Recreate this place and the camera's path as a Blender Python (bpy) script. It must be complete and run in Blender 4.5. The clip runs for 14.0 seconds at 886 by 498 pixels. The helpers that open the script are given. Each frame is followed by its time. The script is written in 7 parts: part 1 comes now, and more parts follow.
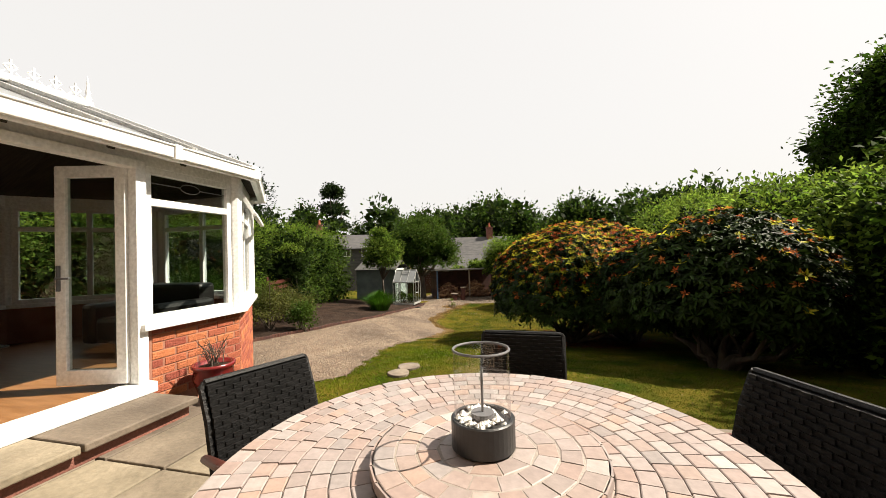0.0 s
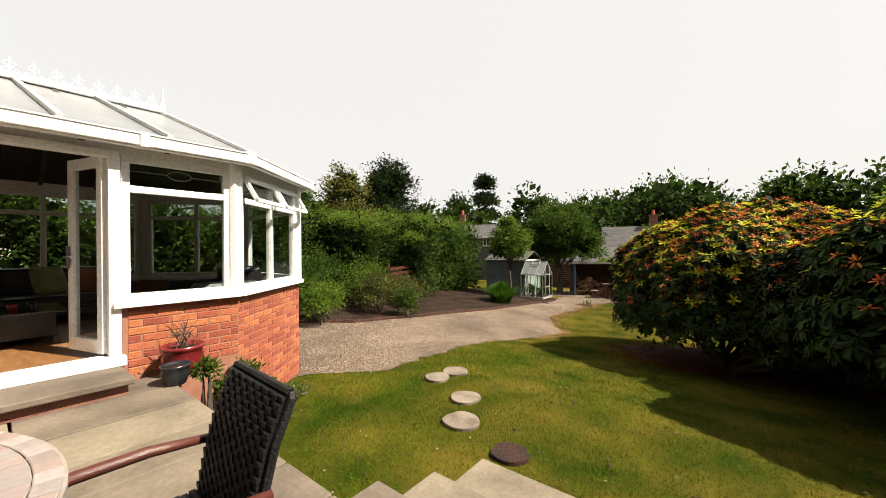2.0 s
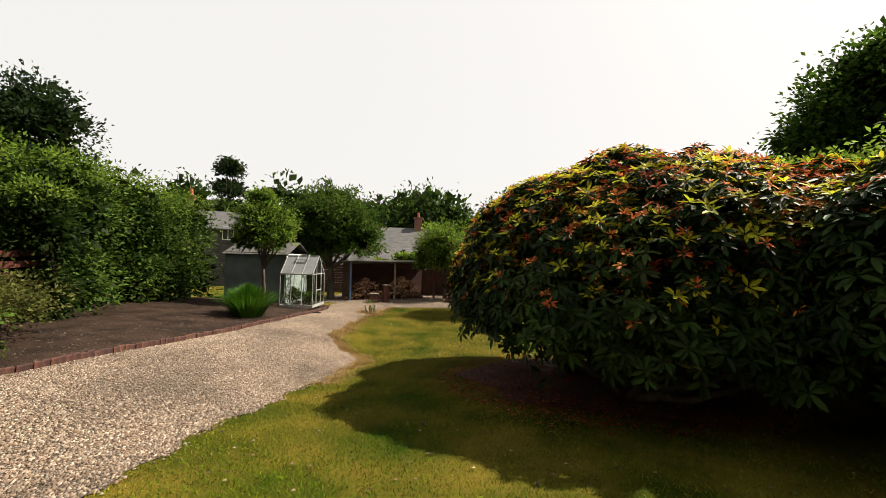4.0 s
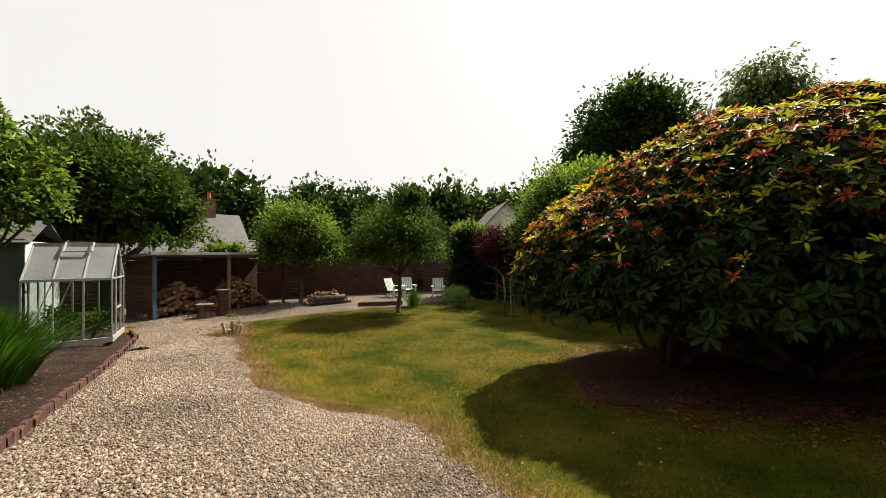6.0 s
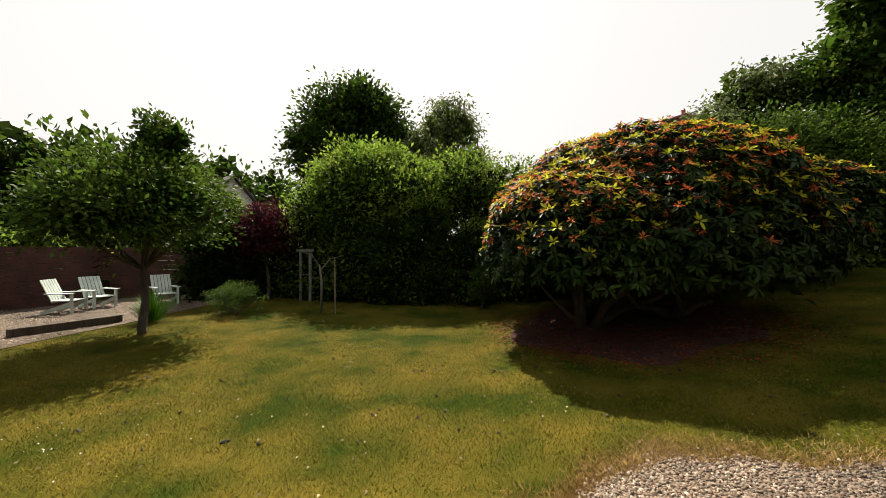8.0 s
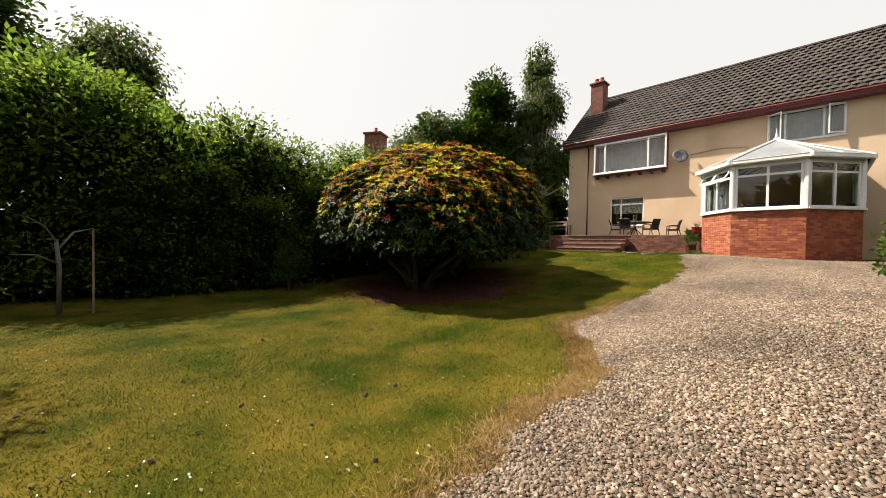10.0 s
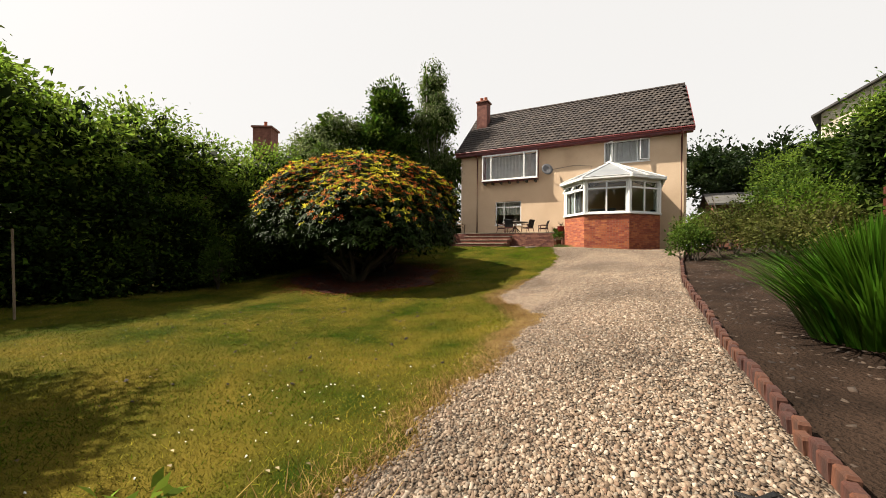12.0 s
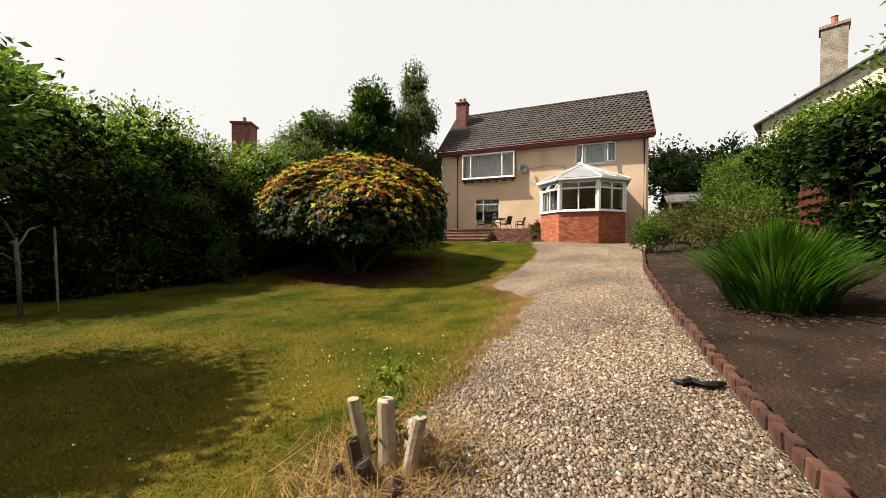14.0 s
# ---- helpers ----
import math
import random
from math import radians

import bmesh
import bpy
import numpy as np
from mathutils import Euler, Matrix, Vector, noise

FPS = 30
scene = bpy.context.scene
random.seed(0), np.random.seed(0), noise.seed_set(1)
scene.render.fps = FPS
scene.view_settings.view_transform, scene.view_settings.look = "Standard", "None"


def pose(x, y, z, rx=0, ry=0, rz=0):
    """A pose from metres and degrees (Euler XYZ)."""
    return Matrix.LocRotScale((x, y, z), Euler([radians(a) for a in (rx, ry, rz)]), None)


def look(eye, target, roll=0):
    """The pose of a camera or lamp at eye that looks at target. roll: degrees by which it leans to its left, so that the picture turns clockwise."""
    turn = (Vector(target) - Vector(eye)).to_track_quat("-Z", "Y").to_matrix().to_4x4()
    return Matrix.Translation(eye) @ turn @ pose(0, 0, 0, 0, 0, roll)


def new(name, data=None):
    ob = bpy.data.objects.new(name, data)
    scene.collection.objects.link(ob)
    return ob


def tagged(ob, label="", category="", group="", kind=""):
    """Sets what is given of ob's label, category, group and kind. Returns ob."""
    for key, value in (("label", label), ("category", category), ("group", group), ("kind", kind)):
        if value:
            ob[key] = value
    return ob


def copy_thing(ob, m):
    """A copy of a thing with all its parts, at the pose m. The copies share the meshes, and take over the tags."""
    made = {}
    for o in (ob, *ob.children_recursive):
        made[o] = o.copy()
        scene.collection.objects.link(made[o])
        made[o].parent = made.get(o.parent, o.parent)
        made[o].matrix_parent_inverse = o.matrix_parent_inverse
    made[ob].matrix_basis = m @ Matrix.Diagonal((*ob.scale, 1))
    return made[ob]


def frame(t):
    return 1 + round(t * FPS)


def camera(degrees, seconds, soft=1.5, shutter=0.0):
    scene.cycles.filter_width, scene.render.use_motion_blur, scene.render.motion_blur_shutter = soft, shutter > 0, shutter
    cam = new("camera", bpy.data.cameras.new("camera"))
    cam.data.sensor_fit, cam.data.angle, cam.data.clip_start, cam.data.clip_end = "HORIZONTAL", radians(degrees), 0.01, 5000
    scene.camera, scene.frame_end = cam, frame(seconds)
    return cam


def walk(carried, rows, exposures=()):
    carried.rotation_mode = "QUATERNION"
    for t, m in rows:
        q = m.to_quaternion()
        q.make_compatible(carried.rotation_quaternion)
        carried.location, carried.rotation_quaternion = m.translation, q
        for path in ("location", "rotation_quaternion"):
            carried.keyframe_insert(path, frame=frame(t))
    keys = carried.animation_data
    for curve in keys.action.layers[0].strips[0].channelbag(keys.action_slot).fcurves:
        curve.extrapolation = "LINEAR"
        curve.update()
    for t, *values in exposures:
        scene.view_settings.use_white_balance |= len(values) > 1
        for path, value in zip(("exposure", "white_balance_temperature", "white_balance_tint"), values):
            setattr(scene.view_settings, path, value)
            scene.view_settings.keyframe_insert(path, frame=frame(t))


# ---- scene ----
cam = camera(100.6, 14.0, soft=0.8)
PATH = [
    (0, (3.459, -3.617, 2.747), (2.961, -1.680, 2.781), -1.7),
    (0.2, (3.787, -3.624, 2.718), (3.036, -1.771, 2.761), -1.7),
    (0.4, (4.070, -3.557, 2.700), (3.136, -1.789, 2.742), -1.6),
    (0.6, (4.305, -3.423, 2.693), (3.249, -1.725, 2.724), -1.4),
    (0.8, (4.486, -3.239, 2.692), (3.355, -1.590, 2.709), -1.3),
    (1, (4.608, -3.031, 2.693), (3.431, -1.414, 2.698), -1.1),
    (1.2, (4.673, -2.820, 2.695), (3.465, -1.226, 2.694), -1.0),
    (1.4, (4.697, -2.617, 2.698), (3.461, -1.044, 2.696), -0.9),
    (1.6, (4.695, -2.424, 2.704), (3.435, -0.871, 2.701), -0.7),
    (1.8, (4.670, -2.234, 2.711), (3.398, -0.691, 2.706), -0.6),
    (2, (4.607, -2.033, 2.714), (3.352, -0.475, 2.709), -0.4),
    (2.2, (4.481, -1.786, 2.706), (3.287, -0.182, 2.700), -0.1),
    (2.4, (4.273, -1.447, 2.675), (3.178, 0.227, 2.672), 0.1),
    (2.6, (3.988, -1.000, 2.618), (3.023, 0.752, 2.619), 0.4),
    (2.8, (3.682, -0.507, 2.545), (2.860, 1.317, 2.552), 0.7),
    (3, (3.388, -0.009, 2.465), (2.712, 1.873, 2.478), 0.9),
    (3.2, (3.106, 0.494, 2.379), (2.569, 2.420, 2.398), 1.1),
    (3.4, (2.832, 0.999, 2.290), (2.424, 2.957, 2.316), 1.2),
    (3.6, (2.556, 1.504, 2.199), (2.267, 3.483, 2.231), 1.3),
    (3.8, (2.271, 2.004, 2.110), (2.093, 3.995, 2.147), 1.2),
    (4, (1.969, 2.493, 2.024), (1.897, 4.492, 2.066), 1.2),
    (4.2, (1.643, 2.969, 1.943), (1.679, 4.968, 1.990), 1.1),
    (4.4, (1.289, 3.425, 1.871), (1.439, 5.419, 1.922), 1.0),
    (4.6, (0.904, 3.857, 1.809), (1.177, 5.838, 1.863), 0.8),
    (4.8, (0.489, 4.263, 1.760), (0.895, 6.220, 1.815), 0.7),
    (5, (0.050, 4.642, 1.726), (0.596, 6.565, 1.781), 0.5),
    (5.2, (-0.405, 5.003, 1.705), (0.281, 6.881, 1.758), 0.3),
    (5.4, (-0.857, 5.369, 1.694), (-0.041, 7.194, 1.743), 0.1),
    (5.6, (-1.278, 5.751, 1.689), (-0.352, 7.523, 1.731), -0.1),
    (5.8, (-1.638, 6.145, 1.684), (-0.623, 7.868, 1.718), -0.3),
    (6, (-1.929, 6.552, 1.673), (-0.845, 8.232, 1.700), -0.5),
    (6.2, (-2.160, 6.974, 1.654), (-1.013, 8.612, 1.675), -0.6),
    (6.4, (-2.346, 7.416, 1.627), (-1.127, 9.002, 1.645), -0.6),
    (6.6, (-2.500, 7.879, 1.598), (-1.191, 9.391, 1.613), -0.6),
    (6.8, (-2.627, 8.355, 1.574), (-1.211, 9.767, 1.584), -0.8),
    (7, (-2.721, 8.833, 1.557), (-1.194, 10.123, 1.559), -1.0),
    (7.2, (-2.780, 9.311, 1.545), (-1.142, 10.458, 1.537), -1.3),
    (7.4, (-2.808, 9.803, 1.523), (-1.060, 10.775, 1.507), -1.3),
    (7.6, (-2.817, 10.325, 1.480), (-0.964, 11.077, 1.463), -1.1),
    (7.8, (-2.824, 10.871, 1.416), (-0.886, 11.364, 1.406), -0.6),
    (8, (-2.843, 11.410, 1.348), (-0.857, 11.644, 1.344), -0.0),
    (8.2, (-2.879, 11.921, 1.288), (-0.879, 11.923, 1.289), 0.2),
    (8.4, (-2.922, 12.400, 1.242), (-0.932, 12.203, 1.242), 0.2),
    (8.6, (-2.956, 12.860, 1.202), (-0.992, 12.478, 1.202), -0.0),
    (8.8, (-2.966, 13.307, 1.164), (-1.047, 12.742, 1.163), -0.2),
    (9, (-2.945, 13.741, 1.125), (-1.092, 12.988, 1.123), -0.2),
    (9.2, (-2.895, 14.152, 1.084), (-1.126, 13.219, 1.080), 0.1),
    (9.4, (-2.827, 14.532, 1.047), (-1.152, 13.439, 1.038), 0.4),
    (9.6, (-2.750, 14.876, 1.015), (-1.169, 13.652, 1.002), 0.8),
    (9.8, (-2.673, 15.183, 0.991), (-1.176, 13.857, 0.973), 1.0),
    (10, (-2.601, 15.454, 0.974), (-1.174, 14.053, 0.952), 1.2),
    (10.2, (-2.539, 15.695, 0.962), (-1.168, 14.238, 0.938), 1.3),
    (10.4, (-2.489, 15.909, 0.955), (-1.163, 14.413, 0.930), 1.2),
    (10.6, (-2.454, 16.106, 0.950), (-1.165, 14.577, 0.925), 1.1),
    (10.8, (-2.433, 16.291, 0.944), (-1.180, 14.732, 0.920), 0.9),
    (11, (-2.425, 16.471, 0.936), (-1.212, 14.881, 0.914), 0.7),
    (11.2, (-2.427, 16.652, 0.926), (-1.264, 15.025, 0.906), 0.5),
    (11.4, (-2.437, 16.835, 0.911), (-1.333, 15.168, 0.893), 0.3),
    (11.6, (-2.451, 17.022, 0.894), (-1.414, 15.312, 0.878), 0.3),
    (11.8, (-2.466, 17.207, 0.878), (-1.495, 15.459, 0.862), 0.3),
    (12, (-2.477, 17.387, 0.865), (-1.562, 15.609, 0.848), 0.3),
    (12.2, (-2.482, 17.555, 0.860), (-1.603, 15.758, 0.840), 0.4),
    (12.4, (-2.479, 17.711, 0.862), (-1.621, 15.905, 0.838), 0.4),
    (12.6, (-2.471, 17.856, 0.870), (-1.621, 16.046, 0.842), 0.4),
    (12.8, (-2.458, 17.992, 0.881), (-1.612, 16.180, 0.850), 0.3),
    (13, (-2.442, 18.118, 0.891), (-1.598, 16.305, 0.857), 0.2),
    (13.2, (-2.423, 18.233, 0.896), (-1.583, 16.418, 0.860), 0.1),
    (13.4, (-2.404, 18.336, 0.896), (-1.571, 16.519, 0.859), 0.1),
    (13.6, (-2.388, 18.427, 0.892), (-1.567, 16.604, 0.853), 0.1),
    (13.8, (-2.375, 18.504, 0.885), (-1.572, 16.673, 0.845), 0.0),
    (14, (-2.367, 18.568, 0.877), (-1.588, 16.726, 0.834), 0.0),
]
walk(cam, [(t, look(eye, target, roll)) for t, eye, target, roll in PATH], [(0, 1.4), (14, 1.4)])

# ---- light ----
world = bpy.data.worlds.new("sky_world")
scene.world = world
world.use_nodes = True
wn = world.node_tree
sky = wn.nodes.new("ShaderNodeTexSky")
sky.sky_type = "NISHITA"
sky.sun_disc = False
SUN_ELEV, SUN_AZ = radians(50), radians(69)  # azimuth clockwise from +y towards +x
sky.sun_elevation, sky.sun_rotation = SUN_ELEV, SUN_AZ
sky.air_density, sky.dust_density, sky.ozone_density = 1.0, 6.0, 0.6
haze = wn.nodes.new("ShaderNodeMix")  # thin bright cloud over the blue
haze.data_type = "RGBA"
haze.inputs["Factor"].default_value = 0.9
haze.inputs["B"].default_value = (5.2, 5.02, 4.78, 1)
wn.links.new(sky.outputs[0], haze.inputs["A"])
wn.links.new(haze.outputs["Result"], wn.nodes["Background"].inputs[0])
wn.nodes["Background"].inputs[1].default_value = 0.072
sun = new("sun", bpy.data.lights.new("sun", "SUN"))
sun.data.energy, sun.data.angle, sun.data.color = 5.0, radians(0.8), (1.0, 0.90, 0.74)
SUN_DIR = Vector((math.sin(SUN_AZ) * math.cos(SUN_ELEV), math.cos(SUN_AZ) * math.cos(SUN_ELEV), math.sin(SUN_ELEV)))
sun.matrix_world = look(SUN_DIR * 60, (0, 0, 0))

# ---- small helpers ----
ORIGIN = {}
rng = np.random.default_rng(7)


def thing(name, label, category, at=(0, 0, 0), group="", kind=""):
    ob = new(name)
    ob.empty_display_size = 0.1
    ob.location = at
    ORIGIN[ob] = Vector(at)
    return tagged(ob, label, category, group, kind)


class Geo:
    """Collects vertices and faces of one mesh, in world places."""

    def __init__(self):
        self.v, self.f = [], []

    def add(self, verts, faces):
        n = len(self.v)
        self.v += [tuple(p) for p in verts]
        self.f += [tuple(i + n for i in face) for face in faces]
        return self

    def box(self, x0, x1, y0, y1, z0, z1):
        p = [(x, y, z) for z in (z0, z1) for x, y in ((x0, y0), (x1, y0), (x1, y1), (x0, y1))]
        return self.add(p, [(3, 2, 1, 0), (4, 5, 6, 7), (0, 1, 5, 4), (1, 2, 6, 5), (2, 3, 7, 6), (3, 0, 4, 7)])

    def beam(self, a, b, w, h, up=(0, 0, 1)):
        """A bar from a to b, w wide and h high."""
        a, b = Vector(a), Vector(b)
        d = (b - a).normalized()
        s = d.cross(Vector(up))
        s = (s if s.length > 1e-4 else d.cross(Vector((1, 0, 0)))).normalized()
        u = s.cross(d)
        p = [q + s * i * w / 2 + u * j * h / 2 for q in (a, b) for i, j in ((-1, -1), (1, -1), (1, 1), (-1, 1))]
        return self.add(p, [(3, 2, 1, 0), (4, 5, 6, 7), (0, 1, 5, 4), (1, 2, 6, 5), (2, 3, 7, 6), (3, 0, 4, 7)])

    def tube(self, pts, radii, n=8, caps=True):
        pts = [Vector(p) for p in pts]
        rings = []
        for i, p in enumerate(pts):
            d = (pts[min(i + 1, len(pts) - 1)] - pts[max(i - 1, 0)]).normalized()
            s = d.cross(Vector((0, 0, 1)))
            s = (s if s.length > 1e-3 else Vector((1, 0, 0))).normalized()
            u = s.cross(d)
            r = radii[i] if hasattr(radii, "__len__") else radii
            rings.append([p + (s * math.cos(2 * math.pi * k / n) + u * math.sin(2 * math.pi * k / n)) * r for k in range(n)])
        faces = [(a * n + k, a * n + (k + 1) % n, (a + 1) * n + (k + 1) % n, (a + 1) * n + k) for a in range(len(pts) - 1) for k in range(n)]
        if caps:
            faces += [tuple(range(n))[::-1], tuple(range((len(pts) - 1) * n, len(pts) * n))]
        return self.add([q for r in rings for q in r], faces)

    def prism(self, poly, z0, z1):
        n = len(poly)
        p = [(x, y, z0) for x, y in poly] + [(x, y, z1) for x, y in poly]
        return self.add(p, [tuple(range(n))[::-1], tuple(range(n, 2 * n))] + [(i, (i + 1) % n, n + (i + 1) % n, n + i) for i in range(n)])

    def lathe(self, c, prof, n=24):
        """Turned shape from rows of radius, height."""
        v = [(c[0] + r * math.cos(2 * math.pi * k / n), c[1] + r * math.sin(2 * math.pi * k / n), c[2] + z) for r, z in prof for k in range(n)]
        m = len(prof)
        return self.add(v, [(a * n + k, a * n + (k + 1) % n, (a + 1) * n + (k + 1) % n, (a + 1) * n + k) for a in range(m - 1) for k in range(n)])


def part(name, geo, material, parent=None, label="", bevel=0.0, smooth=False, kind="", category="", weld=False):
    org = ORIGIN.get(parent, Vector((0, 0, 0)))
    me = bpy.data.meshes.new(name)
    me.from_pydata([(x - org.x, y - org.y, z - org.z) for x, y, z in geo.v], [], geo.f)
    bm = bmesh.new()
    bm.from_mesh(me)
    if weld:
        bmesh.ops.remove_doubles(bm, verts=bm.verts, dist=0.0005)
    bmesh.ops.recalc_face_normals(bm, faces=bm.faces)
    bm.to_mesh(me)
    bm.free()
    me.materials.append(material)
    if smooth:
        me.shade_smooth()
    ob = new(name, me)
    ORIGIN[ob] = org if parent else Vector((0, 0, 0))
    if parent:
        ob.parent = parent
    if bevel:
        md = ob.modifiers.new("soft_edges", "BEVEL")
        md.width, md.segments, md.limit_method = bevel, 2, "ANGLE"
    return tagged(ob, label, category, "", kind)


def np_part(name, verts, quads, material, parent=None, label="", kind="", category="", mats=None, index=None):
    """A large mesh from arrays of vertices and faces with the same number of corners."""
    org = np.array(ORIGIN.get(parent, Vector((0, 0, 0))))
    verts, quads = np.asarray(verts, np.float32) - org.astype(np.float32), np.asarray(quads, np.int32)
    n, k = quads.shape
    me = bpy.data.meshes.new(name)
    me.vertices.add(len(verts))
    me.vertices.foreach_set("co", verts.ravel())
    me.loops.add(n * k)
    me.loops.foreach_set("vertex_index", quads.ravel())
    me.polygons.add(n)
    me.polygons.foreach_set("loop_start", np.arange(0, n * k, k, dtype=np.int32))
    me.polygons.foreach_set("loop_total", np.full(n, k, dtype=np.int32))
    for m in mats or [material]:
        me.materials.append(m)
    if index is not None:
        me.polygons.foreach_set("material_index", np.asarray(index, np.int32))
    me.update()
    ob = new(name, me)
    if parent:
        ob.parent = parent
    ORIGIN[ob] = Vector(org)
    return tagged(ob, label, category, "", kind)


# ---- materials ----
def material(name, a, b, scale=3.0, fine=40.0, rough=0.7, bump=0.3, metal=0.0, island=0.0, objrand=0.0, depth=0.01, dirt=None, through_light=0.0, spec=0.5, stretch=None):
    """Two tones over a coarse noise, speckled by a fine one, with relief; island and objrand vary single pieces."""
    if max(b) < 0.55:  # all but the palest colours darkened, for deeper shade at the raised exposure
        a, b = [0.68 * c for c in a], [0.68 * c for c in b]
    m = bpy.data.materials.new(name)
    m.use_nodes = True
    nt = m.node_tree
    L, bs = nt.links.new, nt.nodes["Principled BSDF"]
    co = nt.nodes.new("ShaderNodeTexCoord")
    src = co.outputs["Object"]
    if stretch:
        mp = nt.nodes.new("ShaderNodeMapping")
        mp.inputs["Scale"].default_value = stretch
        L(src, mp.inputs[0])
        src = mp.outputs[0]
    n1, n2 = nt.nodes.new("ShaderNodeTexNoise"), nt.nodes.new("ShaderNodeTexNoise")
    for n, s, d in ((n1, scale, 5.0), (n2, fine, 4.0)):
        n.inputs["Scale"].default_value, n.inputs["Detail"].default_value = s, d
        L(src, n.inputs["Vector"])
    rp = nt.nodes.new("ShaderNodeValToRGB")
    rp.color_ramp.elements[0].position, rp.color_ramp.elements[1].position = 0.34, 0.66
    rp.color_ramp.elements[0].color, rp.color_ramp.elements[1].color = (*a, 1), (*b, 1)
    if dirt:
        e = rp.color_ramp.elements.new(0.2)
        e.color = (*dirt, 1)
    L(n1.outputs["Fac"], rp.inputs[0])
    val = nt.nodes.new("ShaderNodeMath")
    val.operation = "MULTIPLY_ADD"
    val.inputs[1].default_value, val.inputs[2].default_value = 0.7, 0.65
    L(n2.outputs["Fac"], val.inputs[0])
    last = val.outputs[0]
    for amount, node, out in ((island, "ShaderNodeNewGeometry", "Random Per Island"), (objrand, "ShaderNodeObjectInfo", "Random")):
        if amount:
            r = nt.nodes.new(node)
            mr = nt.nodes.new("ShaderNodeMapRange")
            mr.inputs["To Min"].default_value, mr.inputs["To Max"].default_value = 1 - amount, 1 + amount
            L(r.outputs[out], mr.inputs[0])
            mu = nt.nodes.new("ShaderNodeMath")
            mu.operation = "MULTIPLY"
            L(last, mu.inputs[0])
            L(mr.outputs[0], mu.inputs[1])
            pick = r.outputs[out]
            last = mu.outputs[0]
    hs = nt.nodes.new("ShaderNodeHueSaturation")
    L(rp.outputs[0], hs.inputs["Color"])
    L(last, hs.inputs["Value"])
    if island or objrand:
        r2 = nt.nodes.new("ShaderNodeMapRange")
        r2.inputs["To Min"].default_value, r2.inputs["To Max"].default_value = 0.49, 0.512
        L(pick, r2.inputs[0])
        L(r2.outputs[0], hs.inputs["Hue"])
    L(hs.outputs[0], bs.inputs["Base Color"])
    bs.inputs["Roughness"].default_value, bs.inputs["Metallic"].default_value = rough, metal
    bs.inputs["Specular IOR Level"].default_value = spec
    if bump:
        bp = nt.nodes.new("ShaderNodeBump")
        bp.inputs["Strength"].default_value, bp.inputs["Distance"].default_value = bump, depth
        L(n2.outputs["Fac"], bp.inputs["Height"])
        L(bp.outputs[0], bs.inputs["Normal"])
    if through_light:
        tl, mx = nt.nodes.new("ShaderNodeBsdfTranslucent"), nt.nodes.new("ShaderNodeMixShader")
        L(hs.outputs[0], tl.inputs[0])
        mx.inputs[0].default_value = through_light
        L(bs.outputs[0], mx.inputs[1])
        L(tl.outputs[0], mx.inputs[2])
        L(mx.outputs[0], nt.nodes["Material Output"].inputs[0])
    return m


def leaf_mat(name, a, b, rough=0.6, vary=0.45, tl=0.4, spec=0.08):
    return material(name, a, b, 0.9, 9.0, rough, 0, island=vary, through_light=tl, spec=spec)


def glass_mat(name, tint=(0.9, 0.95, 0.93)):
    """Thin clear glass: light goes straight through, and glances off by its angle."""
    m = bpy.data.materials.new(name)
    m.use_nodes = True
    nt = m.node_tree
    nt.nodes.remove(nt.nodes["Principled BSDF"])
    tr, gl, mx, fr = (nt.nodes.new("ShaderNode" + n) for n in ("BsdfTransparent", "BsdfGlossy", "MixShader", "LayerWeight"))
    pw, ml = nt.nodes.new("ShaderNodeMath"), nt.nodes.new("ShaderNodeMath")
    tr.inputs[0].default_value = (*tint, 1)
    gl.inputs["Roughness"].default_value = 0.015
    fr.inputs[0].default_value = 0.5
    pw.operation, ml.operation = "POWER", "MULTIPLY_ADD"
    pw.inputs[1].default_value = 5.0
    ml.inputs[1].default_value, ml.inputs[2].default_value = 0.9, 0.08
    nt.links.new(fr.outputs["Facing"], pw.inputs[0])
    nt.links.new(pw.outputs[0], ml.inputs[0])
    nt.links.new(ml.outputs[0], mx.inputs[0])
    nt.links.new(tr.outputs[0], mx.inputs[1])
    nt.links.new(gl.outputs[0], mx.inputs[2])
    nt.links.new(mx.outputs[0], nt.nodes["Material Output"].inputs[0])
    return m


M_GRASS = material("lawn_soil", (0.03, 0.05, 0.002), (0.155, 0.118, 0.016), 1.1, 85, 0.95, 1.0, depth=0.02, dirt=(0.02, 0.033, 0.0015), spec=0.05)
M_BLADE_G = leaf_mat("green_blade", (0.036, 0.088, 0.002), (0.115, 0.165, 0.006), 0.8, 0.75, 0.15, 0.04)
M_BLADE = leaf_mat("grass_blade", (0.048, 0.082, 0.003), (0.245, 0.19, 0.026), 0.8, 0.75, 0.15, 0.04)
M_DRY = leaf_mat("dry_grass", (0.26, 0.155, 0.05), (0.40, 0.26, 0.11), 0.8, 0.4, 0.1)
PEBBLES = [(0.0, (0.044, 0.030, 0.020)), (0.18, (0.128, 0.086, 0.056)), (0.36, (0.185, 0.138, 0.099)), (0.5, (0.108, 0.066, 0.042)), (0.64, (0.258, 0.196, 0.144)), (0.78, (0.138, 0.115, 0.091)), (0.9, (0.36, 0.295, 0.232)), (1.0, (0.165, 0.10, 0.067))]
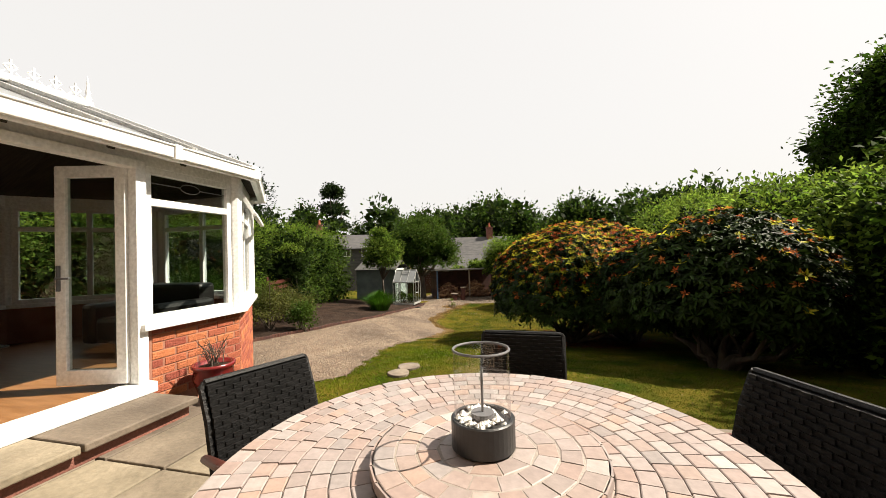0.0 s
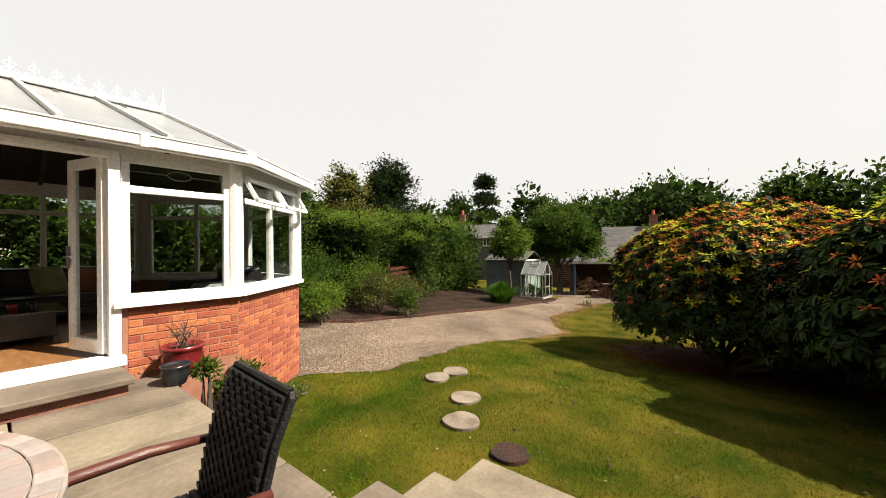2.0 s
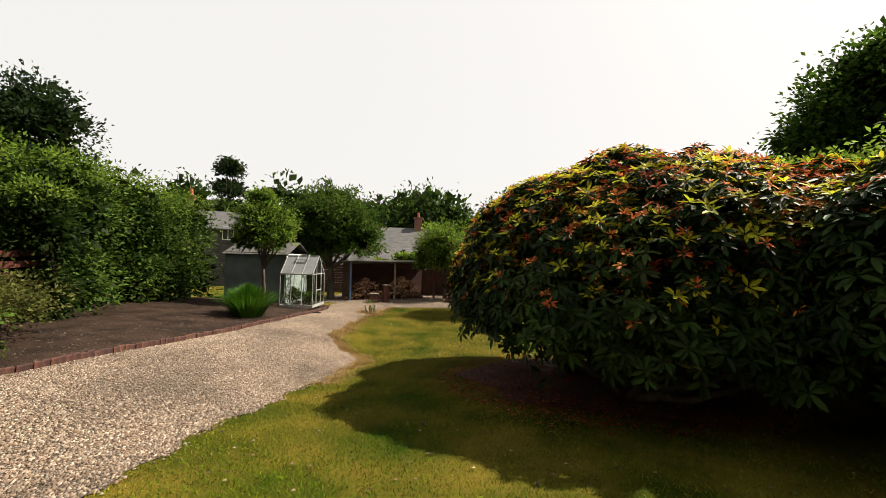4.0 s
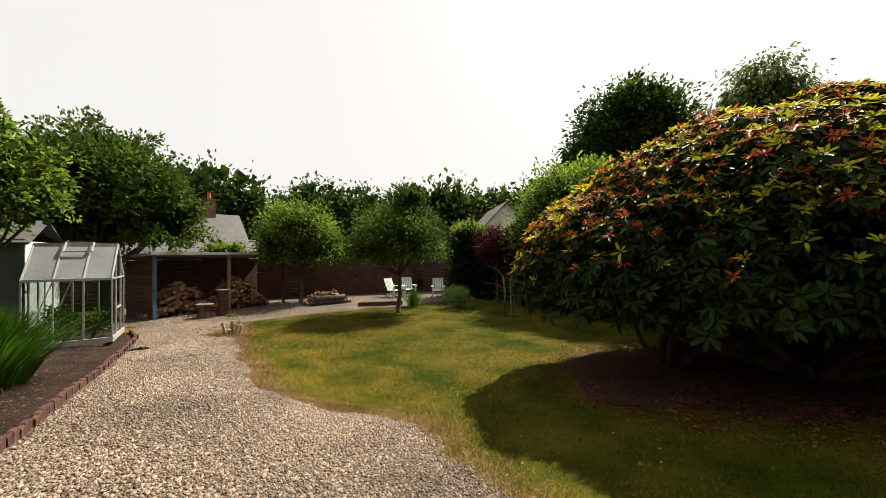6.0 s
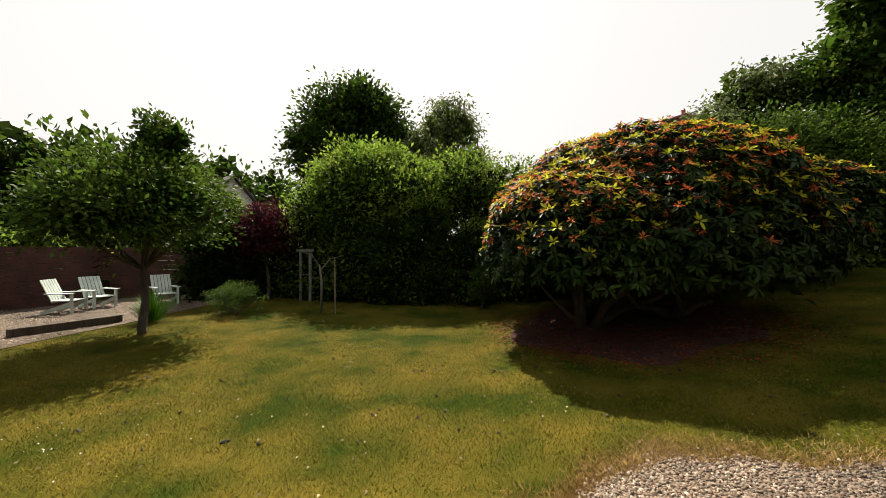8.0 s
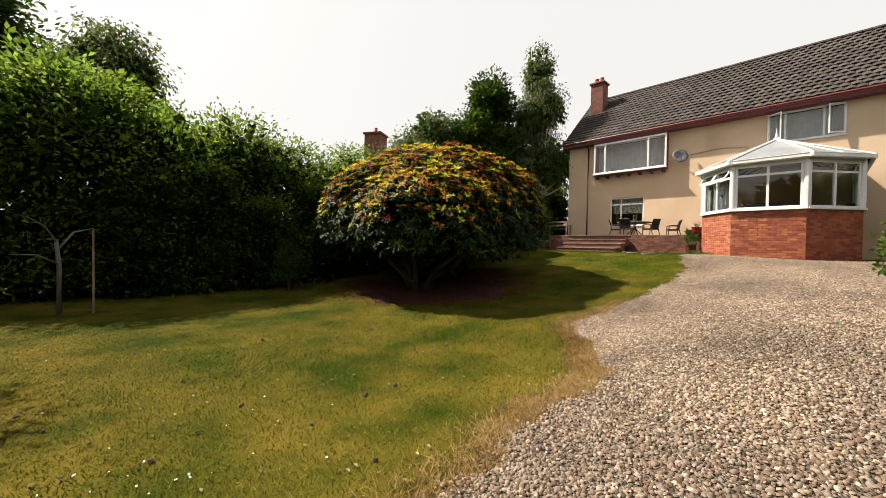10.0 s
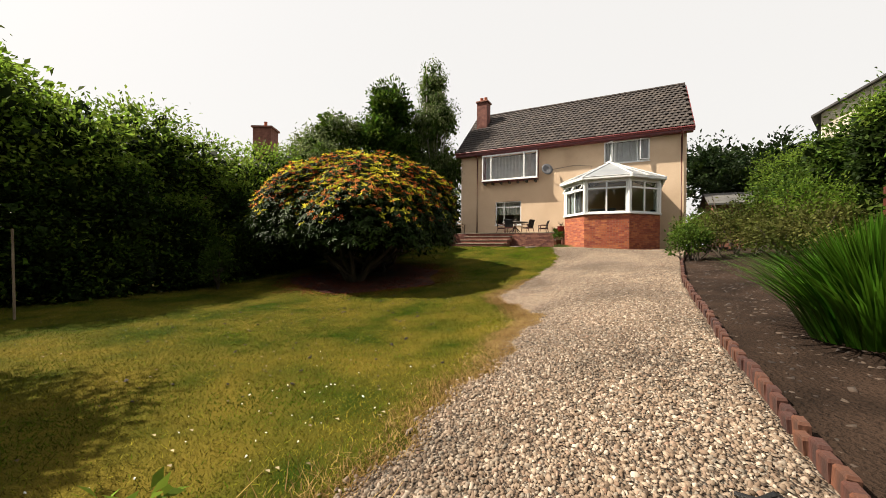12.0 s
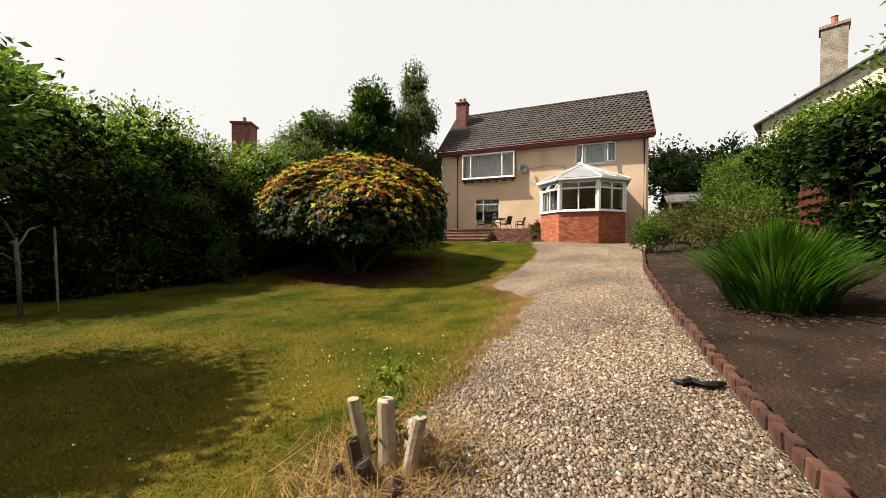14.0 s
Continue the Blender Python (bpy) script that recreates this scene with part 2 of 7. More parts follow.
TILES = [(0.0, (0.205, 0.165, 0.152)), (0.2, (0.25, 0.21, 0.20)), (0.4, (0.225, 0.165, 0.145)), (0.6, (0.285, 0.25, 0.238)), (0.8, (0.20, 0.175, 0.168)), (0.93, (0.27, 0.19, 0.155)), (1.0, (0.32, 0.295, 0.288))]


def piece_mat(name, tones, source, rough=0.8, fine=60.0, bump=0.3, depth=0.004, spread=0.4, stain=0.0):
    """Every single piece takes its own tone out of a row of tones; source picks by mesh island, by object or by cells of a bed of small stones."""
    m = bpy.data.materials.new(name)
    m.use_nodes = True
    nt = m.node_tree
    L, bs = nt.links.new, nt.nodes["Principled BSDF"]
    co, ns, rp, hs, mr, bp = (nt.nodes.new("ShaderNode" + k) for k in ("TexCoord", "TexNoise", "ValToRGB", "HueSaturation", "MapRange", "Bump"))
    L(co.outputs["Object"], ns.inputs["Vector"])
    ns.inputs["Scale"].default_value, ns.inputs["Detail"].default_value = fine, 3.0
    while len(rp.color_ramp.elements) < len(tones):
        rp.color_ramp.elements.new(0.5)
    for e, (at, c) in zip(rp.color_ramp.elements, tones):
        e.position, e.color = at, (*c, 1)
    height = ns.outputs["Fac"]
    if source == "cells":
        vo = nt.nodes.new("ShaderNodeTexVoronoi")
        vo.inputs["Scale"].default_value = 52.0
        L(co.outputs["Object"], vo.inputs["Vector"])
        sp = nt.nodes.new("ShaderNodeSeparateColor")
        L(vo.outputs["Color"], sp.inputs[0])
        pick = sp.outputs[0]
        inv = nt.nodes.new("ShaderNodeMath")
        inv.operation = "SUBTRACT"
        inv.inputs[0].default_value = 1.0
        L(vo.outputs["Distance"], inv.inputs[1])
        height = inv.outputs[0]
    else:
        node = nt.nodes.new("ShaderNodeObjectInfo" if source == "object" else "ShaderNodeNewGeometry")
        pick = node.outputs["Random" if source == "object" else "Random Per Island"]
    L(pick, rp.inputs[0])
    mr.inputs["To Min"].default_value, mr.inputs["To Max"].default_value = 1 - spread, 1 + spread
    L(ns.outputs["Fac"], mr.inputs[0])
    L(rp.outputs[0], hs.inputs["Color"])
    L(mr.outputs[0], hs.inputs["Value"])
    out = hs.outputs[0]
    if stain:
        big, br, mu = (nt.nodes.new("ShaderNode" + k) for k in ("TexNoise", "MapRange", "HueSaturation"))
        big.inputs["Scale"].default_value, big.inputs["Detail"].default_value = stain, 4.0
        L(co.outputs["Object"], big.inputs["Vector"])
        br.inputs["From Min"].default_value, br.inputs["From Max"].default_value = 0.3, 0.62
        br.inputs["To Min"].default_value, br.inputs["To Max"].default_value = 0.55, 1.08
        L(big.outputs["Fac"], br.inputs[0])
        L(out, mu.inputs["Color"])
        L(br.outputs[0], mu.inputs["Value"])
        out = mu.outputs[0]
    L(out, bs.inputs["Base Color"])
    bs.inputs["Roughness"].default_value = rough
    bs.inputs["Specular IOR Level"].default_value = 0.3
    bp.inputs["Strength"].default_value, bp.inputs["Distance"].default_value = bump, depth
    L(height, bp.inputs["Height"])
    L(bp.outputs[0], bs.inputs["Normal"])
    return m


M_GRAVELBED = piece_mat("gravel_bed", [(a, [0.8 * v for v in c]) for a, c in PEBBLES], "cells", 0.9, 9.0, 1.0, 0.03, 0.4, 0.55)
M_STONE = piece_mat("gravel_stone", PEBBLES, "island", 0.75, 60.0, 0.3, 0.004, 0.4, 0.55)
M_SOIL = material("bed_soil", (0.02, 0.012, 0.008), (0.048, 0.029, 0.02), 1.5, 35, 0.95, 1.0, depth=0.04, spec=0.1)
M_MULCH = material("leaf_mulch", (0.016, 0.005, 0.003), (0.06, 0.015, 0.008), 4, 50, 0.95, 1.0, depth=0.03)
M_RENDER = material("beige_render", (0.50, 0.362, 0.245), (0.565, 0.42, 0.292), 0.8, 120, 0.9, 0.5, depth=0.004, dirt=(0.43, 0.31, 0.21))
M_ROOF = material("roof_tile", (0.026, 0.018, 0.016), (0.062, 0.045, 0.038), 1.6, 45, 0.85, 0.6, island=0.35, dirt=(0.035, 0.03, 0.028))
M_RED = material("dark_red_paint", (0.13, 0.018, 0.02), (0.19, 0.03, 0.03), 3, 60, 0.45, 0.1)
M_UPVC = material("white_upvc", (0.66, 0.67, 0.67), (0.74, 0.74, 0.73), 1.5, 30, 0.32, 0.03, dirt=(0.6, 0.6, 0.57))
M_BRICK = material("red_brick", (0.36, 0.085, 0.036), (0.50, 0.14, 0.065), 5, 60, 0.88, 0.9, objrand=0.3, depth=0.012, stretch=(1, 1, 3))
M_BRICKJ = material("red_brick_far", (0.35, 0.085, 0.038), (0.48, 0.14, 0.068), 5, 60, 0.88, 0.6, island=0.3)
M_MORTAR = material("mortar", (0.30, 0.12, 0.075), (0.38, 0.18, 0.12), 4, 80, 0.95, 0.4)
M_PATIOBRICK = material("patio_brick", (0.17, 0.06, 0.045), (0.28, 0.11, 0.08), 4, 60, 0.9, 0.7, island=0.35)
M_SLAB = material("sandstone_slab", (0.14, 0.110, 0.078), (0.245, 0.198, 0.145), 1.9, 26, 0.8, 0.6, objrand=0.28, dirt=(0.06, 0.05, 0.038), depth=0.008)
M_POLY = material("polycarbonate", (0.24, 0.25, 0.265), (0.31, 0.325, 0.34), 2, 30, 0.3, 0.02, through_light=0.04)
M_GLASS_H = glass_mat("house_glass", (0.92, 0.94, 0.95))
M_GLASS = glass_mat("window_glass", (0.62, 0.68, 0.66))
M_BLACK = material("black_wicker", (0.005, 0.005, 0.0055), (0.012, 0.0115, 0.012), 8, 90, 0.55, 0.5, spec=0.25)
M_TIMBER = material("red_stained_timber", (0.06, 0.014, 0.010), (0.12, 0.03, 0.018), 3, 40, 0.45, 0.2, stretch=(1, 1, 6))
M_WOOD = material("weathered_wood", (0.20, 0.14, 0.09), (0.34, 0.26, 0.18), 3, 40, 0.85, 0.6, stretch=(6, 1, 1))
M_BARK = material("bark", (0.05, 0.038, 0.028), (0.13, 0.10, 0.075), 4, 30, 0.95, 1.0, depth=0.03, stretch=(1, 1, 0.3))
M_BIRCHBARK = material("birch_bark", (0.28, 0.25, 0.21), (0.5, 0.47, 0.42), 3, 30, 0.8, 0.5)
# room dimness put into the colour; rafters and brackets share this tone
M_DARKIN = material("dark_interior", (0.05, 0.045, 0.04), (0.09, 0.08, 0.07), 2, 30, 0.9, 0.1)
M_CURTAIN = material("net_curtain", (0.55, 0.55, 0.53), (0.66, 0.66, 0.63), 3, 60, 0.9, 0.1, through_light=0.4)

# ---- ground ----
G_ROWS = [(-30, 0.95), (1.2, 0.88), (6, 0.62), (10, 0.42), (13, 0.2), (16.3, 0.0), (18.4, -0.14), (20, -0.25), (26, -0.3), (60, -0.5)]
L_ROWS = [(-30, 1.0), (1.3, 0.97), (2.8, 0.96), (6, 0.5), (10, -0.05), (14, -0.4), (20, -0.42), (26, -0.35), (60, -0.5)]


def curve(y, rows):
    return np.interp(y, [r[0] for r in rows], [r[1] for r in rows])


def ground_z(x, y):
    x, y = np.asarray(x, float), np.asarray(y, float)
    u = np.clip((x + 3.2) / 3.2, 0, 1)
    w = u * u * (3 - 2 * u)
    z = curve(y, G_ROWS) * (1 - w) + curve(y, L_ROWS) * w
    z = z + 0.09 * np.clip(-3.9 - x, 0, 5) * np.clip((y - 1) / 3, 0, 1) * np.clip((24 - y) / 4, 0, 1)
    return z + 0.012 * np.sin(x * 2.1 + 0.7 * y) * np.sin(y * 1.7 - 0.5 * x)


LAWN_EDGE = [(0.4, -0.75), (1.0, -0.6), (2, 0.3), (3, 0.35), (4.4, -0.05), (6, -0.45), (8, -0.4), (10, -0.2), (11.4, 0.0), (12.4, -0.2), (13.3, -0.95), (14.2, -1.5), (17, -1.62), (19, -1.55), (21, -1.4), (22.3, -1.0), (22.9, 1.0), (23.4, 5.0), (23.6, 9.0)]
EDGING = [(-4, -7.5), (1.0, -7.2), (2, -6.4), (3.3, -5.55), (5.2, -4.6), (8.2, -4.15), (11.6, -3.85), (16, -3.75), (20.5, -3.83), (21.6, -4.1)]


def lawn_x(y):
    return curve(y, LAWN_EDGE) + 0.07 * np.sin(np.asarray(y) * 3.3) + 0.04 * np.sin(np.asarray(y) * 9.1)


def grid_sheet(xs, ys, lift=0.0):
    X, Y = np.meshgrid(xs, ys)
    V = np.stack([X, Y, ground_z(X, Y) + lift], -1).reshape(-1, 3)
    n, m = len(xs), len(ys)
    i = (np.arange(m - 1)[:, None] * n + np.arange(n - 1)).ravel()
    return V, np.stack([i, i + 1, i + n + 1, i + n], 1)


far = [-900, -400, -180, -90, -50]
V, F = grid_sheet(np.r_[far, np.arange(-30, 31, 0.4), [50, 90, 180, 400, 900]], np.r_[far, np.arange(-30, 45, 0.4), [60, 90, 180, 400, 900]])
np_part("ground", V, F, M_GRASS, None, "mown green garden lawn with yellowed dry patches", "structure", "lawn")


def strip_sheet(rows, lift, nx=24):
    """A sheet between two edges given row by row as y, x0, x1."""
    V, F = [], []
    for y, x0, x1 in rows:
        x = np.linspace(x0, x1, nx)
        yy = np.full(nx, y)
        V.append(np.stack([x, yy, ground_z(x, yy) + lift], 1))
    m = len(rows)
    i = (np.arange(m - 1)[:, None] * nx + np.arange(nx - 1)).ravel()
    return np.concatenate(V), np.stack([i, i + 1, i + nx + 1, i + nx], 1)


ys = np.arange(0.4, 22.95, 0.15)
V, F = strip_sheet([(y, curve(y, EDGING), lawn_x(y)) for y in ys], 0.012)
np_part("gravel_path", V, F, M_GRAVELBED, None, "pale grey-pink gravel path between lawn and border", "structure", "gravel path")
ys2 = np.arange(22.8, 30, 0.3)
V, F = strip_sheet([(y, -5.5, min(11.0, 2.5 + (y - 22.6) * 14)) for y in ys2], 0.016)
np_part("gravel_yard", V, F, M_GRAVELBED, None, "thin gravel and bark yard in front of the log store", "structure", "gravel")
V, F = strip_sheet([(y, -10.5, curve(y, EDGING)) for y in np.arange(1.2, 21.7, 0.3)], 0.03)
np_part("soil_bed", V, F, M_SOIL, None, "bare brown soil of the raised border", "structure", "flower bed")
g = Geo()
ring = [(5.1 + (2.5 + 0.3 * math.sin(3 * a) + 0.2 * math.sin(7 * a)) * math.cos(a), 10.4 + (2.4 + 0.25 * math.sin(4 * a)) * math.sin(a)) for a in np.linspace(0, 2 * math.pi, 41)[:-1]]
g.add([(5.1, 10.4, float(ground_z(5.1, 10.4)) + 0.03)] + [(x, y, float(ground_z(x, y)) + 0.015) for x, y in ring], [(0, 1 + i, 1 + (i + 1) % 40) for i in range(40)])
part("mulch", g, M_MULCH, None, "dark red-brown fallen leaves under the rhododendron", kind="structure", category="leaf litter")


M_CLOD = material("soil_clod", (0.022, 0.013, 0.009), (0.065, 0.042, 0.03), 3, 40, 0.95, 0.6, island=0.6)


def stones(n, sample, lo, hi, name, label, mat=M_STONE, category="gravel"):
    """Loose gravel: many small uneven flat-sided pebbles."""
    P = sample(n)
    n = len(P)
    base = np.array([(-1, -0.8, -0.6), (1, -0.8, -0.6), (1, 0.8, -0.6), (-1, 0.8, -0.6), (-0.72, -0.55, 0.6), (0.72, -0.55, 0.6), (0.72, 0.55, 0.6), (-0.72, 0.55, 0.6)], float)
    quad = np.array([(4, 5, 6, 7), (0, 1, 5, 4), (1, 2, 6, 5), (2, 3, 7, 6), (3, 0, 4, 7)])
    s = rng.uniform(lo, hi, (n, 1, 1)) * rng.uniform(0.62, 1.2, (n, 8, 1)) * rng.uniform(0.75, 1.2, (n, 1, 3)) * np.array([1.1, 0.9, 0.75])
    a = rng.uniform(0, 6.28, n)
    c, si = np.cos(a), np.sin(a)
    W = base[None] * s
    W = np.stack([W[..., 0] * c[:, None] - W[..., 1] * si[:, None], W[..., 0] * si[:, None] + W[..., 1] * c[:, None], W[..., 2] + rng.uniform(-0.4, 0.4, (n, 1)) * W[..., 0] + rng.uniform(-0.4, 0.4, (n, 1)) * W[..., 1]], -1)
    Z = ground_z(P[:, 0], P[:, 1]) + 0.014 + rng.uniform(0, 0.008, n)
    W += np.concatenate([P, Z[:, None]], 1)[:, None]
    np_part(name, W.reshape(-1, 3), (np.arange(n)[:, None, None] * 8 + quad).reshape(-1, 4), mat, None, label, "stuff", category)


def on_path(n):
    y = rng.uniform(0.5, 22.9, n)
    x = rng.uniform(-7, 0.6, n)
    keep = (x > curve(y, EDGING) + 0.06) & (x < lawn_x(y) + rng.normal(0, 0.06, n))
    inside = (y < 1.25) & (x > -4.2)
    thin = rng.random(n) > np.interp(y, [1, 5, 7, 20.5, 22], [0.4, 0.75, 1, 1, 0.5])
    return np.stack([x, y], 1)[keep & ~inside & ~thin]


stones(245000, on_path, 0.0075, 0.0165, "gravel", "loose pale grey and pink gravel stones on the path")
stones(6000, lambda n: np.stack([rng.uniform(-5, 10.5, n), rng.uniform(23.0, 28.5, n)], 1), 0.014, 0.032, "gravel", "loose gravel in front of the log store")


def on_bed(n):
    y = rng.uniform(3.0, 21.0, n)
    x = curve(y, EDGING) - 0.1 - np.abs(rng.normal(0, 1.5, n))
    return np.stack([x, y], 1)[x > -8]


stones(5000, on_bed, 0.008, 0.035, "soil_clods", "crumbly brown clods on the bare soil", M_CLOD, "soil")


def blades(n, lo, hi, mat, sample, name, label, lean=0.5):
    P = sample(n)
    n = len(P)
    a = rng.uniform(0, 6.28, n)
    h = rng.uniform(lo, hi, n)
    w = rng.uniform(0.0018, 0.0042, n)
    z = ground_z(P[:, 0], P[:, 1]) + 0.002
    b = np.stack([P[:, 0], P[:, 1], z], 1)
    s = np.stack([np.cos(a), np.sin(a), 0 * a], 1) * w[:, None]
    t = np.stack([rng.normal(0, lean, n) * h, rng.normal(0, lean, n) * h, h], 1)
    np_part(name, np.stack([b - s, b + s, b + t], 1).reshape(-1, 3), np.arange(3 * n).reshape(-1, 3), mat, None, label, "stuff", "grass")


def on_lawn(n):
    x, y = rng.uniform(-1.8, 9.4, n), rng.uniform(-1.15, 23.3, n)
    near = rng.uniform(0, 1, n) < np.clip(1.25 - (x + 2) / 12, 0.25, 1)
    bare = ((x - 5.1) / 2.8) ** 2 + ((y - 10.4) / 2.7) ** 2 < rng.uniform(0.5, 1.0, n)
    keep = near & ~bare & (x > lawn_x(y)) & (y > np.where(x > 3.5, 0.6, np.where(x > 0.3, -1.15, 1.0)))
    return np.stack([x, y], 1)[keep]


def on_edge(n):
    y = np.concatenate([rng.uniform(9.5, 22.3, n // 2), rng.normal(14.2, 1.6, n // 2)])
    y = y[(y > 8) & (y < 22.3)]
    return np.stack([lawn_x(y) + np.abs(rng.normal(0.05, 0.2, len(y))) - 0.08, y], 1)


def green_share(P):
    """Lush near the patio and in loose patches further down the lawn."""
    x, y = P[:, 0], P[:, 1]
    patch = np.sin(1.3 * x + 0.6 * y) * np.sin(0.9 * y - 0.7 * x + 1.0) + 0.6 * np.sin(2.9 * x - 1.1 * y) * np.sin(2.3 * y + 0.8)
    return np.clip(1.2 - y / 9 + 0.62 * np.clip((y - 13.5) / 3, 0, 1) + 0.45 * patch, 0.06, 0.97)


def green_lawn(n):
    P = on_lawn(n)
    return P[rng.random(len(P)) < green_share(P)]


def dry_lawn(n):
    P = on_lawn(n)
    return P[rng.random(len(P)) > green_share(P)]


blades(800000, 0.010, 0.030, M_BLADE, dry_lawn, "grass", "short yellowed lawn grass of the lower garden", 0.9)
blades(900000, 0.012, 0.036, M_BLADE_G, green_lawn, "grass", "short fresh green lawn grass near the patio", 0.9)
def worm_casts(n):
    P = np.concatenate([np.stack([rng.normal(2.2, 1.6, n), rng.normal(13.5, 2.4, n)], 1), on_lawn(n)[: n // 2]])
    return P[(P[:, 0] > lawn_x(P[:, 1]) + 0.2) & (P[:, 0] < 9)]


M_CAST = material("worm_cast", (0.018, 0.012, 0.008), (0.05, 0.034, 0.022), 3, 40, 0.95, 0.5, island=0.6)
stones(120, worm_casts, 0.008, 0.024, "worm_casts", "small dark crumbs of earth scattered on the lawn", M_CAST, "soil")
stones(45, lambda n: np.stack([rng.normal(-0.2, 0.5, n), rng.normal(18.3, 0.9, n)], 1), 0.005, 0.009, "daisies", "small white daisy heads in the lawn", material("daisy_white", (0.6, 0.6, 0.56), (0.72, 0.72, 0.68), 9, 60, 0.8, 0), "flowers")
blades(42000, 0.02, 0.055, M_DRY, on_edge, "dry_grass", "dry straw-coloured grass along the gravel edge", 1.0)

# ---- house ----
PATIO = 1.84
FY = -4.5


def wall_cells(g, lo, hi, z0, z1, openings, put):
    us = sorted({lo, hi, *[o[0] for o in openings], *[o[1] for o in openings]})
    zs = sorted({z0, z1, *[o[2] for o in openings], *[o[3] for o in openings]})
    for a, b in zip(us, us[1:]):
        for c, d in zip(zs, zs[1:]):
            if not any(o[0] < (a + b) / 2 < o[1] and o[2] < (c + d) / 2 < o[3] for o in openings):
                put(a, b, c, d)


house = thing("house", "two-storey beige rendered house with dark tiled roof", "house", (1.4, -8, 1.0))
GW, UW, BAY = (3.9, 5.76, 2.5, 4.15), (-3.77, -1.31, 6.15, 7.5), (2.73, 6.65, 5.65, 7.4)
g = Geo()
wall_cells(g, -5.62, 8.42, 0.9, 7.75, [GW, UW, BAY], lambda a, b, c, d: g.box(a, b, FY - 0.3, FY, c, d))
part("wall", g, M_RENDER, house, "beige rendered rear wall", weld=True)
g = Geo()
for x0, x1 in ((-5.62, -5.32), (8.12, 8.42)):
    g = Geo()
    g.add([(x, y, z) for x in (x0, x1) for y, z in ((FY - 0.3, 0.9), (FY - 0.3, 7.75), (-8.4, 11.4), (-12.3, 7.75), (-12.3, 0.9))],
          [(0, 1, 2, 3, 4), (9, 8, 7, 6, 5)] + [(i, (i + 1) % 5, 5 + (i + 1) % 5, 5 + i) for i in range(5)])
    part("gable_wall", g, M_RENDER, house)
g = Geo()
g.box(-5.32, 8.12, -12.3, -12.0, 0.9, 7.75)
part("wall", g, M_RENDER, house)
# rooms coloured dark, so they look unlit behind the windows
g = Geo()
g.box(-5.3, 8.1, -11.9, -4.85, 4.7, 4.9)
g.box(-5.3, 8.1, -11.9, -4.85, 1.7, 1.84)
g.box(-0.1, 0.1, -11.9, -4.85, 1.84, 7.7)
part("inner_floor", g, M_DARKIN, house, "floors and walls inside the house, dimness put into their colour")
# roof: deck and single tiles
E0, R0 = Vector((0, -4.1, 7.8)), Vector((0, -8.4, 11.72))
g = Geo()
for s in (1, -1):
    ey = E0.y if s == 1 else -16.8 - E0.y
    g.add([(x, y, z) for x in (-5.9, 8.7) for y, z in ((ey, E0.z - 0.06), (-8.4, R0.z - 0.06), (-8.4, R0.z - 0.22), (ey, E0.z - 0.2))],
          [(0, 1, 2, 3), (7, 6, 5, 4), (0, 4, 5, 1), (1, 5, 6, 2), (2, 6, 7, 3), (3, 7, 4, 0)])
part("roof", g, M_ROOF, house, "dark brown tiled roof")
d = (R0 - E0)
nrow, ncol = 17, 46
up = Vector((0, -d.z, d.y)).normalized()
up = up if up.z > 0 else -up
g = Geo()
tw = 14.64 / ncol
for r in range(nrow):
    for c in range(ncol):
        a, b = E0 + d * (r / nrow), E0 + d * ((r + 1.15) / nrow)
        x = -5.92 + c * tw + (0.5 * tw if r % 2 else 0)
        x1 = min(x + tw * 0.97, 8.72)
        lift = 0.055 + random.uniform(-0.008, 0.012)
        p = []
        for q, h in ((a, lift), (b, 0.0)):
            for k in (0.0, 0.28, 0.6, 1.0):
                xx = x + (x1 - x) * k
                p.append(Vector((xx, q.y, q.z)) + up * (h + (0.035 if k in (0.28, 0.6) else 0.0)))
        n0 = len(g.v)
        g.add(p + [p[0] - up * 0.05, p[1] - up * 0.05, p[2] - up * 0.05, p[3] - up * 0.05], [(i, i + 1, i + 5, i + 4) for i in range(3)] + [(8 + i, 9 + i, i + 1, i) for i in range(3)])
part("roof_tiles", g, M_ROOF, house, "rows of dark brown interlocking roof tiles", kind="stuff")
g = Geo()
for i in range(46):
    x = -5.9 + i * 14.6 / 46
    g.tube([(x, -8.4, R0.z + 0.02), (x + 0.325, -8.4, R0.z + 0.02)], [0.13, 0.12], 8)
part("ridge_tiles", g, M_ROOF, house)
g = Geo()
g.box(-5.95, 8.72, -4.12, -4.09, 7.52, 7.76)
g.box(-5.9, 8.7, -4.5, -4.12, 7.5, 7.54)
for x in (-5.95, 8.69):
    g.beam((x, -4.1, 7.62), (x, -8.4, 11.58), 0.04, 0.24)
part("fascia", g, M_RED, house, "dark red painted fascia boards")
g = Geo()
g.tube([(-5.95, -4.01, 7.73), (8.72, -4.01, 7.73)], 0.06, 8)
part("gutter", g, M_RED, house, "dark red gutter")
for x, zb in ((7.13, 1.9), (-5.38, 1.4)):
    g = Geo()
    g.tube([(x, -4.04, 7.7), (x, -4.12, 7.5), (x, -4.43, 7.3), (x, -4.43, zb)], 0.045, 8)
    part("downpipe", g, M_RED, house, "dark red downpipe", smooth=True)
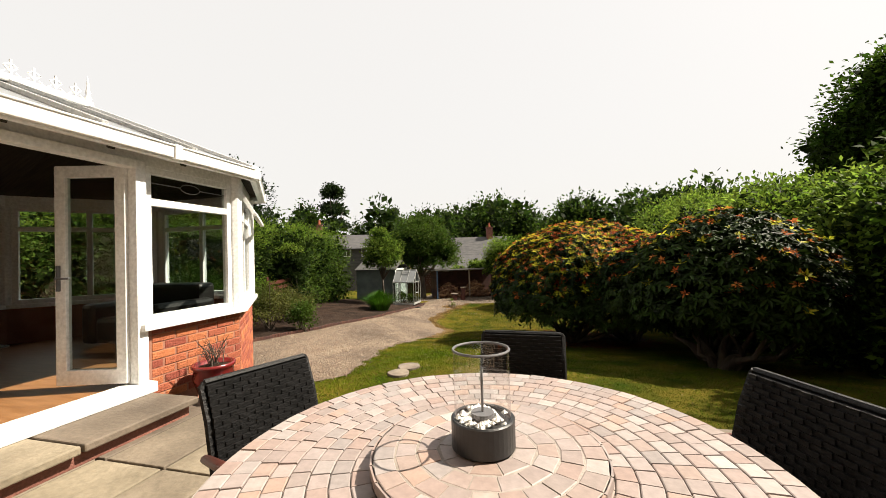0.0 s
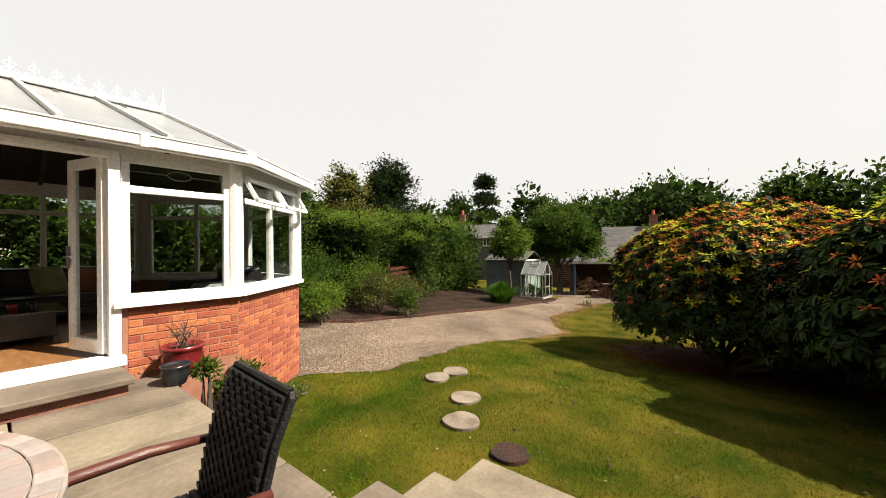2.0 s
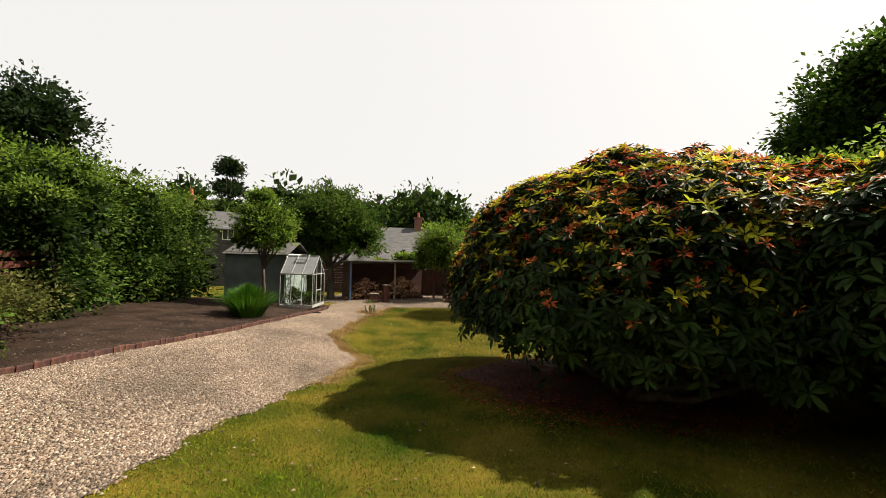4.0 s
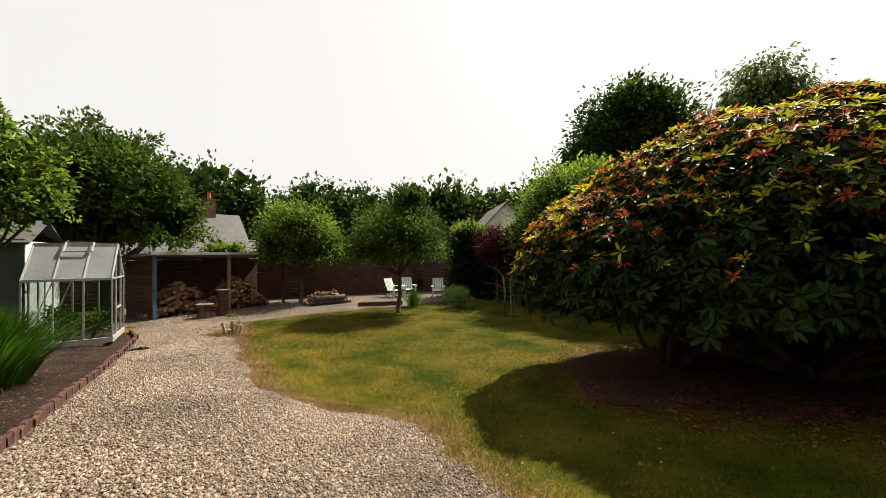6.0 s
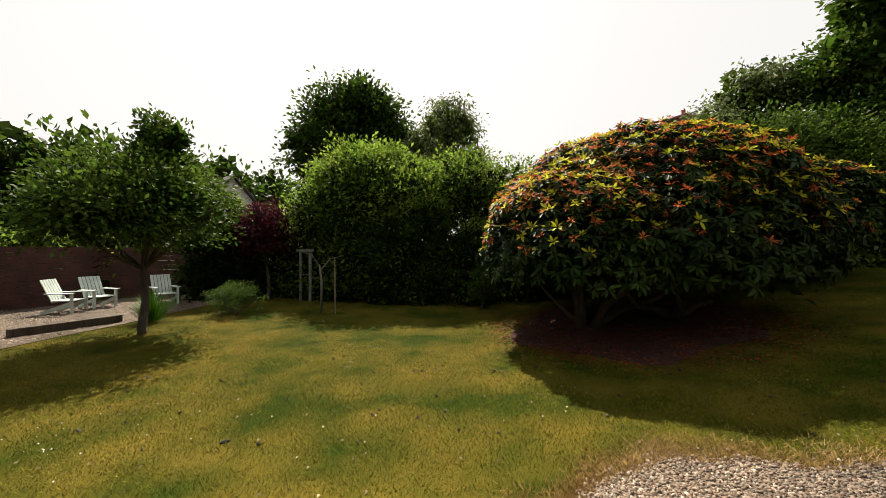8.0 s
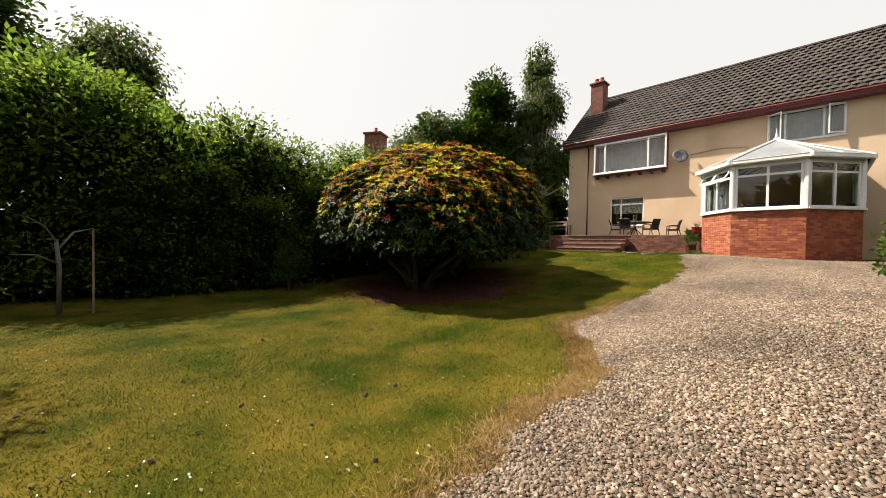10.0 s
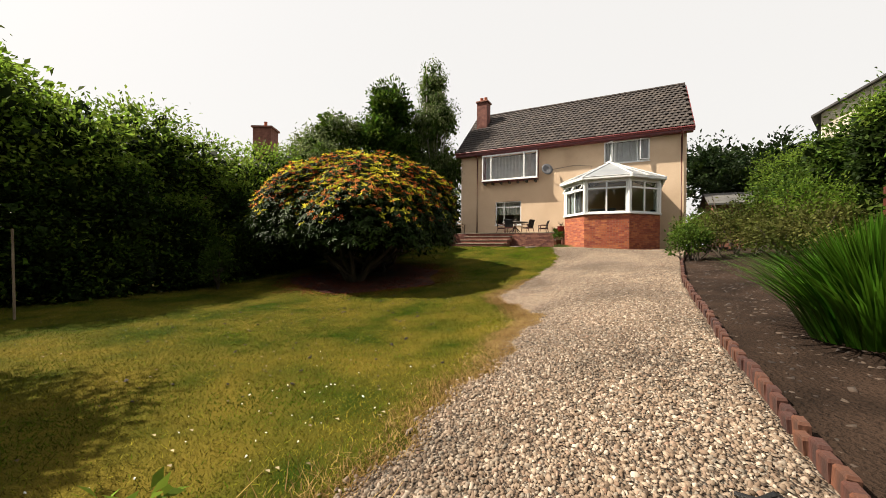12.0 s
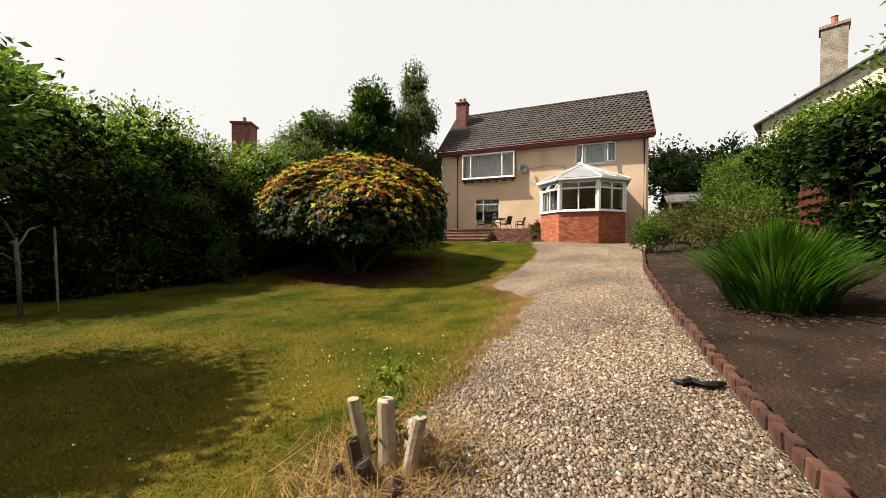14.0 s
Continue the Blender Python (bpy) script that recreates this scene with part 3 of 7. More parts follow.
# chimney
chim = thing("chimney_stack", "red brick chimney with two clay pots", "chimney", (7.7, -7.2, 10.4))
g = Geo()
g.box(7.3, 8.15, -7.6, -6.8, 10.2, 12.35)
g.box(7.22, 8.23, -7.68, -6.72, 12.35, 12.47)
part("flue", g, M_PATIOBRICK, chim, "weathered red brick", bevel=0.02)
for x in (7.55, 7.9):
    g = Geo()
    g.lathe((x, -7.2, 12.47), [(0.14, 0), (0.13, 0.3), (0.15, 0.34), (0.11, 0.36), (0.09, 0.2)], 12)
    part("chimney_pot", g, M_BRICKJ, chim, "clay chimney pot", smooth=True)


def window(owner, name, p0, u, w, h, n, cols, transom=None, bar=0.07, depth=0.07, sill=True, mat=None, glass=None):
    """A framed window from its lower left corner along u, with panes; n points outwards."""
    p0, u, n = Vector(p0), Vector(u).normalized(), Vector(n).normalized()
    z = Vector((0, 0, 1))
    mat, glass = mat or M_UPVC, glass or M_GLASS
    ob = part(name, Geo(), mat, owner)
    fr = Geo()
    fr.beam(p0 + z * bar / 2, p0 + u * w + z * bar / 2, depth, bar)
    fr.beam(p0 + z * (h - bar / 2), p0 + u * w + z * (h - bar / 2), depth, bar)
    xs = [0.0]
    for c in cols:
        xs.append(xs[-1] + c * w / sum(cols))
    for i, x in enumerate(xs):
        xx = min(max(x, bar / 2), w - bar / 2)
        fr.beam(p0 + u * xx + z * bar, p0 + u * xx + z * (h - bar), bar, depth * 0.98, n)
    zs = [(bar, h - bar)]
    if transom:
        fr.beam(p0 + u * bar + z * transom, p0 + u * (w - bar) + z * transom, depth * 0.96, bar)
        zs = [(bar, transom - bar / 2), (transom + bar / 2, h - bar)]
    if sill:
        fr.beam(p0 - u * 0.04 + n * 0.06 - z * 0.025, p0 + u * (w + 0.04) + n * 0.06 - z * 0.025, 0.16, 0.05)
    part("window_frame", fr, mat, owner, "white window frame", bevel=0.006)
    for a, b in zip(xs, xs[1:]):
        for c, e in zs:
            pn = Geo()
            pn.add([p0 + u * (a + bar * 0.4) + z * c, p0 + u * (b - bar * 0.4) + z * c, p0 + u * (b - bar * 0.4) + z * e, p0 + u * (a + bar * 0.4) + z * e], [(0, 1, 2, 3)])
            po = part("pane", pn, glass, owner)
            po.visible_shadow = False
    bpy.data.objects.remove(ob)


w1 = thing("window_1", "white-framed ground floor window of the house", "window", (4.8, FY - 0.1, 2.5), kind="structure")
window(w1, "window_1", (5.76, FY - 0.1, 2.5), (-1, 0, 0), 1.86, 1.65, (0, 1, 0), (0.33, 0.67), 1.25, glass=M_GLASS_H)
w2 = thing("window_2", "white-framed upper window with side casements ajar", "window", (-2.5, FY - 0.1, 6.15), kind="structure")
window(w2, "window_2", (-1.31, FY - 0.1, 6.15), (-1, 0, 0), 2.46, 1.35, (0, 1, 0), (0.24, 0.5, 0.26), glass=M_GLASS_H)
for hx, ang in ((-1.31, 35), (-3.77, 150)):
    cs = Geo()
    dv = Vector((-math.cos(radians(ang)), math.sin(radians(ang)), 0)) * 0.58
    q = Vector((hx, FY + 0.01, 6.2))
    for z in (0.03, 1.22):
        cs.beam(q + Vector((0, 0, z)), q + dv + Vector((0, 0, z)), 0.05, 0.06)
    for e in (0.03, 0.97):
        cs.beam(q + dv * e, q + dv * e + Vector((0, 0, 1.25)), 0.06, 0.05)
    part("casement", cs, M_UPVC, w2, "white casement standing ajar", bevel=0.005)
w3 = thing("window_3", "wide white oriel window with net curtains", "window", (4.7, -4.15, 5.6), kind="structure")
window(w3, "window_3", (6.65, -4.15, 5.62), (-1, 0, 0), 3.92, 1.8, (0, 1, 0), (0.17, 0.6, 0.23), bar=0.09, glass=M_GLASS_H)
g = Geo()
g.box(2.73, 6.65, -4.75, -4.12, 5.5, 5.6)
g.box(2.73, 6.65, -4.75, -4.12, 7.42, 7.5)
g.box(2.73, 2.8, -4.75, -4.2, 5.6, 7.42)
g.box(6.58, 6.65, -4.75, -4.2, 5.6, 7.42)
part("bay_casing", g, M_RED, w3, "dark red bay casing")
g = Geo()
for i in range(7):
    g.box(2.85 + i * 0.6, 2.95 + i * 0.6, -4.5, -4.16, 5.36, 5.5)
part("bracket", g, M_DARKIN, w3)
for wx, (a, b, c, e), yy in ((w1, GW, -5.0), (w2, UW, -5.0), (w3, BAY, -4.9)):
    g = Geo()
    nn = 60
    V = [(a + (b - a) * i / nn, yy + 0.03 * math.sin(i * 1.7), z) for z in (c + (0.75 if wx is w1 else 0.0), e) for i in range(nn + 1)]
    g.add(V, [(i, i + 1, nn + 2 + i, nn + 1 + i) for i in range(nn)])
    part("curtain", g, M_CURTAIN, wx, "white net curtain", smooth=True)
dish = thing("satellite_dish", "dark grey satellite dish on the house wall", "satellite dish", (2.2, -4.45, 5.9))
g = Geo()
nn = 20
c0, ax = Vector((2.1, -4.12, 6.05)), Vector((-0.45, 0.8, 0.35)).normalized()
s1 = ax.cross(Vector((0, 0, 1))).normalized()
s2 = s1.cross(ax)
for r, o in ((0.0, 0.0), (0.2, 0.02), (0.36, 0.08), (0.37, 0.06), (0.0, -0.03)):
    for k in range(nn):
        g.v.append(tuple(c0 + (s1 * math.cos(6.2832 * k / nn) * r + s2 * math.sin(6.2832 * k / nn) * r * 1.08) + ax * o))
for a in range(4):
    g.f += [(a * nn + k, a * nn + (k + 1) % nn, (a + 1) * nn + (k + 1) % nn, (a + 1) * nn + k) for k in range(nn)]
M_DISH = material("dish_grey", (0.11, 0.11, 0.12), (0.16, 0.16, 0.17), 3, 40, 0.5, 0.05)
part("reflector", g, M_DISH, dish, smooth=True)
g = Geo()
g.tube([(2.2, -4.5, 5.85), (2.2, -4.3, 5.85), c0 - ax * 0.02], 0.025, 6)
g.tube([c0 - s2 * 0.35, c0 + ax * 0.42 - s2 * 0.1], 0.012, 6)
g.box(c0.x - 0.25, c0.x - 0.15, c0.y + 0.3, c0.y + 0.4, c0.z + 0.05, c0.z + 0.15)
part("bracket", g, M_DISH, dish)
g = Geo()
g.tube([(1.9, FY + 0.02, 6.1), (0.4, FY + 0.02, 6.25), (-0.6, FY + 0.02, 6.1), (-0.65, FY + 0.02, 4.7)], 0.012, 5)
part("cable", g, M_DISH, None, "thin grey aerial cable clipped to the wall", category="cable")

# ---- conservatory ----
CP = [Vector((0.36, FY)), Vector((0.36, -0.35)), Vector((-0.8, 1.15)), Vector((-2.78, 1.15)), Vector((-4.1, -0.35)), Vector((-4.1, FY))]
SILL, HEAD, EAVE = 2.62, 4.18, 4.31
DOOR = (-2.94, -1.6)
cons = thing("conservatory", "white upvc conservatory on a red brick base", "conservatory", (-1.87, -1.5, 0.9))


def inset(p, amount):
    c = Vector((-1.87, -1.6))
    return p + (c - p).normalized() * amount


def seg_wall(g, a, b, z0, z1, t, start=0.0, end=None):
    """A wall of thickness t inward from the line a to b, over part of its length."""
    d = (b - a)
    L = d.length
    d.normalize()
    n = Vector((d.y, -d.x))
    if n.dot(Vector((-1.87, -1.6)) - a) < 0:
        n = -n
    end = L if end is None else end
    p, q = a + d * start, a + d * end
    return g.prism([p, q, q + n * t, p + n * t], z0, z1)


for a, b, z0, z1, s0, s1 in ((CP[0], CP[1], 0.8, SILL - 0.03, 0, -FY + DOOR[0] - 0.1), (CP[0], CP[1], 0.8, SILL - 0.03, -FY + DOOR[1] + 0.1, None), (CP[0], CP[1], 0.8, 2.0, -FY + DOOR[0] - 0.1, -FY + DOOR[1] + 0.1), *((a, b, 0.6, SILL - 0.03, 0, None) for a, b in zip(CP[1:], CP[2:]))):
    g = Geo()
    seg_wall(g, a, b, z0, z1, 0.2, s0, s1)
    base_wall = part("base_wall", g, M_MORTAR, cons, "recessed pale mortar of the brick base")
# sills and posts
g = Geo()
for a, b, s, e in ((CP[0], CP[1], 0, -FY + DOOR[0] - 0.08), (CP[0], CP[1], -FY + DOOR[1] + 0.02, None), *((a, b, 0, None) for a, b in zip(CP[1:], CP[2:]))):
    d = (b - a).normalized()
    n = Vector((-d.y, d.x))
    if n.dot(Vector((-1.87, -1.6)) - a) > 0:
        n = -n
    L = (b - a).length
    e2 = L + 0.03 if e is None else e
    p, q = a + d * s + n * 0.09, a + d * e2 + n * 0.09
    g = Geo()
    g.prism([p, q, q - n * 0.22, p - n * 0.22], SILL - 0.035 + 0.001 * e2, SILL + 0.03 + 0.001 * e2)
    part("sill", g, M_UPVC, cons, "projecting white sill", bevel=0.008)
g = Geo()
for i, p in enumerate(CP):
    q = inset(p, 0.03)
    r = 0.085
    g = Geo()
    g.prism([(q.x + r * math.cos(k * math.pi / 4 + 0.39), q.y + r * math.sin(k * math.pi / 4 + 0.39)) for k in range(8)], SILL + 0.03, EAVE)
    part("corner_post", g, M_UPVC, cons, "white corner post", bevel=0.01)
win_no = 3
for (a, b), s, e, cols in (((CP[0], CP[1]), 0.12, -FY + DOOR[0] - 0.12, (1,)), ((CP[0], CP[1]), -FY + DOOR[1] + 0.1, -FY - 0.35 - 0.08, (1,)), ((CP[1], CP[2]), 0.09, 1.81, (1, 1)), ((CP[2], CP[3]), 0.09, 1.89, (1, 1)), ((CP[3], CP[4]), 0.09, 1.9, (1, 1)), ((CP[4], CP[5]), 0.1, 4.05, (1, 1, 1))):
    d = (b - a).normalized()
    n = Vector((-d.y, d.x))
    if n.dot(Vector((-1.87, -1.6)) - a) > 0:
        n = -n
    p = a + d * s - n * 0.05
    win_no += 1
    wt = thing("window_%d" % win_no, "white conservatory window with leaded fanlight above", "window", (p.x, p.y, SILL), kind="structure")
    window(wt, "window", (p.x, p.y, SILL + 0.03), (d.x, d.y, 0), e - s, HEAD - SILL, (n.x, n.y, 0), cols, 1.2, bar=0.075, depth=0.08, sill=False)
    bars = Geo()
    for k in range(len(cols)):
        w = (e - s) / len(cols)
        c = Vector((p.x, p.y, 0)) + Vector((d.x, d.y, 0)) * (w * (k + 0.5)) + Vector((0, 0, SILL + 0.03 + 1.4))
        dd = Vector((d.x, d.y, 0))
        bars.beam(c - dd * (w / 2 - 0.07), c - dd * 0.12, 0.008, 0.01)
        bars.beam(c + dd * 0.12, c + dd * (w / 2 - 0.07), 0.008, 0.01)
        pts = [c + dd * 0.12 * math.cos(t) + Vector((0, 0, 0.05 * math.sin(t))) for t in np.linspace(0, 6.2832, 13)]
        bars.tube(pts, 0.005, 4, False)
    part("lead_strip", bars, M_DISH, wt, "dark lead strips in the fanlight")
d = (CP[2] - CP[1]).normalized()
n = Vector((-d.y, d.x)) if Vector((-d.y, d.x)).dot(Vector((-1.87, -1.6)) - CP[1]) < 0 else Vector((d.y, -d.x))
for k in range(2):
    fl_ = Geo()
    a = CP[1] + d * (0.14 + k * 0.88) + n * 0.02
    b = a + d * 0.78
    za, zb = HEAD - 0.04, HEAD - 0.33
    lo_a, lo_b = a + n * 0.17, b + n * 0.17
    q0, q1, q2, q3 = Vector((a.x, a.y, za)), Vector((b.x, b.y, za)), Vector((lo_b.x, lo_b.y, zb)), Vector((lo_a.x, lo_a.y, zb))
    for p, q in ((q0, q1), (q1, q2), (q2, q3), (q3, q0)):
        fl_.beam(p, q, 0.05, 0.05)
    fo = part("fanlight_sash", fl_, M_UPVC, cons, "white top-hung fanlight propped open", bevel=0.005)
    pg = Geo()
    pg.add([q0, q1, q2, q3], [(0, 1, 2, 3)])
    part("pane", pg, M_GLASS, fo).visible_shadow = False
# head beam, gutter and roof
g = Geo()
for a, b in zip(CP, CP[1:]):
    seg_wall(g, a, b, HEAD + 0.02, EAVE + 0.06, 0.12)
part("head_beam", g, M_UPVC, cons, "white head beam")
g = Geo()
OUT = [Vector((0.55, FY)), Vector((0.55, -0.27)), Vector((-0.71, 1.33)), Vector((-2.87, 1.33)), Vector((-4.29, -0.27)), Vector((-4.29, FY))]
pts = [(p.x, p.y, EAVE + 0.03) for p in OUT]
for a, b in zip(pts, pts[1:]):
    g = Geo()
    g.beam(a, b, 0.11, 0.12)
    g.beam((a[0], a[1], a[2] + 0.062), (b[0], b[1], b[2] + 0.062), 0.135, 0.02)
    g.beam((a[0], a[1], a[2] - 0.066), (b[0], b[1], b[2] - 0.066), 0.06, 0.03)
    part("gutter", g, M_UPVC, cons, "white moulded gutter", bevel=0.012)
for p in OUT[1:5]:
    g = Geo()
    g.prism([(p.x + 0.085 * math.cos(k * math.pi / 3), p.y + 0.085 * math.sin(k * math.pi / 3)) for k in range(6)], EAVE - 0.04, EAVE + 0.12)
    part("gutter_union", g, M_UPVC, cons, "white gutter corner piece", bevel=0.012)
for p in ((0.55, -3.1), (0.55, -1.35)):
    g = Geo()
    g.box(p[0] - 0.07, p[0] + 0.075, p[1] - 0.04, p[1] + 0.04, EAVE - 0.045, EAVE + 0.108)
    part("gutter_union", g, M_UPVC, cons, "white gutter clip", bevel=0.008)
RIDGE_A, RIDGE_B = Vector((-1.87, -0.6, 5.4)), Vector((-1.87, FY, 5.4))
V3 = [Vector((p.x, p.y, EAVE + 0.1)) for p in OUT]
panels = []


def roof_quad(a, b, c, d, nsplit):
    for i in range(nsplit):
        s, e = i / nsplit, (i + 1) / nsplit
        panels.append((a.lerp(b, s), a.lerp(b, e), d.lerp(c, e), d.lerp(c, s)))


roof_quad(V3[0], V3[1], RIDGE_A, RIDGE_B, 5)
roof_quad(V3[5], V3[4], RIDGE_A, RIDGE_B, 5)
for a, b in ((1, 2), (2, 3), (3, 4)):
    roof_quad(V3[a], V3[b], RIDGE_A, RIDGE_A, 1 if a == 2 else 2)
M_LINING = material("roof_blind", (0.03, 0.02, 0.014), (0.06, 0.04, 0.028), 3, 50, 0.9, 0.2, stretch=(1, 12, 1))
bars = Geo()
for a, b, c, d in panels:
    n = (b - a).cross(c - a).normalized() * 0.025
    n = n if n.z > 0 else -n
    pg = Geo()
    if (c - d).length < 1e-4:
        pg.add([a, b, c, a - n, b - n, c - n], [(0, 1, 2), (5, 4, 3), (0, 3, 4, 1), (1, 4, 5, 2), (2, 5, 3, 0)])
    else:
        pg.add([a, b, c, d, a - n, b - n, c - n, d - n], [(0, 1, 2, 3), (7, 6, 5, 4), (0, 4, 5, 1), (1, 5, 6, 2), (2, 6, 7, 3), (3, 7, 4, 0)])
    part("roof_panel", pg, M_POLY, cons, "grey translucent roof panel")
    # dark ceiling lining added under each panel, which also darkens the room
    lg = Geo()
    lg.add([p - n * 2.2 for p in ((a, b, c) if (c - d).length < 1e-4 else (a, b, c, d))] + [p - n * 2.6 for p in ((a, b, c) if (c - d).length < 1e-4 else (a, b, c, d))], [(0, 1, 2), (5, 4, 3)] if (c - d).length < 1e-4 else [(0, 1, 2, 3), (7, 6, 5, 4)])
    part("roof_blind", lg, M_LINING, cons, "dark brown ceiling lining")
    bars.beam(a + n, d + n, 0.06, 0.05)
    bars.beam(b + n, c + n, 0.06, 0.05)
part("glazing_bar", bars, M_UPVC, cons, "white glazing bars", bevel=0.008)
g = Geo()
g.beam(RIDGE_A + Vector((0, 0.05, 0.04)), RIDGE_B + Vector((0, 0, 0.04)), 0.16, 0.09)
cr = part("ridge_beam", g, M_UPVC, cons, "white ridge beam", bevel=0.02)
crest = Geo()
for i in range(16):
    y = -0.72 - i * 0.21
    z = 5.48
    crest.box(-1.88, -1.86, y - 0.1, y + 0.1, z, z + 0.03)
    crest.box(-1.878, -1.862, y - 0.01, y + 0.01, z, z + 0.21)
    for s in (-1, 1):
        crest.beam((-1.87, y, z + 0.06), (-1.87, y + s * 0.06, z + 0.13), 0.014, 0.014, (1, 0, 0))
        crest.beam((-1.87, y + s * 0.06, z + 0.13), (-1.87, y, z + 0.17), 0.014, 0.014, (1, 0, 0))
        crest.beam((-1.87, y + s * 0.1, z + 0.02), (-1.87, y + s * 0.045, z + 0.07), 0.014, 0.014, (1, 0, 0))
part("ridge_cresting", crest, M_UPVC, cons, "white fleur ridge cresting")
g = Geo()
g.lathe((-1.87, -0.58, 5.44), [(0.0, 0), (0.05, 0.02), (0.03, 0.06), (0.045, 0.1), (0.02, 0.14), (0.035, 0.18), (0.015, 0.24), (0.02, 0.28), (0.004, 0.4), (0, 0.41)], 12)
part("finial", g, M_UPVC, cons, "turned finial", smooth=True)
# french door
fd = thing("door_1", "white glazed french doors standing open inwards", "door", (0.36, -2.27, 2.08), kind="structure")
g = Geo()
for y in (DOOR[0] - 0.04, DOOR[1] + 0.04):
    g.box(0.27, 0.4, y - 0.05, y + 0.05, 2.1, HEAD + 0.05)
g.box(0.27, 0.4, DOOR[0], DOOR[1], HEAD - 0.03, HEAD + 0.05)
part("door_frame", g, M_UPVC, fd, "white door frame", bevel=0.008)
g = Geo()
g.box(0.24, 0.47, DOOR[0] - 0.1, DOOR[1] + 0.12, 2.0, 2.1)
part("threshold", g, M_UPVC, fd, "white threshold sill", bevel=0.01)
for hy, s, ang in ((DOOR[0] + 0.02, 1, 46), (DOOR[1] - 0.02, -1, 73)):
    dv = Vector((-math.sin(radians(ang)), s * math.cos(radians(ang)), 0)) * 0.63
    q = Vector((0.3, hy, 2.12))
    leaf = Geo()
    for z, h in ((0.07, 0.14), (2.0, 0.11)):
        leaf.beam(q + Vector((0, 0, z)), q + dv + Vector((0, 0, z)), 0.06, h)
    for e in (0.07, 0.93):
        leaf.beam(q + dv * e + Vector((0, 0, 0)), q + dv * e + Vector((0, 0, 2.05)), 0.095, 0.062, dv.cross(Vector((0, 0, 1))))
    lf = part("door_leaf", leaf, M_UPVC, fd, "white glazed door leaf", bevel=0.006)
    pn = Geo()
    pn.add([q + dv * 0.1 + Vector((0, 0, 0.1)), q + dv * 0.9 + Vector((0, 0, 0.1)), q + dv * 0.9 + Vector((0, 0, 1.97)), q + dv * 0.1 + Vector((0, 0, 1.97))], [(0, 1, 2, 3)])
    po = part("pane", pn, M_GLASS, lf)
    po.visible_shadow = False
    hd = Geo()
    side = dv.cross(Vector((0, 0, 1))).normalized() * (0.05 * s)
    c = q + dv * 0.93 + Vector((0, 0, 1.0)) + side
    hd.beam(c - Vector((0, 0, 0.12)), c + Vector((0, 0, 0.12)), 0.03, 0.02)
    hd.beam(c + side * 0.6, c + side * 0.6 - dv * 0.2, 0.02, 0.02)
    part("door_handle", hd, M_DISH, lf, "dark door handle", bevel=0.004)
M_FLOOR = material("oak_floor", (0.24, 0.11, 0.04), (0.34, 0.17, 0.07), 3, 40, 0.4, 0.1, stretch=(1, 8, 1))
g = Geo()
g.prism([(p.x, p.y) for p in [inset(q, 0.25) for q in CP]], 1.95, 2.06)
part("floor", g, M_FLOOR, None, "orange-brown wooden floor inside the conservatory", kind="structure", category="floor")

# ---- patio ----
g = Geo()
g.box(0.36, 7.92, FY, -1.25, 0.7, PATIO - 0.06)
part("patio_base", g, M_PATIOBRICK, None, "raised patio base behind its brick wall", kind="structure", category="patio")
g = Geo()
STEPS = [(-0.76, 1.62), (-0.17, 1.40), (0.54, 1.18)]
for i in range(7):
    for j in range(3):
        g = Geo()
        x0, x1 = 0.5 + i * 1.06, 0.5 + (i + 1) * 1.06 - 0.018
        cut = random.uniform(-0.12, 0.12)
        y0, y1 = FY + 0.02 + j * 1.1, FY + 0.02 + (j + 1) * 1.1 - 0.018
        if j == 2:
            y1 = -1.2
        h = random.uniform(-0.004, 0.004)
        m = x0 + (x1 - x0) * (0.5 + cut)
        for a, b in ((x0, m - 0.009), (m + 0.009, x1)):
            gg = Geo()
            gg.box(a, b, y0, y1, PATIO - 0.05 + h, PATIO + h)
            part("paving_slab", gg, M_SLAB, None, "worn sandstone paving slab of the patio", bevel=0.008, kind="structure", category="paving")
wall = thing("patio_wall", "low red brick retaining wall of the patio", "brick wall", (2, -1.2, 0.9), kind="structure")
g = Geo()
for k in range(11):
    z = 0.93 + k * 0.078
    x = 0.5 + (0.11 if k % 2 else 0)
    while x < 7.87:
        if not (3.4 < x < 6.4 and z < 1.75):
            g.box(x, min(x + 0.213, 7.92), -1.25, -1.2 + random.uniform(-0.004, 0.004), z, z + 0.066)
        x += 0.225
part("bricks", g, M_PATIOBRICK, wall, kind="stuff")
steps = thing("steps", "three wide sandstone garden steps on brick risers", "steps", (5, -0.3, 0.9), kind="structure")
yb = -1.2
for y1, z in STEPS:
    x = 3.5
    for w in (1.0, 1.05, 0.95):
        g = Geo()
        g.box(x, x + w - 0.012, yb - 0.02 if z < 1.6 else yb, y1 + 0.03, z - 0.05, z + random.uniform(-0.003, 0.003))
        part("tread", g, M_SLAB, steps, "sandstone tread", bevel=0.008)
        x += w
    g = Geo()
    g.box(3.53, 6.47, yb, y1, z - 0.35, z - 0.052)
    part("riser", g, M_PATIOBRICK, steps, "brick riser")
    yb = y1
# step along the conservatory door
for a, b in ((-4.05, -3.2), (-3.18, -2.42), (-2.4, -1.52)):
    g = Geo()
    g.box(0.42, 1.0, a, b, 1.94, 2.0)
    part("door_step_slab", g, M_SLAB, None, "large worn stone slab of the door step", bevel=0.012, kind="structure", category="step")
g = Geo()
g.box(0.4, 0.93, -4.08, -1.56, 1.84, 1.94)
part("door_step_base", g, M_PATIOBRICK, None, "dark base under the door step", kind="structure", category="step")

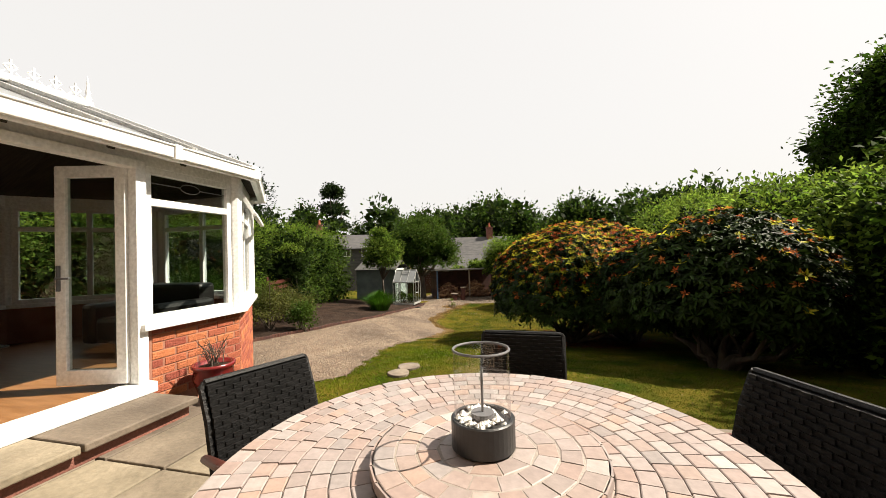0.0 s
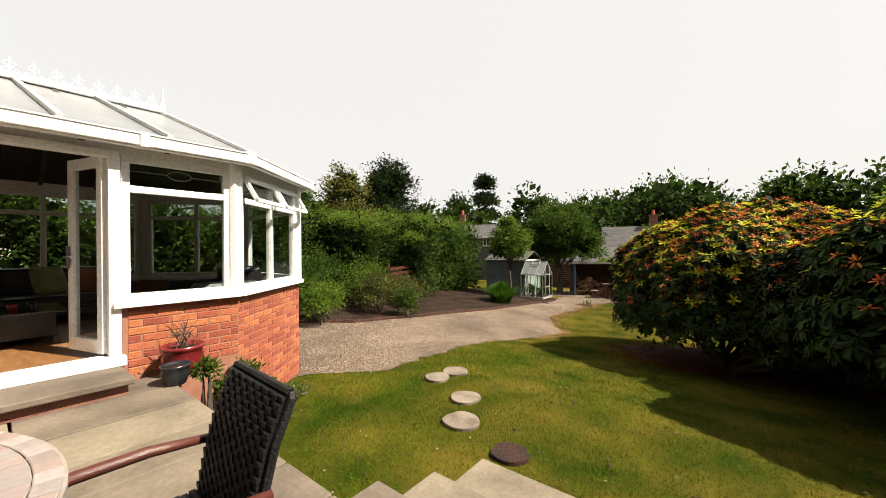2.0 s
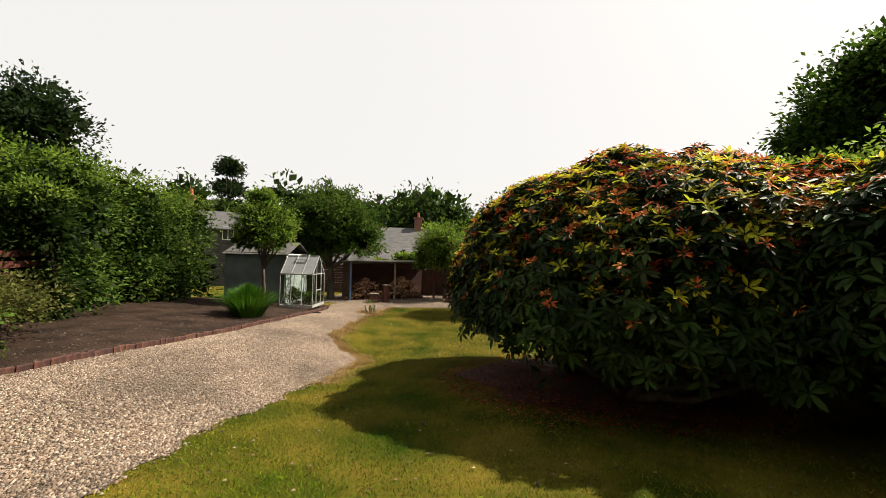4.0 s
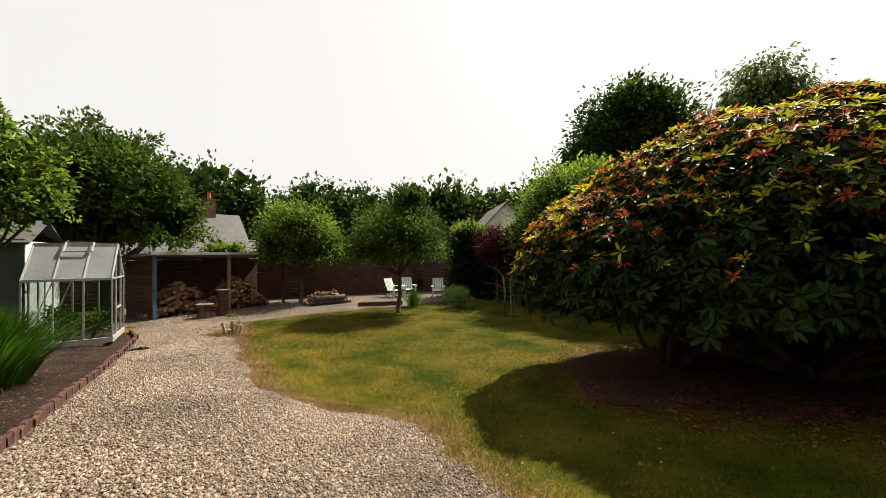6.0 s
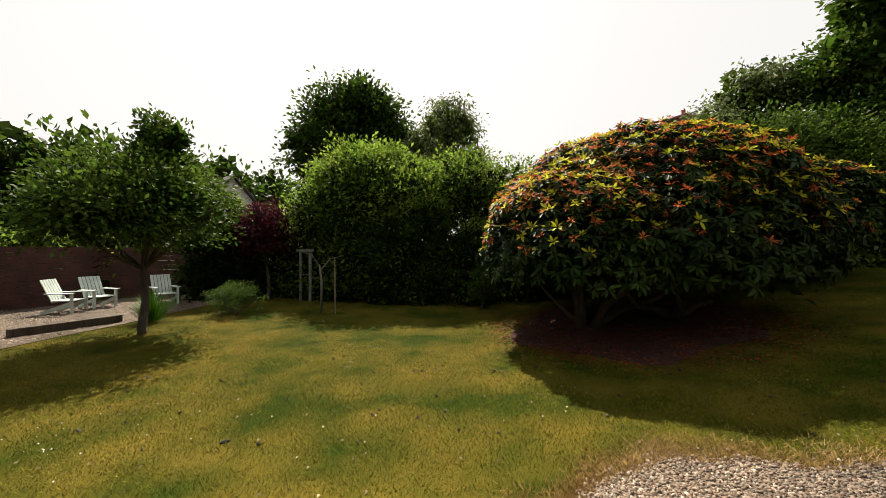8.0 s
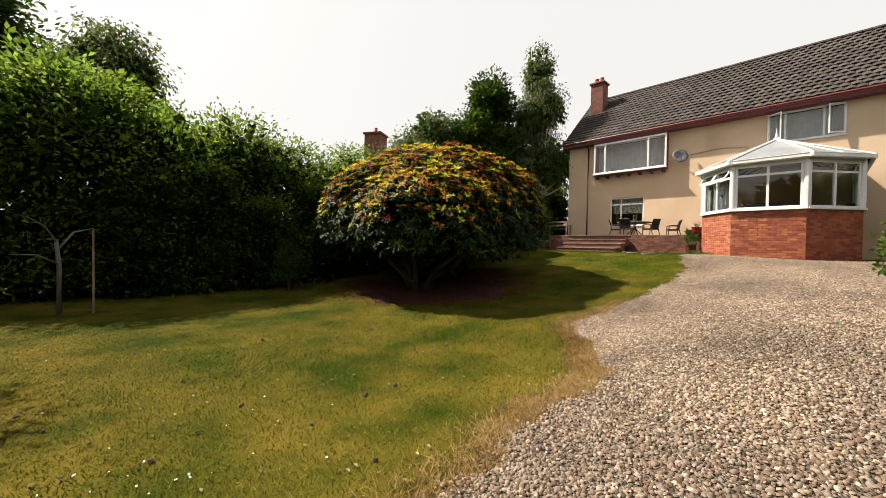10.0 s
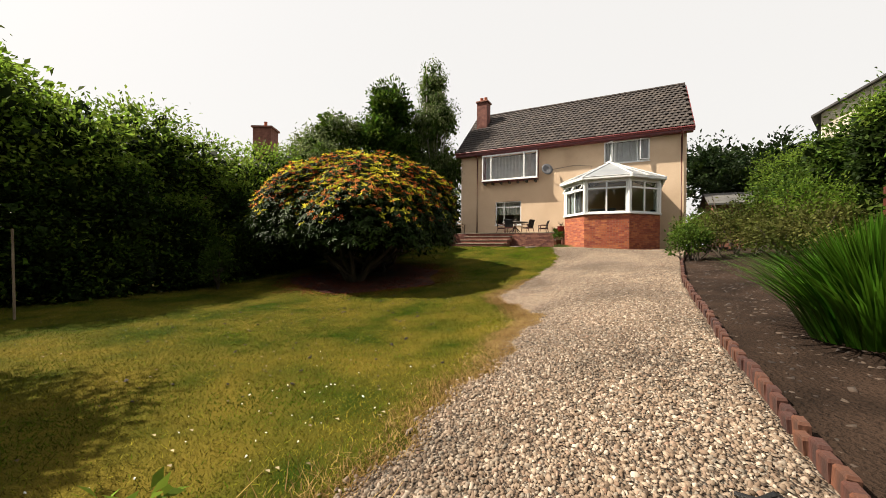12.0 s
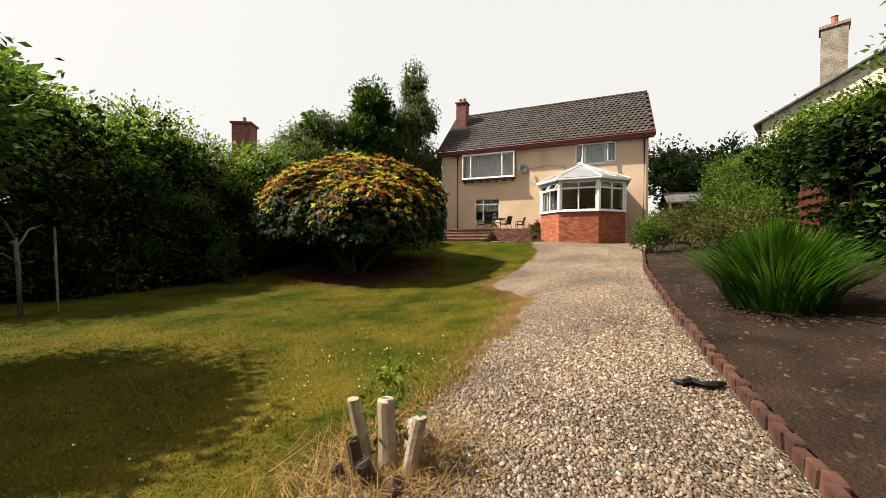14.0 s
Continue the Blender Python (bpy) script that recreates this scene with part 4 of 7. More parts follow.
# ---- foliage ----
def leaf_cloud(blobs, n, size, clumps=40, spread=0.16, inner=0.25, droop=0.0, aspect=0.5, gen=rng):
    """Leaves in clumps over the skins of ellipsoids: arrays of vertices and quads."""
    B = np.array(blobs, float)
    area = (B[:, 3] * B[:, 4] + B[:, 4] * B[:, 5] + B[:, 3] * B[:, 5])
    C, Rr, D = [], [], []
    for b, k in zip(B, np.maximum(6, (clumps * len(B) * area / area.sum()).astype(int))):
        d = gen.normal(size=(k, 3))
        d /= np.linalg.norm(d, axis=1, keepdims=True)
        low = d[:, 2] < -0.5
        d[low, 2] *= -0.6
        r = np.where(gen.random(k) < inner, gen.uniform(0.35, 0.75, k), gen.uniform(0.78, 1.06, k))
        C.append(b[:3] + d * r[:, None] * b[3:])
        Rr.append(np.full(k, (b[3:].mean())))
        D.append(d)
    C, Rr, D = np.concatenate(C), np.concatenate(Rr), np.concatenate(D)
    i = gen.integers(0, len(C), n)
    off = np.clip(gen.normal(size=(n, 3)), -1.7, 1.7) * (Rr[i] * spread * gen.uniform(0.6, 1.25, len(C))[i])[:, None] * np.array([1, 1, 0.75])
    P = C[i] + off
    d = D[i] * 0.5 + off / (np.linalg.norm(off, axis=1, keepdims=True) + 1e-6) * 0.5 + gen.normal(0, 0.5, (n, 3)) + np.array([0, 0, -droop])
    d /= np.linalg.norm(d, axis=1, keepdims=True)
    s = np.cross(d, gen.normal(size=(n, 3)) + np.array([0, 0, 0.8]))
    s /= np.linalg.norm(s, axis=1, keepdims=True) + 1e-6
    Ln = (size * gen.uniform(0.6, 1.3, n))[:, None]
    up = np.cross(s, d)
    V = np.stack([P, P + d * Ln * 0.5 + s * Ln * aspect / 2 + up * Ln * 0.08, P + d * Ln - up * Ln * 0.06, P + d * Ln * 0.5 - s * Ln * aspect / 2 + up * Ln * 0.08], 1)
    return V.reshape(-1, 3), np.arange(4 * n).reshape(-1, 4)


def tree(name, label, base, trunk_r, blobs, n, size, mat, bark=None, clumps=60, droop=0.0, spread=0.16, inner=0.25, aspect=0.5, lean=(0, 0), category="tree"):
    t = thing(name, label, category, base)
    top = Vector(np.mean([b[:3] for b in blobs], 0))
    g = Geo()
    b0 = Vector(base)
    fork = b0.lerp(top, 0.45) + Vector((lean[0], lean[1], 0))
    g.tube([b0 - Vector((0, 0, 0.2)), b0 + Vector((0, 0, 0.12)), b0.lerp(fork, 0.5) + Vector((0.04, -0.03, 0)), fork, top], [trunk_r * 1.5, trunk_r * 1.1, trunk_r * 0.9, trunk_r * 0.75, trunk_r * 0.25], 9)
    gen = np.random.default_rng(int(abs(base[0] * 31 + base[1] * 17)) + n)
    for b in blobs:
        for _ in range(3):
            e = Vector(b[:3]) + Vector(gen.normal(0, 0.45, 3) * np.array(b[3:]))
            m = fork.lerp(e, 0.5) + Vector(gen.normal(0, 0.12, 3))
            g.tube([fork, m, e], [trunk_r * 0.5, trunk_r * 0.3, trunk_r * 0.1], 6)
    part("trunk", g, bark or M_BARK, t, "rough brown trunk and limbs", smooth=True)
    V, F = leaf_cloud(blobs, n, size, clumps, spread, inner, droop, aspect, gen)
    np_part("crown", V, F, mat, t, "leafy crown")
    # most crowns get darker inner leaves: their inner shade put into the colour
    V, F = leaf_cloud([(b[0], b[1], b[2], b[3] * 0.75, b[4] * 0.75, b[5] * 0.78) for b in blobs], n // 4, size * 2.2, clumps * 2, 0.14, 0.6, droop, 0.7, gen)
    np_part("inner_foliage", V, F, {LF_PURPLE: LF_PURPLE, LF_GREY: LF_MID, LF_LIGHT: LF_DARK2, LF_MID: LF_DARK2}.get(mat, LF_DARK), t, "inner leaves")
    return t


def bush(name, label, base, blobs, n, size, mat, clumps=40, spread=0.2, aspect=0.5, inner=0.3, category="shrub"):
    t = thing(name, label, category, base)
    gen = np.random.default_rng(int(abs(base[0] * 13 + base[1] * 7)) + n)
    g = Geo()
    for b in blobs:
        for _ in range(4):
            e = Vector(b[:3]) + Vector(gen.normal(0, 0.4, 3) * np.array(b[3:]))
            s = Vector(base).lerp(Vector((b[0], b[1], base[2])), 0.8)
            g.tube([s, s.lerp(e, 0.5) + Vector(gen.normal(0, 0.05, 3)), e], [0.03, 0.02, 0.008], 5)
    part("woody_framework", g, M_BARK, t, "thin woody stems", kind="stuff")
    V, F = leaf_cloud(blobs, n, size, clumps, spread, inner, 0, aspect, gen)
    np_part("foliage", V, F, mat, t)
    return t


# leaf_dark also stands in for the shade deep inside foliage
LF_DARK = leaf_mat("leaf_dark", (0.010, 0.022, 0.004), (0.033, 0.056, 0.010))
LF_MID = leaf_mat("leaf_mid", (0.03, 0.066, 0.007), (0.11, 0.17, 0.024))
LF_LIGHT = leaf_mat("leaf_light", (0.085, 0.155, 0.013), (0.23, 0.32, 0.045), tl=0.62)
LF_GREY = leaf_mat("leaf_greygreen", (0.08, 0.115, 0.035), (0.22, 0.26, 0.10), tl=0.5)
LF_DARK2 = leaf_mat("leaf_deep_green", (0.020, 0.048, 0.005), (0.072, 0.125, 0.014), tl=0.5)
LF_YEL = leaf_mat("leaf_yellow", (0.13, 0.13, 0.02), (0.25, 0.22, 0.05))
LF_PURPLE = leaf_mat("leaf_purple", (0.03, 0.006, 0.012), (0.075, 0.016, 0.022))
LF_CONIFER = leaf_mat("conifer", (0.014, 0.028, 0.012), (0.04, 0.062, 0.022))
LF_RH_D = leaf_mat("rhododendron_dark", (0.009, 0.023, 0.003), (0.038, 0.066, 0.008), 0.5, 0.55, 0.12, 0.08)
LF_RH_L = leaf_mat("rhododendron_new", (0.22, 0.24, 0.010), (0.55, 0.48, 0.033), 0.5, 0.5, 0.35, 0.08)
LF_RH_R = leaf_mat("rhododendron_rust", (0.30, 0.046, 0.014), (0.55, 0.20, 0.05), 0.6, 0.5, 0.3, 0.05)


def rhododendron(label, at, blobs, count, feet, lively):
    t = thing("rhododendron", label, "shrub", (*at, float(ground_z(*at))))
    gen = np.random.default_rng(int(at[0] * 100))
    g = Geo()
    for fx, fy in feet:
        f0 = Vector((fx, fy, float(ground_z(fx, fy)) - 0.1))
        for k in range(9):
            b = blobs[k % len(blobs)]
            a = gen.uniform(0, 6.28)
            e = Vector((b[0] + math.cos(a) * b[3] * gen.uniform(0.3, 0.85), b[1] + math.sin(a) * b[4] * gen.uniform(0.3, 0.85), b[2] + gen.uniform(-0.5, 0.3) * b[5]))
            m = f0.lerp(e, 0.45) + Vector((gen.normal(0, 0.2), gen.normal(0, 0.2), -0.1))
            g.tube([f0 + Vector((gen.normal(0, 0.08), gen.normal(0, 0.08), 0)), f0.lerp(m, 0.5) + Vector((0, 0, 0.12)), m, e], [0.10, 0.075, 0.05, 0.015], 7)
    part("woody_framework", g, M_BARK, t, "dark twisting woody stems", smooth=True, kind="stuff")
    # whorls of long leaves at the shoot ends, some with a young lime tuft or a spent rust-red truss in the middle
    B = np.array(blobs, float)
    w = B[:, 3] * B[:, 5]
    bi = gen.choice(len(B), count, p=w / w.sum())
    d = gen.normal(size=(count, 3))
    d /= np.linalg.norm(d, axis=1, keepdims=True)
    d[d[:, 2] < -0.35, 2] *= -1
    lump = 1 + 0.06 * np.sin(5 * np.arctan2(d[:, 1], d[:, 0]) + bi) * np.cos(6 * d[:, 2]) + gen.normal(0, 0.025, count)
    deep = gen.random(count) < 0.25
    lump = np.where(deep, lump * gen.uniform(0.75, 0.93, count), lump)
    P = B[bi, :3] + d * lump[:, None] * B[bi, 3:]
    q = np.linalg.norm((P[:, None] - B[None, :, :3]) / B[None, :, 3:], axis=2).min(1)
    keep = (q > 0.74) & (P[:, 2] > ground_z(P[:, 0], P[:, 1]) + 0.45 + 0.35 * gen.random(count))
    P, d, deep = P[keep], d[keep], deep[keep]
    m = len(P)
    up_ = np.clip(1.4 * d[:, 2] + 0.16, 0, 0.95)
    pick = gen.random(m)
    kind = np.where(pick < lively * 0.56 * up_, 2, np.where(pick < lively * 0.98 * up_, 1, 0))
    kind[deep] = 0
    axis = d * 0.8 + np.array([0, 0, 0.75]) + gen.normal(0, 0.2, (m, 3))
    axis /= np.linalg.norm(axis, axis=1, keepdims=True)

    def whorl(sel, nl, lo, hi, t0, t1, width, sag, lift):
        p, ax, k = P[sel], axis[sel], int(sel.sum())
        e1 = np.cross(ax, [0.31, 0.52, 0.8])
        e1 /= np.linalg.norm(e1, axis=1, keepdims=True)
        e2 = np.cross(ax, e1)
        a = (np.arange(nl) * 2 * np.pi / nl)[None] + gen.uniform(0, 6.28, (k, 1)) + gen.normal(0, 0.22, (k, nl))
        tilt = gen.uniform(t0, t1, (k, nl))
        Ln = (gen.uniform(lo, hi, (k, nl)) * gen.uniform(0.8, 1.15, (k, 1)))[..., None]
        rad = np.cos(a)[..., None] * e1[:, None] + np.sin(a)[..., None] * e2[:, None]
        dv = rad * np.cos(tilt)[..., None] + ax[:, None] * np.sin(tilt)[..., None]
        sv = np.cross(dv, ax[:, None] + 0 * dv)
        sv /= np.linalg.norm(sv, axis=-1, keepdims=True) + 1e-6
        uv = np.cross(sv, dv)
        P0 = p[:, None] + rad * 0.012 + ax[:, None] * lift
        W = Ln * width
        tip = P0 + dv * Ln - uv * Ln * sag
        V = [P0, tip]
        for sgn in (1, -1):
            V += [P0 + dv * Ln * 0.35 + sgn * sv * W * 0.9 + uv * Ln * 0.06, P0 + dv * Ln * 0.72 + sgn * sv * W * 0.85 + uv * Ln * (0.04 - sag * 0.5)]
        V = np.stack(V, 2).reshape(-1, 6, 3)
        F = np.arange(len(V))[:, None, None] * 6 + np.array([(0, 2, 3, 1), (0, 1, 5, 4)])
        return V.reshape(-1, 3), F.reshape(-1, 4)

    al = np.ones(m, bool)
    for nm, lab, mat, args in (("foliage", "whorls of glossy dark green leaves", LF_RH_D, (al, 9, 0.11, 0.185, -0.5, 0.25, 0.17, 0.16, 0.0)), ("young_growth", "lime green young leaf tufts", LF_RH_L, (kind == 1, 8, 0.075, 0.135, 0.0, 0.8, 0.17, 0.06, 0.03)), ("spent_bloom", "rust-red spent flower trusses and buds", LF_RH_R, (kind == 2, 10, 0.05, 0.105, -0.2, 0.9, 0.16, 0.1, 0.03))):
        V, F = whorl(*args)
        np_part(nm, V, F, mat, t, lab, "stuff")
    # dark core leaves: the bush's inner shade is put into their colour
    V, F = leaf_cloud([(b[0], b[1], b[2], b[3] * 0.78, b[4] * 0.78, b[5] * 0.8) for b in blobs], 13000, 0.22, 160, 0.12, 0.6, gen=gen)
    np_part("inner_foliage", V, F, LF_DARK, t, "inner leaves darkened in colour for shade")
    return t


rhododendron("large domed rhododendron with lime and rust-red shoots", (5.6, 9.9),
             [(5.6, 9.9, 1.85, 3.2, 3.2, 2.3), (4.3, 11.6, 1.55, 2.1, 1.8, 1.6), (6.9, 8.5, 1.8, 2.2, 2.1, 1.9), (6.3, 11.2, 1.85, 2.4, 2.1, 1.9), (4.6, 9.2, 1.65, 1.8, 1.7, 1.6)], 13000, [(5.3, 9.3), (5.0, 11.3), (7.2, 9.8)], 1.15)
rhododendron("dark green rhododendron beside the larger one", (7.9, 4.9), [(7.9, 4.9, 2.35, 1.8, 1.8, 1.6), (7.2, 6.5, 2.1, 1.5, 1.4, 1.4), (8.3, 4.4, 2.1, 1.3, 1.2, 1.2)], 4200, [(7.7, 4.7), (8.0, 6.0)], 0.26)


def hedge(name, label, line, top, width, n, size, mat, base=None, category="hedge", lo=0.0):
    """A loose hedge of blobs along a line."""
    gen = np.random.default_rng(n)
    blobs = []
    for (xa, ya), (xb, yb) in zip(line, line[1:]):
        L = math.hypot(xb - xa, yb - ya)
        k = max(1, int(L / 1.3))
        for i in range(k):
            f = (i + 0.5) / k
            x, y = xa + (xb - xa) * f + gen.normal(0, 0.25), ya + (yb - ya) * f + gen.normal(0, 0.25)
            z0 = float(ground_z(x, y)) + lo
            h = (top - z0) * gen.uniform(0.74, 1.04)
            blobs.append((x, y, z0 + h * 0.17, width * 0.55, width * 0.55, h * 0.4))
            blobs.append((x + gen.normal(0, 0.2), y, z0 + h * 0.68, width * 0.5, width * 0.55, h * 0.36))
    t = thing(name, label, category, (*line[0], float(ground_z(*line[0]))))
    V, F = leaf_cloud(blobs, n, size, 34 * len(blobs) // 2, 0.17, 0.3, gen=gen)
    np_part("foliage", V, F, mat, t)
    # pale top shoots, which also paint the hedge's sunlit top
    V, F = leaf_cloud([(b[0], b[1], b[2] + b[5] * 0.82, b[3] * 0.75, b[4] * 0.75, b[5] * 0.3) for b in blobs[1::2]], n // 6, size * 0.9, 50, 0.3, 0.1, 0, 0.5, gen)
    np_part("new_growth", V, F, LF_LIGHT, t, "light green young shoots, also colouring in the sunlit top")
    # large dark leaves paint the shade inside the hedge
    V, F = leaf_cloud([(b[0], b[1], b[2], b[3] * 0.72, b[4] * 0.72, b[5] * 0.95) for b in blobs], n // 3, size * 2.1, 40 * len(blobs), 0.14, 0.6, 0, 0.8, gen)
    np_part("inner_foliage", V, F, LF_DARK, t, "inner leaves darkened in colour for shade")
    g = Geo()
    for b in blobs[::2]:
        g.tube([(b[0], b[1], float(ground_z(b[0], b[1])) - 0.1), (b[0] + 0.1, b[1], b[2]), (b[0] - 0.1, b[1] + 0.1, b[2] + 1.2)], [0.06, 0.045, 0.02], 6)
    part("woody_framework", g, M_BARK, t, "woody stems", kind="stuff")
    return t


# light leaves colour in the sunlit upper half, darker shrubs the dim foot
hedge("hedge", "tall loose green boundary hedge", [(10.9, -1), (11.0, 6), (10.9, 12), (10.8, 17), (11.2, 21)], 4.9, 2.9, 75000, 0.15, LF_LIGHT)
hedge("hedge", "dark dense clipped shrubs before the hedge", [(10.0, 8), (9.9, 13), (10.0, 17.5)], 3.2, 1.6, 34000, 0.11, LF_DARK2)
hedge("hedge", "mixed green hedge along the border", [(-9.3, -3), (-9.2, 3), (-9.4, 9), (-9.8, 15), (-11, 21)], 5.0, 2.9, 70000, 0.14, LF_MID)
hedge("hedge", "dark leafy screen beside the house", [(10.2, -7.5), (13.5, -9.0), (17.5, -8.0)], 5.6, 2.6, 16000, 0.2, LF_DARK)
hedge("ivy_hedge", "ivy-clad boundary with climbing leaves", [(-8.3, 6.5), (-8.2, 12.5)], 4.4, 1.2, 26000, 0.12, LF_DARK, category="hedge")

tree("sycamore", "large dark green sycamore beyond the hedge", (27.4, 25.2, -0.4), 0.45, [(27.8, 24.8, 12.0, 4.6, 4.6, 3.8), (25.6, 26.6, 9.4, 3.2, 3.2, 3.0), (29.0, 22.6, 9.6, 3.4, 3.4, 3.6), (27.4, 25.2, 7.0, 4.6, 4.6, 3.8), (26.6, 23.6, 13.4, 2.2, 2.2, 2.0)], 26000, 0.36, LF_DARK2, clumps=240, spread=0.13)
tree("birch", "grey-green birch with hanging twigs", (28.5, 17.2, -0.4), 0.22, [(29.0, 16.6, 11.8, 2.4, 2.6, 3.0), (28.5, 18.4, 9.0, 3.0, 3.0, 3.2), (29, 15.6, 8.4, 2.4, 2.4, 2.8)], 12000, 0.28, LF_GREY, M_BIRCHBARK, clumps=90, droop=1.2)
tree("ash_tree", "light green young tree in the hedge", (12.3, 18.5, -0.4), 0.15, [(12.3, 18.5, 4.2, 2.3, 2.6, 1.7), (13.2, 16.5, 3.8, 2.2, 2.0, 1.6)], 14000, 0.2, LF_LIGHT, clumps=90)
tree("weeping_birch", "tall birch with drooping grey-green branches", (10.9, -4.6, 1.0), 0.2, [(10.9, -4.6, 12.8, 1.0, 1.0, 2.6), (10.3, -4.4, 10.4, 1.3, 1.3, 2.4), (11.6, -4.7, 9.6, 1.4, 1.4, 2.6), (11.4, -4.6, 6.6, 1.9, 1.9, 2.6), (9.8, -4.9, 6.4, 1.3, 1.3, 2.6)], 20000, 0.17, LF_GREY, M_BIRCHBARK, clumps=150, droop=1.6)
tree("maple", "mid green maple beside the house", (13.3, -2.3, 0.8), 0.25, [(13.3, -2.3, 10.8, 1.5, 1.6, 2.4), (13.9, -1.6, 8.6, 1.9, 1.9, 2.0), (12.9, -2.6, 7.6, 1.8, 1.8, 2.2), (13.6, -2.0, 6.0, 2.4, 2.4, 2.2)], 17000, 0.24, LF_MID, clumps=170, spread=0.13)
tree("birch", "open birch with grey-green leaves", (15.9, 1.0, 0.8), 0.16, [(15.9, 0.6, 8.6, 1.6, 1.7, 2.2), (16.4, 1.6, 7.0, 2.0, 2.2, 2.0), (15.4, 2.8, 5.8, 2.2, 2.2, 2.0)], 11000, 0.2, LF_GREY, M_BIRCHBARK, clumps=80, droop=0.8)
tree("yew_tree", "tall dark tree in the hedge behind the rhododendrons", (10.6, 3.6, 0.8), 0.2, [(11.6, 3.0, 4.5, 1.6, 1.6, 1.9), (12.0, 1.2, 4.5, 1.8, 1.8, 2.0), (11.6, 5.2, 3.3, 1.4, 1.4, 1.5)], 17000, 0.16, LF_MID, clumps=130)
tree("elder_tree", "dense dark green elder behind the greenhouse", (-5.2, 24.9, -0.3), 0.22, [(-5.4, 25.1, 4.3, 2.4, 2.3, 2.3), (-4.2, 25.6, 3.3, 1.9, 1.8, 1.8), (-6.6, 24.8, 3.3, 1.9, 1.9, 2.0)], 30000, 0.17, LF_MID, clumps=190, spread=0.11)
tree("pear_tree", "small open fruit tree by the shed", (-6.1, 18.8, 0.1), 0.09, [(-6.1, 18.8, 3.7, 1.25, 1.2, 1.2), (-5.5, 18.4, 3.1, 0.8, 0.8, 0.8), (-6.6, 19.0, 2.9, 0.9, 0.9, 0.8), (-6.2, 18.7, 4.6, 0.6, 0.6, 0.7)], 8000, 0.12, LF_LIGHT, clumps=90)
tree("apple_tree", "young apple tree at the lawn's far edge", (4.35, 21.4, -0.4), 0.09, [(4.4, 21.5, 2.5, 1.9, 1.8, 1.4), (3.5, 21.3, 2.2, 1.3, 1.2, 1.0), (5.3, 21.7, 2.9, 1.2, 1.2, 1.2), (4.9, 21.4, 4.0, 0.6, 0.6, 0.9)], 17000, 0.12, LF_MID, clumps=140)
tree("apple_tree", "leafy fruit tree beside the log store", (1.6, 26.4, -0.3), 0.1, [(1.5, 26.6, 3.1, 1.7, 1.7, 1.6), (0.8, 26.4, 2.2, 1.1, 1.2, 1.2), (2.6, 26.8, 2.3, 1.3, 1.2, 1.3)], 14000, 0.14, LF_LIGHT, clumps=110)
tree("purple_maple", "small dark purple-leaved tree", (10.0, 21.8, -0.4), 0.07, [(10.0, 21.8, 1.9, 1.1, 1.1, 1.4), (10.6, 22.4, 2.4, 1.0, 1.0, 1.1)], 6500, 0.09, LF_PURPLE, clumps=70)
tree("pine", "tall dark conifer with sparse tiers", (-42.3, 73.3, -0.5), 0.4, [(-42.3, 73.3, 18.5, 2.6, 2.6, 2.2), (-42.3, 73.3, 14.5, 3.2, 3.2, 1.8), (-42.3, 73.3, 11, 3.4, 3.4, 1.6)], 4000, 0.5, LF_CONIFER, clumps=60)
tree("conifer", "broad dark conifer behind the hedge", (-20.9, 22, 0), 0.35, [(-20.9, 22, 8.6, 2.4, 2.4, 3.2), (-20.9, 22, 5, 3.4, 3.4, 3.2)], 12000, 0.24, LF_CONIFER, clumps=130)
tree("golden_conifer", "yellow-green tree behind the hedge", (-15.4, 12.9, 0.5), 0.2, [(-15.4, 12.9, 6.8, 1.5, 1.5, 1.9), (-15.2, 13.2, 4.6, 1.9, 1.9, 2.0)], 6000, 0.17, LF_YEL, clumps=80)

# far woods
gen = np.random.default_rng(5)
blobs = []
for i in range(130):
    a = radians(gen.uniform(-75, 75))
    r = gen.uniform(44, 88)
    x, y = r * math.sin(a), 10 + r * math.cos(a)
    h = gen.uniform(9.5, 14.5) * (0.62 + 0.42 * r / 60)
    rr = gen.uniform(2.6, 4.6)
    blobs.append((x, y, h * 0.62 - 0.4, rr, rr, h * 0.42))
    blobs.append((x + gen.normal(0, 1), y + gen.normal(0, 1), h * 0.25 - 0.4, rr * 1.1, rr * 1.1, h * 0.3))
V, F = leaf_cloud(blobs[:140], 46000, 0.66, 4200, 0.16, 0.25, gen=gen)
np_part("far_woods", V, F, LF_DARK2, None, "dark green woods beyond the gardens", "stuff", "trees")
V, F = leaf_cloud(blobs[140:], 46000, 0.66, 4200, 0.16, 0.25, gen=gen)
np_part("far_woods", V, F, LF_MID, None, "mid green woods beyond the gardens", "stuff", "trees")

# large dark leaves paint the depth of shade between the far crowns
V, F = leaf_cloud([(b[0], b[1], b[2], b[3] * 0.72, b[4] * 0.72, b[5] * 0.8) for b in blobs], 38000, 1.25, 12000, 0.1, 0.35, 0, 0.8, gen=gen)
np_part("far_woods", V, F, LF_DARK, None, "inner leaves of the far woods, shade put into the colour", "stuff", "trees")

a, r = gen.uniform(0, 6.2832, 9000), 3.0 * np.clip(np.sqrt(gen.random(9000)) + gen.normal(0, 0.06, 9000), 0, 1.25)
P = np.stack([5.1 + r * np.cos(a), 10.4 + 0.97 * r * np.sin(a)], 1)
V, F = leaf_cloud([(0, 0, 0, 0.01, 0.01, 0.01)], 9000, 0.065, 6, 0.0, 0.0, gen=gen)
